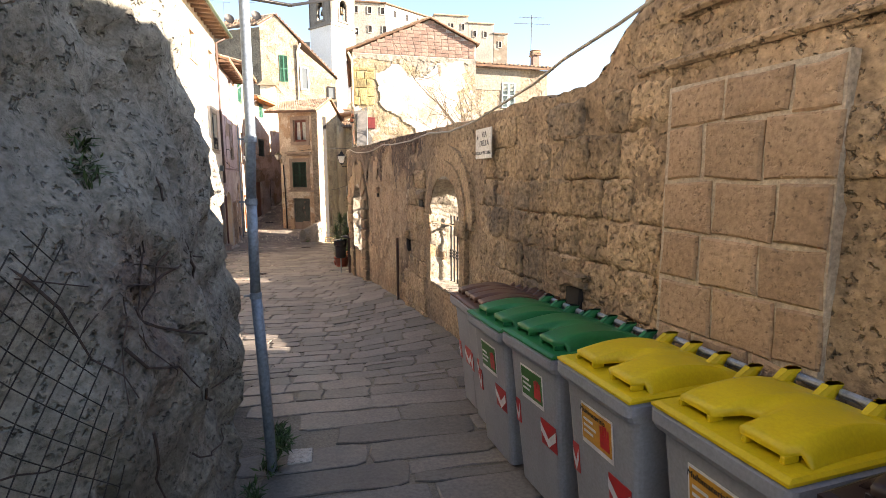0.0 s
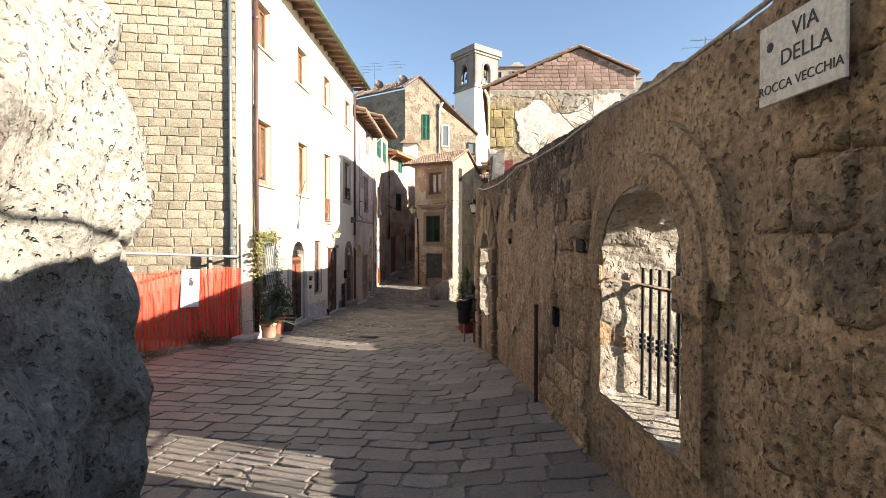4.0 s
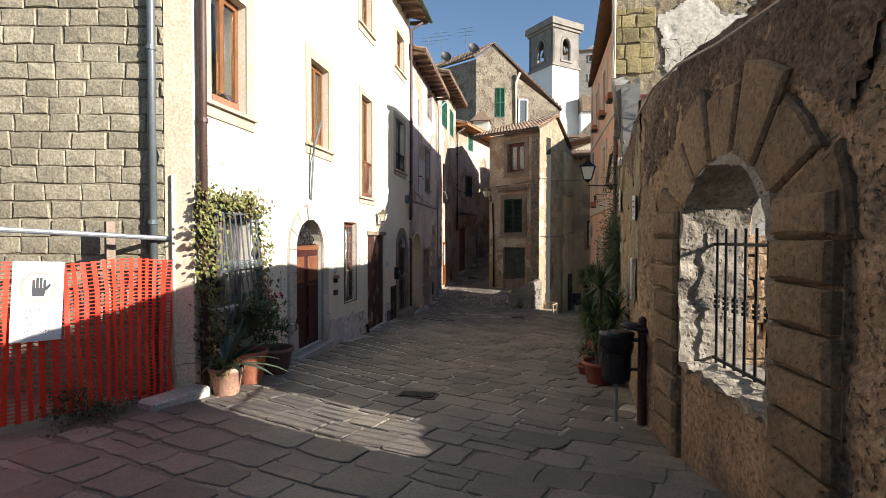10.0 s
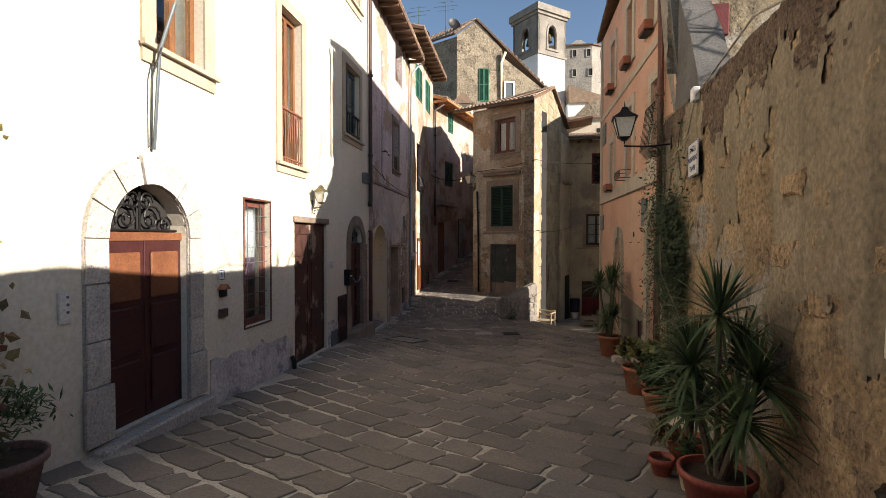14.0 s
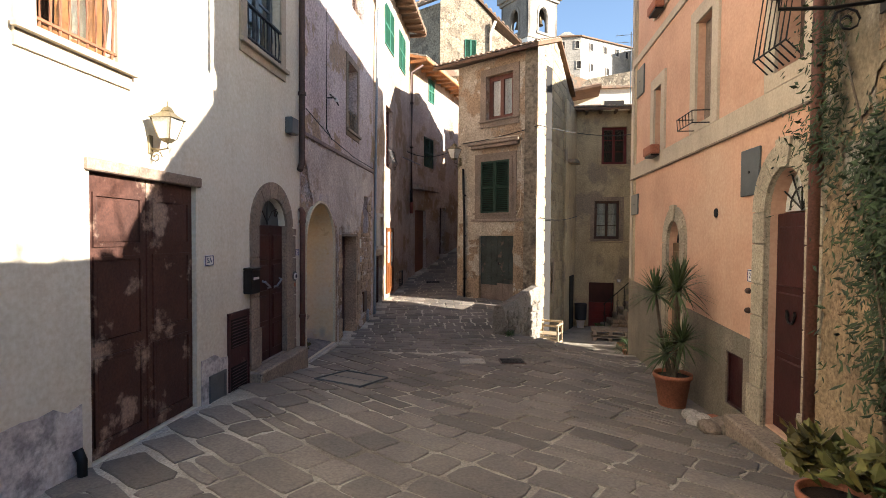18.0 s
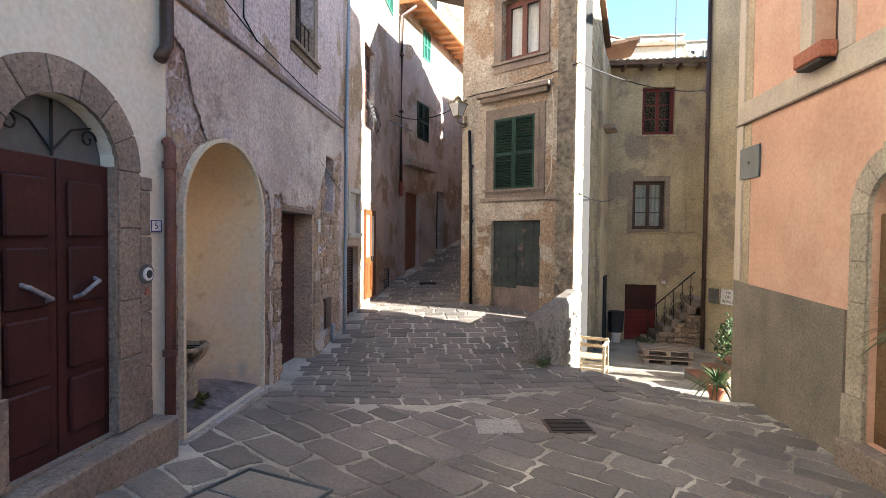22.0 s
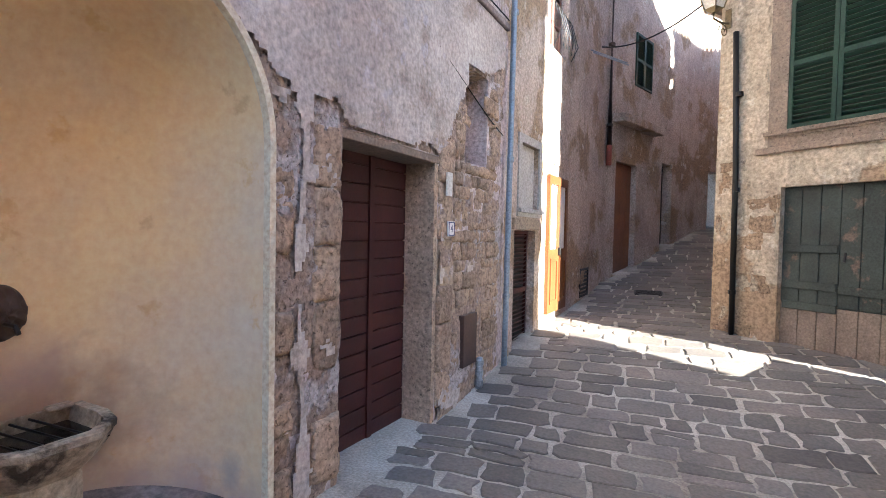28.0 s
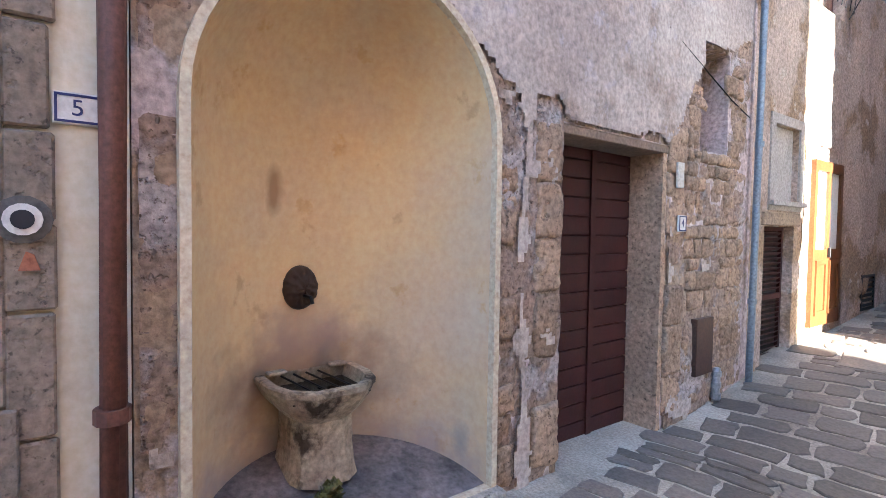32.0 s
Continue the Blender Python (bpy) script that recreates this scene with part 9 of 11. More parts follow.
for k, (x, y, s) in enumerate(((-6.1, 10.75, 0.17), (-5.92, 10.88, 0.13), (-6.28, 10.6, 0.12), (-4.9, 8.9, 0.14), (-5.1, 9.2, 0.1))):
    bm = bmesh.new()
    bmesh.ops.create_icosphere(bm, subdivisions=2, radius=s)
    for v in bm.verts:
        v.co *= 1 + 0.3 * noise.noise(v.co * 6 + Vector((k * 3, 0, 0)))
        v.co.z *= 0.75
    tagged(mesh_ob("field_stone", bm, STONE, None, "", pose(x, y, ground_z(y) + s * 0.45)), "rough pale field stone", "stone", "stones by the fence")
# scaffold against the flank wall
sc = thing("scaffold", "red and white scaffold tower against the flank wall", "scaffold", pose(-8.55, 12.15, ground_z(12)))
RED = plain("red_scaffold_paint", (0.36, 0.05, 0.04), 0.5)
for x, y in ((0, 0), (-1.0, 0), (0.0, 0.7), (-1.0, 0.7)):
    part("upright", tubed([(x, y, 0), (x, y, 8.6)], 0.028, 8), RED if (x, y) != (0, 0.7) else PALEWOOD, sc)
for k, z in enumerate((2.05, 3.95, 5.9, 7.8)):
    for i in range(2):
        part("deck", boxed(-1.05, 0.05 + 0.32 * i, z, 0.05, 0.34 + 0.32 * i, z + 0.14, 0.008), ZINC, sc, "grey steel deck plank")
    part("brace", tubed([(0, 0, z - 1.5), (-1.0, 0, z - 0.1)], 0.018, 6), RED, sc)
    part("brace", tubed([(0, 0, z - 0.45), (-1.0, 0, z - 0.75)], 0.018, 6), RED, sc)
    part("ledger", tubed([(0, 0, z + 0.9), (-1.0, 0, z + 0.9)], 0.018, 6), RED, sc)
# pipes on the flank
MFL = facade((-12.6, 12.23), (-4.85, 13.9))
downpipe(MFL, [(7.5, -0.06, -1.0), (7.5, -0.06, 7.6)], 0.045, GREYMETAL, "grey downpipe on the bare flank wall", [(7.5, -0.06, z) for z in (1.0, 3.0, 5.0)])
downpipe(MFL, [(7.72, -0.03, -0.9), (7.72, -0.03, 1.55)], 0.022, CREAM, "thin pale conduit on the flank wall")
part("corner_plaster", boxed(7.62, -0.02, -1.4, 7.95, 0.0, 7.7), CREAM, fl, "pale plaster corner strip")

# dead creeper stems in the rock's fissures
dc = thing("dry_creeper", "dead brown creeper stems and roots on the rock", "plant")
rng = random.Random(303)
for k in range(46):
    y, z = rng.uniform(0.3, 2.6), rng.uniform(0.2, 2.2)
    pts = []
    dy, dz = rng.gauss(0, 0.03), -rng.uniform(0.03, 0.07)
    for i in range(9):
        ww = Vector((rock_x(y) * 1.1, y * 1.1, z * 0.9))
        pts.append((rock_x(y) - 0.2 * noise.fractal(ww, 0.8, 2.0, 5) - 0.10 * max(0, z - 0.4) - 0.12 * max(0, z - 1.6) + 0.03, y, z))
        dy, dz = dy + rng.gauss(0, 0.025), dz + rng.gauss(0, 0.02)
        y, z = min(2.9, y + dy), z + dz
    part("stem", tubed(pts, rng.uniform(0.003, 0.008), 5, 0.002), BARK_DRY, dc)
# Plants
LEAF_G = leaf_material("shrub_leaf", (0.055, 0.095, 0.028), (0.035, 0.062, 0.02))
LEAF_Y = leaf_material("light_vine_leaf", (0.135, 0.15, 0.038), (0.11, 0.085, 0.028))
LEAF_R = leaf_material("autumn_vine_leaf", (0.13, 0.11, 0.035), (0.14, 0.055, 0.03))
LEAF_D = leaf_material("dark_climber_leaf", (0.042, 0.068, 0.024), (0.020, 0.034, 0.014))
LEAF_YU = leaf_material("yucca_leaf", (0.085, 0.125, 0.05), (0.055, 0.085, 0.035))
LEAF_AG = leaf_material("agave_leaf", (0.075, 0.105, 0.075), (0.05, 0.072, 0.05))
LEAF_DRY = leaf_material("dry_weed", (0.12, 0.095, 0.05), (0.07, 0.055, 0.03))
BARK = surface("grey_bark", (0.16, 0.125, 0.09), (0.10, 0.08, 0.06), 0.95, 6.0, 40.0, 0.8)
PETAL = plain("pink_petal", (0.42, 0.02, 0.09), 0.6)
PURPLE = plain("purple_petal", (0.18, 0.06, 0.25), 0.6)


def leaf_at(V, F, p, d, up, l, w, fold=0.25):
    d = d.normalized()
    s = d.cross(up)
    s = s.normalized() if s.length > 1e-4 else Vector((1, 0, 0))
    n = s.cross(d)
    o = len(V)
    V += [tuple(p), tuple(p + d * l * 0.45 + s * w / 2 - n * w * fold), tuple(p + d * l - n * l * 0.12), tuple(p + d * l * 0.45 - s * w / 2 - n * w * fold), tuple(p + d * l * 0.5)]
    F += [(o, o + 1, o + 4), (o + 1, o + 2, o + 4), (o + 2, o + 3, o + 4), (o + 3, o, o + 4)]


def leaves_ob(name, V, F, mat, parent, label=""):
    me = bpy.data.meshes.new(name)
    me.from_pydata(V, [], F)
    me.materials.append(mat)
    ob = new(name, me)
    ob.parent = parent
    if label:
        ob["label"] = label
    return ob


def rand_dir(rng, up=0.3):
    v = Vector((rng.gauss(0, 1), rng.gauss(0, 1), rng.gauss(0, 1) + up))
    return v.normalized()


def foliage(parent, rng, centre, size, n, l, w, mat, name="foliage", up=0.3, label=""):
    """Loose clump of small leaves, denser in some lobes than in others."""
    V, F = [], []
    lobes = [Vector((rng.gauss(0, 0.45) * size[0], rng.gauss(0, 0.45) * size[1], rng.gauss(0, 0.4) * size[2])) for _ in range(max(4, n // 60))]
    for _ in range(n):
        c = rng.choice(lobes)
        p = Vector(centre) + c + Vector((rng.gauss(0, 0.22) * size[0], rng.gauss(0, 0.22) * size[1], rng.gauss(0, 0.22) * size[2]))
        k = rng.uniform(0.6, 1.3)
        leaf_at(V, F, p, rand_dir(rng, up), Vector((0, 0, 1)), l * k, w * k)
    return leaves_ob(name, V, F, mat, parent, label)


def pot(parent, r, h, mat, ribbed=False, rim=0.035):
    bm = lathe([(r * 0.68, 0), (r * 0.72, 0.01), (r * 0.97, h - rim * 1.6), (r * 1.07, h - rim * 1.5), (r * 1.08, h), (r * 0.98, h), (r * 0.95, h - 0.05)], 28, cap=False)
    if ribbed:
        for v in bm.verts:
            if v.co.z < h - rim * 1.7:
                k = 1 + 0.018 * math.cos(14 * math.atan2(v.co.y, v.co.x))
                v.co.x *= k
                v.co.y *= k
    p = part("pot", bm, mat, parent, smooth=True)
    bm = bmesh.new()
    bmesh.ops.create_circle(bm, cap_ends=True, segments=20, radius=r * 0.96)
    bmesh.ops.translate(bm, vec=(0, 0, h - 0.045), verts=bm.verts[:])
    part("soil", bm, SOIL, p)
    return p


def lance_rosette(V, F, rng, c, n, l, w, droop=0.5, lo=-0.1, hi=1.2):
    for i in range(n):
        az, el = rng.uniform(0, 2 * math.pi), rng.uniform(lo, hi)
        d = Vector((math.cos(az) * math.cos(el), math.sin(az) * math.cos(el), math.sin(el)))
        s = Vector((-math.sin(az), math.cos(az), 0))
        L, k = l * rng.uniform(0.75, 1.1), 5
        pts = [Vector(c) + d * (L * j / k) - Vector((0, 0, droop * L * (j / k) ** 2.2 * (0.5 + 0.5 * math.cos(el)))) for j in range(k + 1)]
        o = len(V)
        for j, p in enumerate(pts):
            ww = w * (0.7 + 0.5 * (j / k)) * (1 - (j / k) ** 2.5) if j < k else 0.002
            V.extend([tuple(p - s * ww / 2), tuple(p + s * ww / 2)])
        for j in range(k):
            F.append((o + 2 * j, o + 2 * j + 1, o + 2 * j + 3, o + 2 * j + 2))


def yucca(m, heads, pot_r, pot_h, mat, label, seed, leaf=0.42, ribbed=False):
    rng = random.Random(seed)
    th = thing("potted_yucca", label, "plant", m)
    pot(th, pot_r, pot_h, mat, ribbed)
    for x, y, z, l in heads:
        part("stem", tubed([(x * 0.2, y * 0.2, pot_h - 0.05), (x * 0.7, y * 0.7, pot_h + (z - pot_h) * 0.55), (x, y, z)], 0.026, 8, 0.02), BARK, th)
        V, F = [], []
        lance_rosette(V, F, rng, (x, y, z), 105, l, 0.028, 0.26, -0.45, 1.45)
        leaves_ob("leaf_rosette", V, F, LEAF_YU, th)
    return th


GROUND = lambda x, y: pose(x, y, ground_z(y, x))
yucca(GROUND(0.38, 23.85), [(0.0, -0.12, 1.58, 0.52), (0.12, 0.12, 1.66, 0.5), (-0.20, 0.15, 1.52, 0.48), (0.05, -0.22, 0.92, 0.45), (-0.08, 0.0, 0.72, 0.42)], 0.235, 0.46, TERRACOTTA, "tall branching yucca in a terracotta pot", 1)
yucca(GROUND(-0.03, 16.38), [(0.0, 0.0, 1.40, 0.50), (0.20, -0.12, 0.98, 0.48), (-0.14, 0.10, 1.02, 0.45), (0.22, 0.2, 1.10, 0.45), (0.06, -0.22, 0.74, 0.45), (-0.08, 0.15, 0.72, 0.42)], 0.235, 0.33, REDPLASTIC, "large yucca in a ribbed red pot", 2, ribbed=True)
yucca(GROUND(0.05, 17.3), [(0.0, 0.0, 0.75, 0.5), (0.1, 0.1, 1.0, 0.5)], 0.17, 0.3, TERRACOTTA, "leafy yucca in a terracotta pot", 3)
rng = random.Random(4)
sp = thing("potted_plant", "small reddish plant in a small red pot", "plant", GROUND(-0.20, 17.15))
pot(sp, 0.10, 0.16, REDPLASTIC)
foliage(sp, rng, (0, 0, 0.38), (0.13, 0.13, 0.22), 160, 0.09, 0.025, LEAF_R)
sp = thing("potted_plant", "small plant in a cream pot", "plant", GROUND(-0.06, 16.85))
pot(sp, 0.09, 0.18, CREAM)
foliage(sp, rng, (0, 0, 0.32), (0.12, 0.12, 0.18), 120, 0.09, 0.03, LEAF_G)
hy = thing("potted_hydrangea", "broad-leaved hydrangea in a terracotta pot", "plant", GROUND(0.18, 20.0))
pot(hy, 0.20, 0.38, TERRACOTTA)
foliage(hy, rng, (0, 0, 0.58), (0.27, 0.27, 0.20), 330, 0.13, 0.085, LEAF_Y, up=0.7)
for x, y, r, h in ((0.30, 19.55, 0.16, 0.28), (0.22, 19.15, 0.15, 0.24), (0.36, 19.25, 0.14, 0.3)):
    tp_ = thing("potted_plant", "straggling green plant in a terracotta pot", "plant", GROUND(x, y))
    pot(tp_, r, h, TERRACOTTA)
    foliage(tp_, rng, (0, 0, h + 0.16), (0.2, 0.2, 0.2), 220, 0.10, 0.035, LEAF_G)
# stones and old tiles by the salmon house
for k, (x, y, s, mt) in enumerate(((0.42, 23.25, 0.12, STONE), (0.48, 23.02, 0.13, STONE), (0.38, 22.95, 0.10, STONE), (0.58, 22.72, 0.16, STONE_DK), (0.42, 22.62, 0.13, STONE_DK), (0.62, 23.1, 0.1, TERRACOTTA))):
    bm = bmesh.new()
    bmesh.ops.create_icosphere(bm, subdivisions=2, radius=s)
    for v in bm.verts:
        v.co *= 1 + 0.35 * noise.noise(v.co * 5 + Vector((k * 3.3, 0, 0)))
        v.co.z *= 0.7
    tagged(mesh_ob("loose_stone", bm, mt, None, "", pose(x, y, ground_z(y, x) + s * 0.4)), "loose block of pale stone by the wall", "stone", "loose stones by the salmon house")
# pots by the white house
ag = thing("potted_agave", "striped agave in a pale terracotta pot", "plant", GROUND(-4.50, 14.02))
pot(ag, 0.19, 0.33, surface("pale_terracotta", (0.45, 0.26, 0.18), (0.36, 0.21, 0.15), 0.8, 4.0, 40.0, 0.2))
V, F = [], []
lance_rosette(V, F, rng, (0, 0, 0.33), 34, 0.75, 0.075, 0.35, 0.2, 1.35)
leaves_ob("agave_leaves", V, F, LEAF_AG, ag)
foliage(ag, rng, (0.05, -0.12, 0.36), (0.18, 0.12, 0.08), 260, 0.05, 0.02, LEAF_Y, "trailing_sedum")
ol = thing("potted_oleander", "dark oleander with pink flowers in a terracotta pot", "plant", GROUND(-4.58, 14.62))
pot(ol, 0.21, 0.42, TERRACOTTA)
foliage(ol, rng, (0, 0.05, 0.85), (0.34, 0.38, 0.34), 620, 0.13, 0.026, LEAF_G)
foliage(ol, rng, (0.05, 0.2, 1.05), (0.25, 0.25, 0.15), 26, 0.05, 0.05, PETAL, "flowers")
bx_ = thing("potted_shrub", "low bushy shrub in a wide purple-brown pot", "plant", GROUND(-4.60, 15.25))
pot(bx_, 0.25, 0.36, surface("purple_brown_pot", (0.17, 0.105, 0.095), (0.13, 0.08, 0.075), 0.8, 4.0, 40.0, 0.2))
foliage(bx_, rng, (0, 0, 0.55), (0.30, 0.34, 0.20), 520, 0.08, 0.022, LEAF_G)
wb = thing("window_box", "small flower box with purple blooms on the sill", "flower box", MW @ pose(yu(14.6), 0.08, 2.52))
part("box", boxed(-0.28, -0.07, 0.0, 0.28, 0.07, 0.10, 0.01), TERRACOTTA, wb)
foliage(wb, rng, (0, 0, 0.14), (0.24, 0.05, 0.05), 120, 0.05, 0.025, LEAF_G)
foliage(wb, rng, (0, 0, 0.17), (0.24, 0.05, 0.04), 60, 0.03, 0.03, PURPLE, "flowers")


def climber(name, label, m, seed, spots, l, w, mat, stems=(), thick=0.1):
    """A climbing plant on a wall: spots of (u, z, spread u, spread z, count), woody stems."""
    rng = random.Random(seed)
    th = thing(name, label, "climbing plant", m)
    for pts in stems:
        part("stem", tubed(pts, 0.014, 6, 0.006), BARK, th)
    V, F = [], []
    for u, z, su, sz, n in spots:
        for _ in range(n):
            p = Vector((u + rng.gauss(0, su), -abs(rng.gauss(0, thick)) - 0.03, z + rng.gauss(0, sz)))
            d = Vector((rng.gauss(0, 0.6), -abs(rng.gauss(0, 0.6)), -0.5 + rng.gauss(0, 0.5)))
            k = rng.uniform(0.6, 1.25)
            leaf_at(V, F, p, d, Vector((0, -1, 0.3)), l * k, w * k)
    leaves_ob("foliage", V, F, mat, th)
    return th


climber("grape_vine", "sunlit green vine framing the grille window", MW, 31, [(yu(13.98), 1.05, 0.10, 0.22, 380), (yu(14.0), 0.55, 0.09, 0.25, 228), (yu(14.05), 0.05, 0.10, 0.2, 228), (yu(14.45), 1.30, 0.2, 0.07, 247), (yu(14.95), 1.28, 0.16, 0.08, 247), (yu(15.22), 0.85, 0.05, 0.25, 142), (yu(15.22), 0.4, 0.05, 0.2, 142)], 0.060, 0.052, LEAF_Y,
        [[(yu(13.95), -0.06, -1.1), (yu(14.0), -0.08, 0.2), (yu(13.98), -0.06, 1.2), (yu(14.5), -0.1, 1.3), (yu(15.2), -0.08, 1.25)], [(yu(15.22), -0.05, 1.25), (yu(15.24), -0.06, -0.6)]])
climber("creeper", "reddening creeper below the grille window", MW, 32, [(yu(15.25), -0.15, 0.10, 0.2, 200), (yu(14.7), -0.35, 0.25, 0.12, 150), (yu(14.1), -0.4, 0.12, 0.2, 160)], 0.085, 0.07, LEAF_R)
climber("jasmine_climber", "dense dark climber on the garden wall", MR2, 33, [(1.15, 0.95, 0.22, 0.16, 1100), (1.2, 0.55, 0.24, 0.26, 1700), (1.6, 0.6, 0.24, 0.24, 1500), (1.7, 0.15, 0.26, 0.24, 1500), (1.25, 0.1, 0.2, 0.25, 900), (1.1, -0.45, 0.14, 0.25, 350), (0.35, 1.75, 0.08, 0.4, 420), (0.25, 2.4, 0.07, 0.35, 260), (0.15, 1.2, 0.12, 0.2, 300), (1.7, -0.55, 0.22, 0.3, 420), (2.1, 0.2, 0.14, 0.3, 260)], 0.075, 0.026, LEAF_D,
        [[(1.1, -0.06, -1.5), (1.0, -0.1, -0.3), (0.9, -0.1, 0.8), (0.35, -0.08, 2.0), (0.25, -0.08, 2.8)], [(1.4, -0.05, -1.5), (1.5, -0.25, -0.9), (1.3, -0.3, 0.2)], [(0.9, -0.1, 0.9), (1.7, -0.3, 0.6), (2.1, -0.35, 0.2), (2.5, -0.2, -0.3)], [(1.2, -0.1, 0.2), (1.9, -0.4, 0.3), (2.3, -0.5, 0.05)]], 0.14)
climber("trailing_creeper", "thin creeper trailing over the garden wall", MR2, 34, [(1.9, 1.6, 0.25, 0.4, 90), (2.1, 0.9, 0.2, 0.3, 80), (2.2, -0.9, 0.3, 0.3, 160), (2.6, -1.3, 0.4, 0.15, 200)], 0.07, 0.03, LEAF_G, [[(1.7, -0.06, 2.2), (1.6, -0.08, 1.8), (1.75, -0.06, 1.4)]])
climber("wall_weeds", "dry grass tufts on the wall top", MR, 35, [(ru(y), rtop(ru(y)) + 0.02, 0.15, 0.05, 40) for y in (13.2, 11.5, 10.1, 8.2)], 0.14, 0.008, LEAF_DRY, (), 0.08)
# weeds and bushes
def weeds(name, label, m, seed, size, n, l, w, mat):
    rng = random.Random(seed)
    th = thing(name, label, "plant", m)
    foliage(th, rng, (0, 0, size[2] * 0.6), size, n, l, w, mat, up=0.8)
    return th


weeds("weeds", "green weeds at the foot of the pipe", GROUND(-0.50, 3.35), 51, (0.10, 0.22, 0.12), 260, 0.08, 0.02, LEAF_G)
weeds("weeds", "low weeds along the rock foot", GROUND(-0.55, 2.75), 52, (0.07, 0.25, 0.07), 180, 0.06, 0.018, LEAF_G)
weeds("garden_bush", "dark low bush by the tarpaulin", GROUND(-5.85, 10.1), 53, (0.42, 0.45, 0.22), 2400, 0.045, 0.018, LEAF_D)
weeds("weeds", "dry weeds at the fence foot", GROUND(-5.45, 12.9), 54, (0.28, 0.3, 0.14), 900, 0.05, 0.014, LEAF_D)
weeds("weeds", "dry weeds along the paving edge", GROUND(-5.65, 11.6), 55, (0.3, 0.6, 0.05), 1300, 0.035, 0.012, LEAF_DRY)
weeds("weeds", "dry weeds along the paving edge", GROUND(-5.15, 12.9), 56, (0.25, 0.5, 0.05), 1000, 0.035, 0.012, LEAF_DRY)
weeds("weeds", "small weeds at the parapet foot", pose(-1.9, 28.25, ground_z(28.2)), 57, (0.12, 0.1, 0.08), 160, 0.07, 0.025, LEAF_G)
weeds("weeds", "small weeds at the house foot", pose(-1.75, 30.55, ground_z(30.5)), 58, (0.12, 0.1, 0.06), 120, 0.06, 0.025, LEAF_G)
weeds("water_weeds", "fresh green weeds at the fountain foot", ML @ pose(uc - 0.1, 0.18, NF), 59, (0.13, 0.05, 0.05), 90, 0.05, 0.045, LEAF_Y)
tp2 = thing("potted_plant", "drooping spiky plant in a terracotta pot by the terrace steps", "plant", pose(0.98, 29.2, terrace_z(29.2)))
pot(tp2, 0.14, 0.24, TERRACOTTA)
V, F = [], []
lance_rosette(V, F, random.Random(60), (0, 0, 0.28), 90, 0.55, 0.03, 0.7, 0.0, 1.3)
leaves_ob("leaf_rosette", V, F, LEAF_G, tp2)
weeds("terrace_plants", "potted greenery by the terrace steps", pose(1.65, 30.4, terrace_z(30.4) + 0.4), 61, (0.25, 0.3, 0.5), 400, 0.10, 0.05, LEAF_G)
weeds("terrace_plants", "weeds under the stone stairs", pose(1.2, 34.6, terrace_z(34.6)), 62, (0.3, 0.2, 0.15), 260, 0.08, 0.03, LEAF_G)
weeds("courtyard_bush", "green bush behind the arched opening", pose(2.3, 8.2, -0.5), 63, (0.5, 0.6, 0.45), 700, 0.08, 0.035, LEAF_Y)


def rock_tuft(y, z, seed, size, n, mat, lean=0.0):
    x = rock_x(min(y, 3.05)) - 0.10 * max(0, z - 0.4) - 0.12 * max(0, z - 1.6) + 0.02
    th = thing("rock_plant", "tuft of wild plants rooted in the rock", "plant", pose(x + lean, y, z))
    foliage(th, random.Random(seed), (0, 0, 0), size, n, 0.05, 0.012, mat, up=-0.2)


rock_tuft(1.9, 1.52, 71, (0.05, 0.12, 0.10), 420, LEAF_G)
rock_tuft(2.45, 1.62, 72, (0.04, 0.06, 0.10), 200, LEAF_G)
rock_tuft(1.35, 2.05, 73, (0.04, 0.08, 0.07), 260, LEAF_G)
rock_tuft(2.6, 2.75, 74, (0.05, 0.10, 0.08), 260, LEAF_Y)
rock_tuft(3.05, 2.1, 75, (0.05, 0.07, 0.12), 240, LEAF_Y)
rock_tuft(3.0, 3.1, 76, (0.06, 0.2, 0.1), 260, LEAF_DRY)


# Trees: one over the garden fence, one bare over the wall
def branch(bm, rng, p, d, l, r, depth, tips):
    k = 4
    pts = [p]
    for i in range(k):
        d = (d + Vector((rng.gauss(0, 0.16), rng.gauss(0, 0.16), rng.gauss(0, 0.12)))).normalized()
        pts.append(pts[-1] + d * l / k)
    tube(bm, pts, r, 6, r * 0.55)
    if depth == 0:
        tips.append((pts[-1], d))
        return
    for i in range(3 if depth > 1 else 4):
        q = pts[rng.randint(2, k)]
        nd = (d + Vector((rng.gauss(0, 0.6), rng.gauss(0, 0.6), rng.gauss(0.1, 0.45)))).normalized()
        branch(bm, rng, q, nd, l * rng.uniform(0.55, 0.8), r * 0.55, depth - 1, tips)


def tree(m, label, seed, height, spread, leaves, l, w, mat, lean=(0, 0)):
    rng = random.Random(seed)
    th = thing("tree", label, "tree", m)
    bm, tips = bmesh.new(), []
    branch(bm, rng, Vector((0, 0, 0)), Vector((lean[0], lean[1], 1)).normalized(), height * 0.55, spread, 3, tips)
    part("trunk", bm, BARK, th, "grey trunk and limbs")
    if leaves:
        V, F = [], []
        for p, d in tips:
            for _ in range(leaves):
                q = p + Vector((rng.gauss(0, 0.16), rng.gauss(0, 0.16), rng.gauss(0, 0.14)))
                k = rng.uniform(0.6, 1.3)
                leaf_at(V, F, q, rand_dir(rng, -0.3), Vector((0, 0, 1)), l * k, w * k)
        leaves_ob("crown", V, F, mat, th, "loose crown of small leaves")
    return th


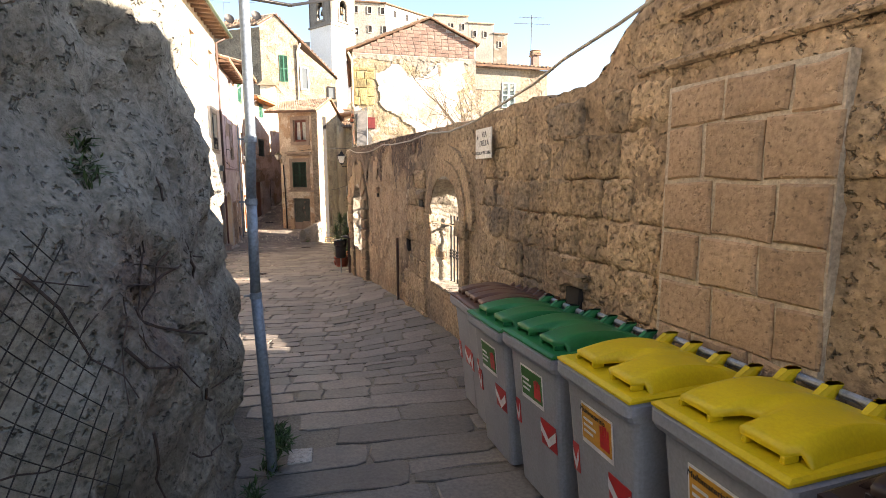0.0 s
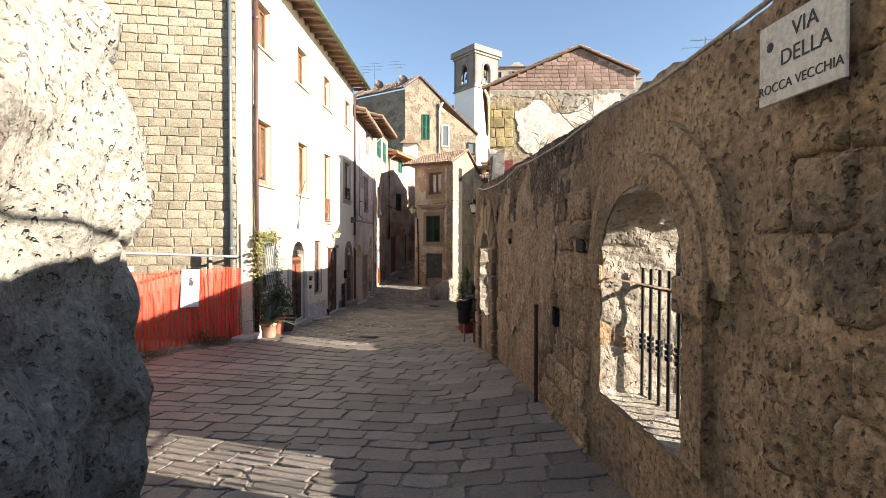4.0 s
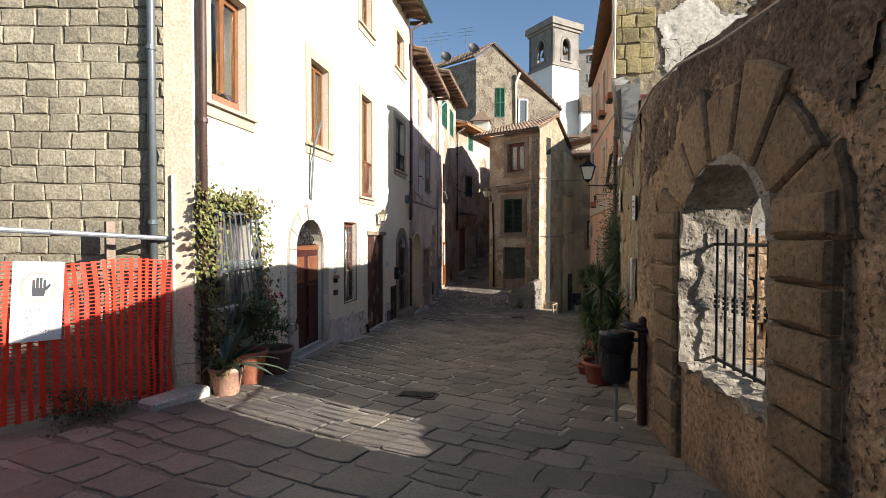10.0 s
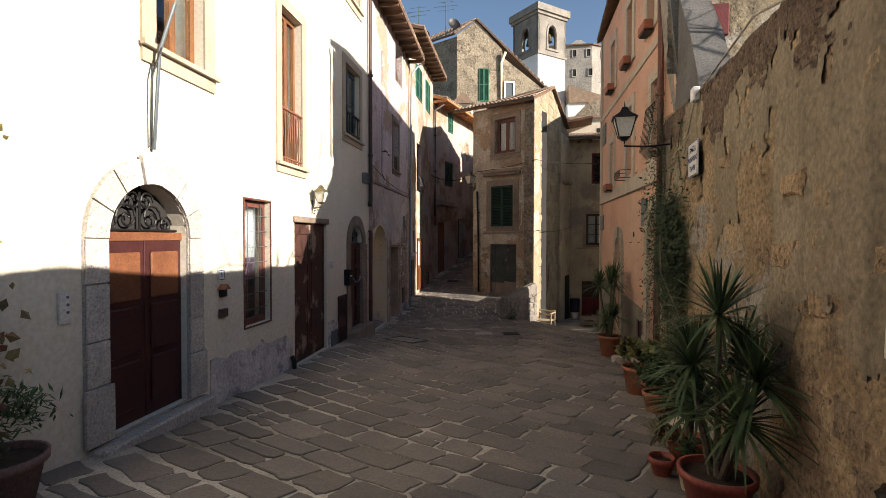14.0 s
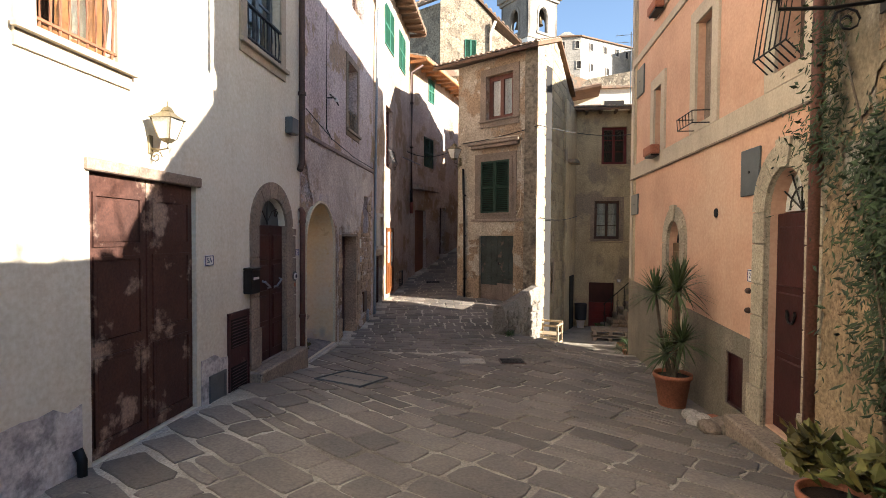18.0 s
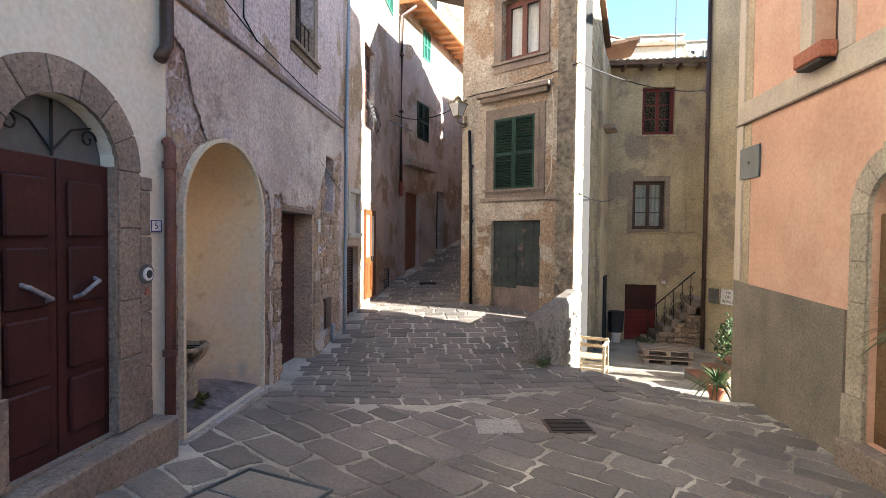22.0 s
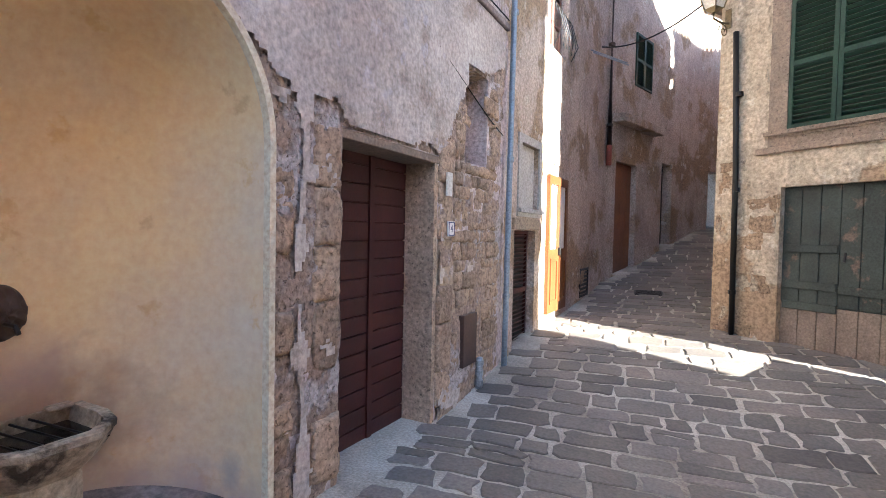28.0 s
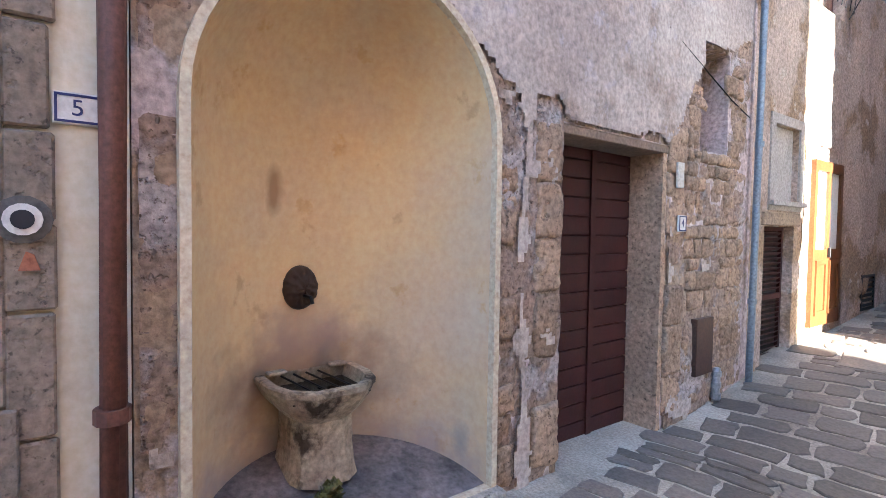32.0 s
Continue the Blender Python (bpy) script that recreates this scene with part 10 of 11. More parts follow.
tree(pose(-8.3, 10.9, ground_z(11)), "slender tree with drooping light green leaves", 81, 5.6, 0.07, 26, 0.11, 0.035, LEAF_Y, (0.12, 0.0))
tree(pose(-7.3, 10.3, ground_z(10)), "leafy garden vine bush by the fence", 82, 1.9, 0.03, 30, 0.10, 0.075, LEAF_Y)
tree(pose(5.8, 16.5, -1.0), "bare winter tree behind the boundary wall", 83, 6.6, 0.07, 0, 0, 0, BARK, (-0.1, 0))
tree(pose(3.4, 17.6, -1.2), "bare thin tree before the gable", 84, 6.0, 0.04, 0, 0, 0, BARK)
lt = tree(pose(-6.9, 9.8, ground_z(9.8)), "slender garden tree with hanging light green leaves", 85, 5.0, 0.05, 10, 0.12, 0.04, LEAF_Y, (0.02, 0.05))
for k, (dx, dz) in enumerate(((0.35, 4.65), (0.7, 4.3), (1.0, 4.1), (1.4, 4.0), (0.2, 5.1), (0.6, 4.9))):
    foliage(lt, random.Random(90 + k), (dx, 0.05 * k, dz), (0.34, 0.3, 0.24), 150, 0.12, 0.045, LEAF_Y, up=-0.4)
    part("twig", tubed([(0.1, 0, 3.6 + 0.15 * k), (dx * 0.6, 0.02 * k, dz + 0.15), (dx, 0.05 * k, dz)], 0.014, 6, 0.006), BARK, lt)
# Houses and towers on the skyline
MN = facade(*NB_LINE)
part("backing", boxed(0.5, 0.42, 9, 4.0, 0.6, 12.4), DARK, nb)
louvred(nb, 1.5, 10.0, 2.2, 12.2, -0.05, GREENLT, 2, "green shutters")
for u, z0, z1, mt in ((3.25, 9.4, 11.4, ENAMEL), (5.6, 8.8, 9.9, DARK)):
    part("window", frame_ring(u, z0, u + 0.75, z1, 0.12, -0.08, 0.0), mt, nb, "white-framed window")
    part("pane", boxed(u + 0.12, -0.03, z0 + 0.12, u + 0.63, -0.005, z1 - 0.12), GREYMETAL, nb)
quad_roof(nb, (-12.6, 49.9, 14.35), (-6.4, 46.3, 14.35), (-5.0, 46.85, 15.45), (-11.0, 51.0, 15.45), inverse=MN.inverted(), step=0.3)
quad_roof(nb, (0.1, 48.2, 10.6), (-5.0, 46.75, 15.45), (-6.8, 52.0, 15.45), (-1.7, 53.5, 10.6), inverse=MN.inverted(), step=0.35)
downpipe(MN, [(3.05, -0.1, 3.0), (3.05, -0.1, 12.6), (3.3, -0.25, 13.3)], 0.09, CREAM, "pale downpipe on the tuff house")
lw = thing("dormer", "small white dormer with a tiled top", "dormer", pose(-5.6, 44.5, 8.2))
part("wall", boxed(-0.6, 0, -3.0, 0.5, 1.2, 1.0), WHITE, lw)
part("roof", slabbed([(-0.8, 1.0), (0.7, 1.0), (0.0, 1.7)], -0.2, 1.3), TILE, lw)

# bell tower openings and cornice
BELL = plain("bronze_bell", (0.12, 0.09, 0.05), 0.4, 0.8)
for k, ang in enumerate((0, 90, 180, 270)):
    bm = slabbed(rect(-3.15, 22.8, 3.15, 27.6), -3.15, -2.7, [arch(-0.85, 23.5, 0.85, 25.3, 26.2)])
    wl = part("belfry_wall", bm, TOWERSTONE, tw, "grey stone belfry wall", pose(0, 0, 0, 0, 0, ang))
    part("arch_band", slabbed(arch(-1.25, 23.4, 1.25, 25.3, 26.65), -3.25, -3.151, [arch(-0.95, 23.401, 0.95, 25.3, 26.3)]), TOWERSTONE, wl)
    part("sill", boxed(-1.4, -3.32, 23.2, 1.4, -3.151, 23.45), TOWERSTONE, wl)
part("string_course", boxed(-3.35, -3.35, 22.55, 3.35, 3.35, 22.8), TOWERSTONE, tw)
part("cornice_bed", boxed(-3.4, -3.4, 27.25, 3.4, 3.4, 27.6), TOWERSTONE, tw)
part("roof", quad_prism([(-3.7, 3.7, -3.7, 3.7, 28.4), (-0.2, 0.2, -0.2, 0.2, 29.3)]), TILE, tw)
part("bell", lathe([(0.05, 1.0), (0.25, 0.95), (0.35, 0.5), (0.55, 0.05), (0.6, 0.0)], 16), BELL, tw, "bronze bell", pose(0.2, -2.2, 24.5))
part("bell", lathe([(0.05, 0.8), (0.2, 0.75), (0.3, 0.4), (0.45, 0.05), (0.5, 0.0)], 16), BELL, tw, "bronze bell", pose(-2.2, 0.2, 24.3))
ch = thing("church_body", "white church wing below the bell tower", "church", pose(-0.4, 76.5, 0, 0, 0, 8))
part("nave", boxed(-10.5, 1.0, -5, -3.15, 12, 21.0), TOWERSTONE, ch)
part("aisle", boxed(3.15, -2.4, -5, 9.5, 6, 16.8), TOWERWHITE, ch)
part("aisle_roof", slabbed([(3.15, 16.8), (9.7, 16.8), (3.15, 18.9)], -2.7, 6.2), TILE, ch)
# castle on the hilltop: a front block, a long wing turning away, and lower houses beside it
ca = thing("castle", "long weathered castle building on the hilltop", "castle", pose(0, 133.5, 0))
wing = facade((12.5, 0.5), (27.0, 10.5))
part("front_wall", boxed(2.0, 0.5, 0, 12.5, 10.0, 45.6), CASTLE, ca, "weathered front block")
part("wing_wall", slabbed(rect(0, 0, 17.6, 45.6), 0, 8.0), CASTLE, ca, "long wing with a row of small windows", wing)
part("roof", boxed(1.7, 0.1, 45.601, 12.6, 10.2, 45.9), SOFFIT, ca)
part("roof", slabbed(rect(0, 45.602, 17.8, 45.905), -0.4, 8.2), SOFFIT, ca, "", wing)
part("turret", quad_prism([(6.5, 12.5, 2.0, 8.0, 45.91), (9.2, 10.4, 4.0, 6.0, 48.2)]), CASTLE, ca, "low pointed roof")
for m, spots_ in ((pose(0, 0.5, 0), ((4.6, 42.9), (8.0, 42.9), (11.2, 42.9), (8.0, 38.4), (11.6, 38.4), (4.6, 37.6))), (wing, ((2.6, 42.8), (6.8, 42.8), (10.6, 42.8), (13.6, 42.8), (2.8, 38.2), (7.6, 38.0)))):
    for x, z in spots_:
        wn_ = part("window", frame_ring(x, z, x + 1.15, z + 1.9, 0.16, -0.14, 0.0), STONE, ca, "small castle window", m)
        part("pane", boxed(x + 0.16, -0.06, z + 0.16, x + 0.99, -0.005, z + 1.74), DARK, wn_)
BROWNTUFF = surface("brown_tuff_house", (0.24, 0.20, 0.155), (0.16, 0.135, 0.105), 0.95, 0.5, 6.0, 0.7, patch=(0.30, 0.27, 0.23), patch_scale=0.4, streak=0.3)
for x0, x1, top, mat, lab in ((26.0, 35.2, 45.0, CASTLE, "pale plastered hilltop house beside the castle"), (35.3, 42.4, 43.4, CASTLE, "narrow grey hilltop house with a flat roofline"), (42.5, 46.4, 41.0, BROWNTUFF, "small brown tuff hilltop house")):
    hh = thing("hilltop_house", lab, "house", pose(x0, 138, 0))
    part("wall", boxed(0, 0, 0, x1 - x0, 7, top), mat, hh)
    part("roof", boxed(-0.2, -0.3, top + 0.001, x1 - x0 + 0.2, 7.2, top + 0.3), TILE, hh)
    for k in range(int((x1 - x0) / 3)):
        wn_ = part("window", frame_ring(1.2 + 3 * k, top - 3.6, 2.3 + 3 * k, top - 1.8, 0.15, -0.14, 0.0), STONE, hh, "small window")
        part("pane", boxed(1.35 + 3 * k, -0.06, top - 3.45, 2.15 + 3 * k, -0.005, top - 1.95), DARK, wn_)
hr = thing("ruined_house", "rough tuff house with a broken gable up the slope", "house", pose(3.6, 47.0, 0))
part("wall", slabbed([(-2.8, -2), (4.0, -2), (4.0, 8.6), (1.5, 10.0), (-1.2, 9.6), (-2.8, 8.0)], 0, 0.5), NBSTONE, hr)
hr2 = thing("stone_house", "tuff house behind the sunlit gable", "house", pose(0.2, 42.5, 0))
part("wall", boxed(-1.5, 0, -2, 2.5, 3, 6.6), NBSTONE, hr2)

# annex right of the gable
an = thing("annex_house", "low rubble annex with a tiled roof and pale shutters", "house", facade((6.1, 21.85), (9.4, 22.15)))
part("wall", slabbed(rect(-0.7, -3, 3.3, 6.35), 0, 0.4, [rect(1.05, 4.65, 1.7, 5.75)]), NBSTONE, an, "rubble wall")
part("plaster_panel", boxed(-0.65, -0.02, 5.4, 1.95, 0.0, 6.3), GABLE, an)
louvred(an, 1.05, 4.65, 1.7, 5.75, -0.04, surface("pale_blue_shutter", (0.33, 0.42, 0.43), (0.26, 0.34, 0.35), 0.5, 4.0, 40.0, 0.1), 2, "pale blue louvred shutters")
tiled_roof(an, -0.7, 3.45, -0.3, 3.0, 6.33, 7.0, rafters=False)
chm = thing("chimney", "brick chimney stack on the annex roof", "chimney", pose(8.95, 22.6, 6.4))
part("stack", boxed(-0.16, -0.16, 0, 0.16, 0.16, 0.7, 0.01), HOLLOW, chm)
part("cap", boxed(-0.22, -0.22, 0.7, 0.22, 0.22, 0.76, 0.01), TILE, chm)
for k in range(3):
    part("vent", boxed(-0.2, -0.2, 0.78 + 0.06 * k, 0.2, 0.2, 0.81 + 0.06 * k), TILE, chm)


def antenna(m, h, n, label):
    a = thing("tv_antenna", label, "antenna", m)
    part("mast", tubed([(0, 0, 0), (0, 0, h)], 0.02, 6), GREYMETAL, a)
    for k in range(n):
        z = h - 0.12 - 0.28 * k
        L = 0.55 + 0.28 * (k % 2)
        part("boom", tubed([(-L, 0, z), (L, 0, z + 0.03)], 0.011, 5), GREYMETAL, a)
        for i in range(7):
            x = -L + 2 * L * i / 6
            part("element", tubed([(x, -0.16, z), (x, 0.16, z)], 0.006, 4), GREYMETAL, a)
    return a


antenna(pose(8.9, 23.0, 6.6), 2.4, 2, "thin television antenna on the annex roof")
antenna(pose(-9.3, 47.9, 14.6), 2.6, 3, "television antenna on the tuff house")
antenna(pose(-7.2, 47.2, 14.7), 2.4, 3, "television antenna on the tuff house")
antenna(pose(-10.6, 48.9, 14.5), 2.8, 3, "television antenna on the tuff house")
antenna(pose(2.6, 37.0, 5.3), 3.0, 3, "television antenna above the ochre house")
for x, y, z in ((-9.0, 48.2, 14.6), (-6.6, 46.9, 14.6)):
    ds = thing("satellite_dish", "dark satellite dish on the roof", "dish", pose(x, y, z))
    part("mast", tubed([(0, 0, 0), (0, 0, 0.6)], 0.03, 6), GREYMETAL, ds)
    part("dish", lathe([(0.0, 0.0), (0.25, 0.04), (0.42, 0.13), (0.43, 0.14), (0.25, 0.07), (0.0, 0.03)], 18, False), IRON, ds, m=pose(0, 0, 0.65, 75, 0, 30))
GABLE_LT = surface("old_pale_plaster", (0.55, 0.51, 0.45), (0.40, 0.365, 0.31), 0.93, 0.9, 14.0, 0.6, patch=(0.30, 0.26, 0.20), patch_scale=0.9, patch_at=0.58, streak=0.3)
# gable dressing: bricks, plaster and a red metal shutter
GM = facade(*GABLE_LINE)
gw = [o for o in pk.children if o.name.startswith("gable_wall")][0]
COAT = [(0.55, 5.64), (0.98, 5.74), (1.19, 6.02), (1.46, 6.05), (1.70, 5.90), (1.92, 5.55), (2.22, 5.52), (2.60, 5.66), (2.92, 5.96), (3.16, 6.16), (3.48, 6.24), (4.22, 6.24), (4.25, 5.24), (3.98, 5.07), (3.88, 4.37), (4.2, 3.9), (4.3, 3.0), (2.3, 3.0), (2.1, 3.5), (1.5, 4.02), (0.96, 4.22), (0.79, 4.48), (0.72, 4.85), (0.62, 5.27)]
def gable_coat(u, z):
    p = Vector((u * 3.0, z * 3.0, 3.3))
    return inside(COAT, u + 0.09 * noise.fractal(p, 0.8, 2.1, 5), z + 0.09 * noise.fractal(p + Vector((7, 3, 1)), 0.8, 2.1, 5))


def gable_band(u, z):
    return z > 6.13 + 0.12 * noise.fractal((u * 2.6, z * 2.0, 8.8), 0.8, 2.1, 5) or noise.fractal((u * 1.6, z * 1.6, 5.5), 0.8, 2.1, 5) > 0.55


GABLE_RUBBLE = surface("ochre_tuff_rubble", (0.30, 0.245, 0.155), (0.19, 0.155, 0.105), 0.96, 2.0, 22.0, 1.0, patch=(0.33, 0.30, 0.26), patch_scale=1.6, patch_at=0.56, edge=0.05, pits=0.6, grain=0.35)
for k, (coat, mat, base, lab) in enumerate(((None, GABLE_RUBBLE, -0.012, "bare tuff rubble of the gable"), (gable_band, GABLE, -0.030, "grey plaster band under the bricks"), (gable_coat, GABLE_LT, -0.046, "remains of pale plaster"))):
    add_skin(gw, skin(-0.27 if coat is not gable_coat else 0.4, 4.70, 3.0, lambda u: 6.36, [], 0.04, 0.03 if k == 0 else 0.02, 61.0, base=base, ruin=0.0, blocks=0.03 if k == 0 else 0.0, course=0.25, length=0.33, mask=coat), mat, lab)
part("red_panel", boxed(0.20, -0.08, 3.50, 0.54, -0.002, 3.94, 0.01), MAROON, gw, "faded red metal panel")
part("cement_strip", slabbed([(-0.05, 2.5), (0.42, 2.6), (0.40, 3.15), (0.24, 3.45), (0.06, 4.14), (-0.26, 4.17), (-0.19, 3.4)], -0.075, 0.002), CEMENT, gw, "grey cement strip")
masonry(gw, 61, -0.26, 0.56, 4.4, 5.82, (0.28, 0.36, 0.25, 0.4), -0.055, 0.0, surface("mossy_yellow_tuff", (0.29, 0.235, 0.115), (0.20, 0.165, 0.085), 0.95, 2.0, 20.0, 0.9, vary=0.2, pits=0.5, grain=0.3), None, name="quoin", jit=0.02)
part("slot_window", boxed(3.12, -0.065, 5.62, 3.26, -0.03, 6.08, 0.005), STONE_DK, gw, "narrow blocked window slot")
pg = thing("gable_downpipe", "pale downpipe at the gable corner", "pipe", GM)
part("pipe", tubed([(-0.45, -0.12, 6.33), (-0.40, -0.12, 6.25), (-0.31, -0.12, 6.02), (-0.31, -0.12, 4.3)], 0.042, 8), CREAM, pg)

# cables across the street
for a, b, sag, lab in (((-5.56, 34.0, 3.35), (-3.4, 31.75, 3.1), 0.25, "cable strung across the alley"), ((-3.4, 31.72, 3.15), (-1.15, 30.3, 3.35), 0.05, "cable along the house front"), ((-1.15, 30.3, 3.35), (3.2, 35.3, 4.2), 0.25, "cable strung over the terrace"), ((-1.1, 30.4, 0.9), (0.35, 34.5, 1.1), 0.1, "slack cable along the gable")):
    cbl = thing("overhead_cable", lab, "cable")
    A, B = Vector(a), Vector(b)
    part("cable", tubed([A + (B - A) * t - Vector((0, 0, sag * 4 * t * (1 - t))) for t in [i / 12 for i in range(13)]], 0.012, 5), IRON, cbl)
cbl = thing("overhead_cable", "dark looped cable over the rock", "cable")
part("cable", tubed([(-1.6, 4.0, 3.2), (-0.7, 3.4, 2.62), (-0.3, 3.8, 2.7), (0.2, 5.0, 3.2)], 0.012, 6), IRON, cbl)
# Paving: diagonal courses down the square, then courses across the alley, meeting along a slanting seam
def course_slope(y):
    return interp(y, [4.3, 9, 13, 17, 21, 28], [0.0, -0.08, -0.30, -0.50, -0.62, -0.72])


def seam_y(x):
    return interp(x, [-5.5, -3.2, -2.6, -1.5, 0.8], [25.5, 26.1, 26.8, 27.2, 26.5])


def laid_course(rng, b, h, slope, x0, x1, lmin, lmax):
    """Stones of one course: corners from joint to joint, some of them split into two thin ones."""
    out = []
    x = x0 + rng.uniform(-0.4, 0.0)
    off = slope * h / (1 + slope * slope)
    while x < x1:
        l = rng.uniform(lmin, lmax)

        def at(xx, bb):
            return xx, bb + slope * (xx + 2.0)
        cuts = [(0.0, 1.0)]
        if rng.random() < 0.10 and h > 0.24:
            c = rng.uniform(0.4, 0.6)
            cuts = [(0.0, c), (c, 1.0)]
        skew = rng.uniform(-0.03, 0.03)
        for a, c in cuts:
            out.append([at(x - off * a, b + h * a), at(x + l - off * a, b + h * a), at(x + l - off * c + skew, b + h * c), at(x - off * c, b + h * c)])
        x += l
    return out


def paving():
    rng = random.Random(77)
    out = []
    b = -9.0
    while b < 31:
        if b < 4.25:
            h = rng.uniform(0.30, 0.34)
            row = laid_course(rng, b, h, 0.0, -7.2, 2.3, 0.75, 1.15)
        elif b < 8.0:
            h = rng.uniform(0.19, 0.31)
            row = laid_course(rng, b, h, course_slope(b), -7.2, 2.3, 0.22, 0.55)
        else:
            h = rng.uniform(0.31, 0.47)
            row = laid_course(rng, b, h, course_slope(b), -7.2, 2.3, 0.30, 0.62)
        for q in row:
            if sum(p[1] - seam_y(p[0]) for p in q) < 0:
                out.append([(x, min(y, seam_y(x))) for x, y in q])
        b += h
    b = 24.0
    while b < 43:
        h = rng.uniform(0.19, 0.29)
        for q in laid_course(rng, b, h, interp(b, [26, 29, 33], [0.30, 0.25, 0.12]), -7.2, 2.3, 0.22, 0.50):
            if sum(p[1] - seam_y(p[0]) for p in q) > 0:
                out.append([(x, max(y, seam_y(x))) for x, y in q])
        b += h
    return out


def slab_stone(rng, corners):
    g = rng.uniform(0.011, 0.023) if corners[0][1] > 14 else rng.uniform(0.007, 0.016)
    cx, cy = sum(p[0] for p in corners) / 4, sum(p[1] for p in corners) / 4
    rim = []
    for i in range(4):
        (ax, ay), (bx, by) = corners[i], corners[(i + 1) % 4]
        for t in (rng.uniform(0.05, 0.16), rng.uniform(0.4, 0.6), rng.uniform(0.84, 0.95)):
            px, py = ax + (bx - ax) * t + rng.uniform(-0.016, 0.016), ay + (by - ay) * t + rng.uniform(-0.02, 0.02)
            d = math.hypot(cx - px, cy - py)
            rim.append((px + (cx - px) * g / max(d, 0.05), py + (cy - py) * g / max(d, 0.05), max(d, 0.05)))
    n = len(rim)
    lift = rng.uniform(-0.002, 0.005)
    tx, ty = rng.uniform(-0.008, 0.008), rng.uniform(-0.008, 0.008)

    def z(px, py):
        return ground_z(py, px) + lift + tx * (px - cx) + ty * (py - cy)
    V = [(px, py, z(px, py) - 0.045) for px, py, d in rim] + [(px, py, z(px, py) - 0.005) for px, py, d in rim]
    V += [(px + (cx - px) * 0.011 / d, py + (cy - py) * 0.011 / d, z(px, py) + rng.uniform(-0.001, 0.002)) for px, py, d in rim]
    V.append((cx, cy, z(cx, cy) + rng.uniform(-0.004, 0.003)))
    F = []
    for i in range(n):
        k = (i + 1) % n
        F += [(i, k, n + k, n + i), (n + i, n + k, 2 * n + k, 2 * n + i), (2 * n + i, 2 * n + k, 3 * n)]
    return V, F


rest, near = [], 0
prng = random.Random(78)
for corners in paving():
    cx, cy = sum(p[0] for p in corners) / 4, sum(p[1] for p in corners) / 4
    left = interp(cy, [5.2, 6.0, 9.5, 11.0, 13.8, 14.2, 24.3, 30, 34.6, 40.2], [-0.95, -4.6, -5.6, -5.5, -5.0, -4.95, -5.1, -5.4, -5.5, -4.2])
    if cy < 5.2:
        left = interp(cy, [-6, -2.5, -0.8, 0.8, 2.2, 3.1, 4.3, 5.2], [-2.6, -1.5, -1.05, -0.85, -0.62, -0.55, -0.75, -0.95])
    right = right_x(cy) if cy < 21.4 else (0.85 if cy < 27.4 else street_right(cy) - 0.12)
    if cy > 31.4:
        right = interp(cy, [31.4, 32.2, 36, 42], [-3.0, -3.4, -2.6, -2.0])
    if cx < left + 0.05 or cx > right - 0.02 or cy > 42:
        continue
    area = abs(sum(corners[i][0] * corners[(i + 1) % 4][1] - corners[(i + 1) % 4][0] * corners[i][1] for i in range(4))) / 2
    if area < 0.03 or max(p[1] for p in corners) - min(p[1] for p in corners) < 0.11:
        continue
    vf = slab_stone(prng, corners)
    if 20.2 < cy < 27.2 and near < 300:
        piece("paving_stone", vf, PAVE, street)
        near += 1
    else:
        rest.append(vf)
joined("paving_stones", rest, PAVE, street, "worn grey-brown paving slabs")

# covers in the paving, lying in the slope of the street
def ground_pose(x, y, lift, rz):
    rx = math.degrees(math.atan((ground_z(y + 0.3, x) - ground_z(y - 0.3, x)) / 0.6))
    ry = -math.degrees(math.atan((ground_z(y, x + 0.3) - ground_z(y, x - 0.3)) / 0.6))
    return pose(x, y, ground_z(y, x) + lift, rx, ry, 0) @ pose(0, 0, 0, 0, 0, rz)


def cover(name, label, x, y, w, d, rz, mat, slots=0):
    th = thing(name, label, "cover", ground_pose(x, y, 0.004, rz))
    part("frame", boxed(-w / 2, -d / 2, -0.03, w / 2, d / 2, 0.006, 0.004), mat, th)
    if slots:
        for i in range(slots):
            v = -d / 2 + 0.04 + (d - 0.08) * i / (slots - 1)
            part("bar", boxed(-w / 2 + 0.03, v - 0.012, 0.0065, w / 2 - 0.03, v + 0.012, 0.018, 0.003), IRON, th)
        # Thin near-black plate paints the shaded pit under the bars.
        part("pit", boxed(-w / 2 + 0.03, -d / 2 + 0.03, 0.0062, w / 2 - 0.03, d / 2 - 0.03, 0.0066), DARK, th)
    else:
        part("lid", boxed(-w / 2 + 0.03, -d / 2 + 0.03, 0.0062, w / 2 - 0.03, d / 2 - 0.03, 0.014, 0.003), mat, th)
    return th


cover("drain_grate", "rusty slotted drain grate in the paving", -1.80, 25.75, 0.46, 0.40, 10, BROWNPIPE, 9)
cover("stone_cover", "pale stone inspection cover", -2.50, 25.62, 0.45, 0.40, 10, STONE)
cover("drain_grate", "round-edged drain grate down the street", -2.38, 14.87, 0.5, 0.3, 0, BROWNPIPE, 7)
cover("drain_grate", "small dark grate in the alley", -4.6, 34.0, 0.5, 0.35, 8, IRON, 7)
cover("drain_cover", "dark iron cover by the orange door", -4.7, 30.4, 0.6, 0.4, 5, PAVE)
fr = thing("paved_cover", "large iron-framed cover filled with paving", "cover", ground_pose(-4.05, 23.55, 0.006, -12))
part("frame", slabbed(rect(-0.36, -0.42, 0.36, 0.42), -0.02, 0.007, [rect(-0.343, -0.403, 0.343, 0.403)]), GREYMETAL, fr, m=pose(0, 0, 0, -90))
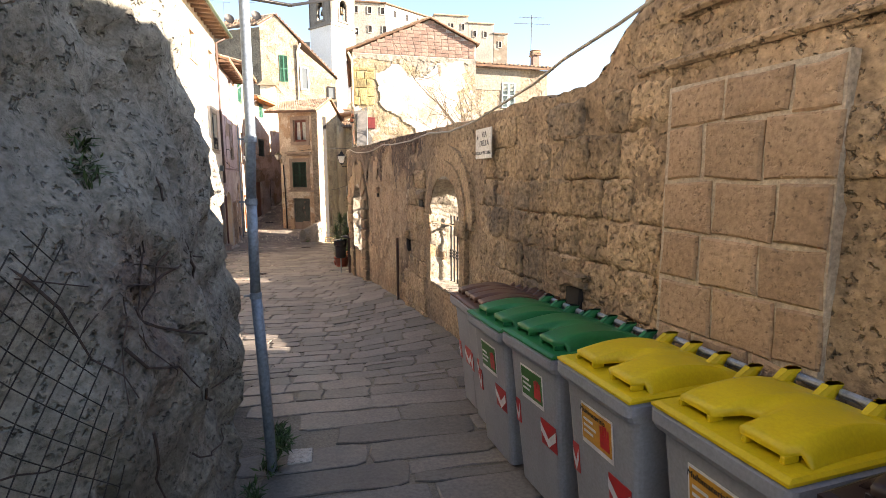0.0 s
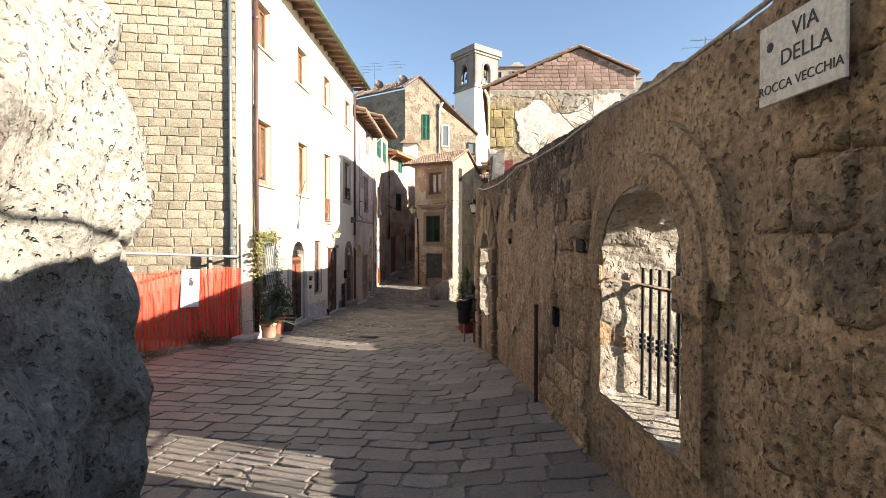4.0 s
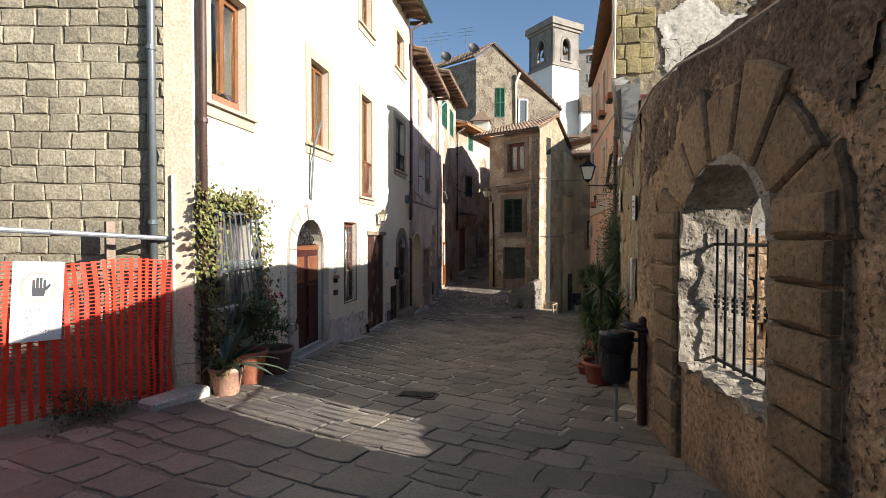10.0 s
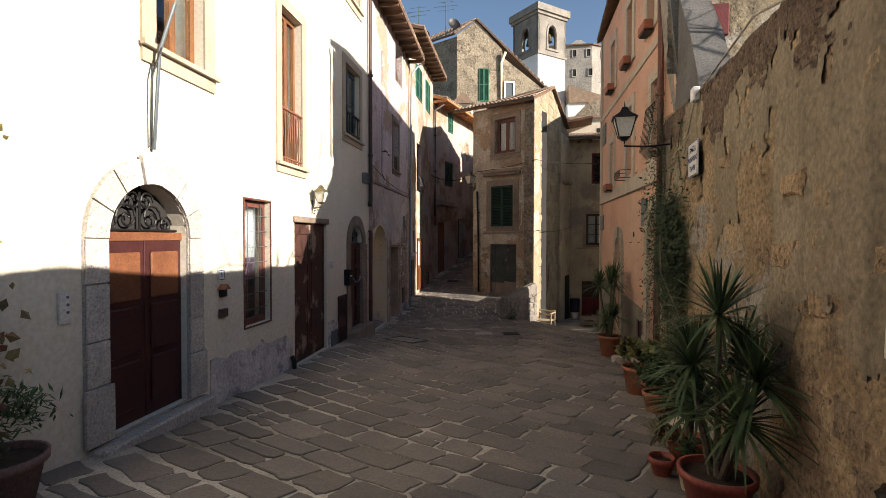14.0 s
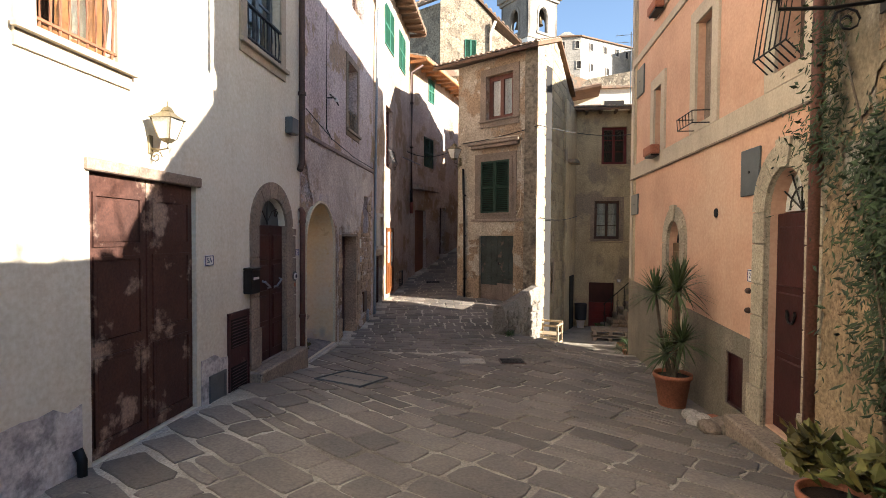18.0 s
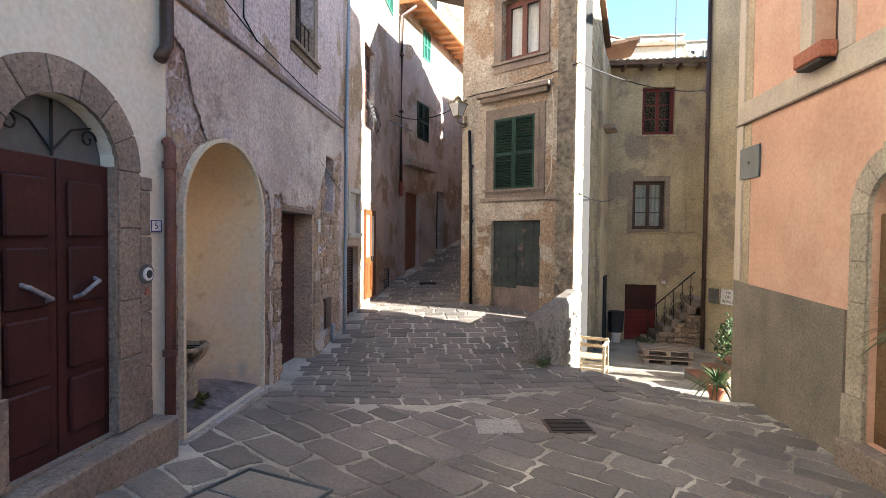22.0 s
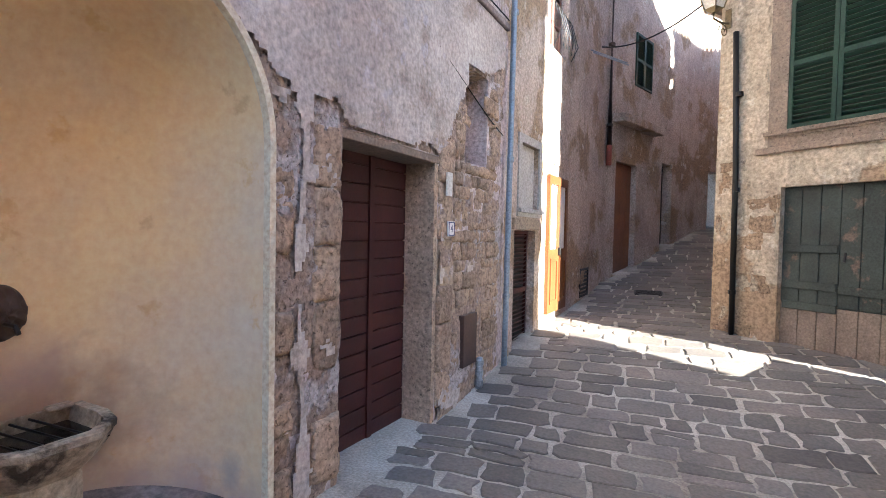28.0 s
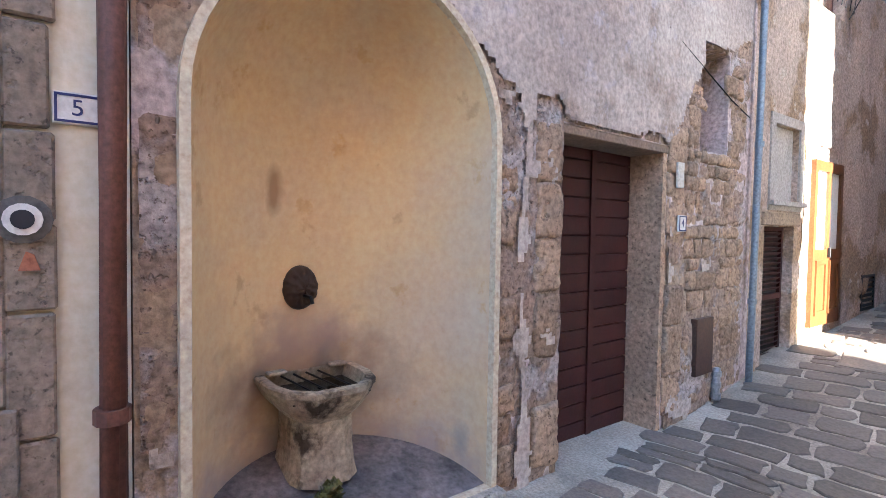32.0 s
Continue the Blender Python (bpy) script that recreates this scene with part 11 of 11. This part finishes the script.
part("bar", boxed(-0.34, -0.006, -0.01, 0.34, 0.006, 0.007), GREYMETAL, fr)
part("fill", boxed(-0.336, -0.396, -0.02, 0.336, -0.014, 0.004), PAVE, fr)
part("fill", boxed(-0.336, 0.014, -0.02, 0.336, 0.396, 0.003), PAVE, fr)
wc_ = thing("white_cover", "small pale cover at the rock foot", "cover", pose(-0.33, 3.35, ground_z(3.35) + 0.006))
part("lid", boxed(-0.08, -0.09, -0.01, 0.08, 0.09, 0.012, 0.004), STONE, wc_)
# edging of the street over the terrace
rng = random.Random(91)
edge = [(0.25, 27.42), (-0.42, 27.78), (-1.30, 28.15), (-1.95, 28.30)]
kb2 = thing("terrace_kerb", "worn stone edging above the lower terrace", "kerb", kind="structure")
for (ax, ay), (bx_, by) in zip(edge, edge[1:]):
    n = max(1, round(math.dist((ax, ay), (bx_, by)) / 0.45))
    for i in range(n):
        t0, t1 = i / n, (i + 1) / n
        d = Vector((bx_ - ax, by - ay)).normalized()
        nn = Vector((d.y, -d.x)) * 0.16
        q = [(ax + (bx_ - ax) * t + s * nn.x, ay + (by - ay) * t + s * nn.y) for t, s in ((t0 + 0.01, -0.6), (t1 - 0.01, -0.6), (t1 - 0.01, 0.6), (t0 + 0.01, 0.6))]
        V, F = slab_stone(rng, q)
        V = [(x, y, z - (0.2 if k < 12 else 0)) for k, (x, y, z) in enumerate(V)]
        piece("kerb_stone", (V, F), PAVE, kb2)

# blocks of the bare flank wall
rng = random.Random(92)
many, count = [], 0
for a, b, c, d in courses(rng, 0.3, 7.62, -1.2, 7.75, 0.196, 0.208, 0.28, 0.46, 0.015):
    vf = rough_block(rng, a, b, c, d, -0.014 - rng.uniform(0, 0.012), 0.0, 0.013, 0.012, 0.005)
    if 3.9 < a and b < 5.0 and count < 300:
        piece("brick", vf, BRICKTUFF, fl)
        count += 1
    else:
        many.append(vf)
joined("bricks", many, BRICKTUFF, fl, "pale tuff blocks in even courses")
# hollow bricks of the gable top
many = []
for a, b, c, d in courses(rng, -0.27, 4.7, 6.37, 7.75, 0.135, 0.14, 0.26, 0.30, 0.014):
    u, z = (a + c) / 2, d
    if z < min(6.42 + 0.437 * (u + 0.29), 7.77 - 0.443 * (u - 2.8)) + 0.04:
        many.append(rough_block(rng, a, b, c, d, -0.015, 0.0, 0.004, 0.006, 0.002))
joined("bricks", many, HOLLOW, gw, "orange hollow bricks of the gable top")
# rough stones of the parapet
many = []
pm = facade((-2.12 + 0.13, 28.35 - 0.065), (-1.22 + 0.13, 30.25 - 0.065))
for a, b, c, d in courses(rng, 0.0, 2.05, -2.6, -1.25, 0.16, 0.26, 0.2, 0.4, 0.03):
    if d < -1.38 + 0.15 * (a / 2):
        o = piece("stone", rough_block(rng, a, b, c, d, -0.045 - rng.uniform(0, 0.02), 0.02, 0.025, 0.03, 0.01), PARAPET, pa)
        o.matrix_basis = pm
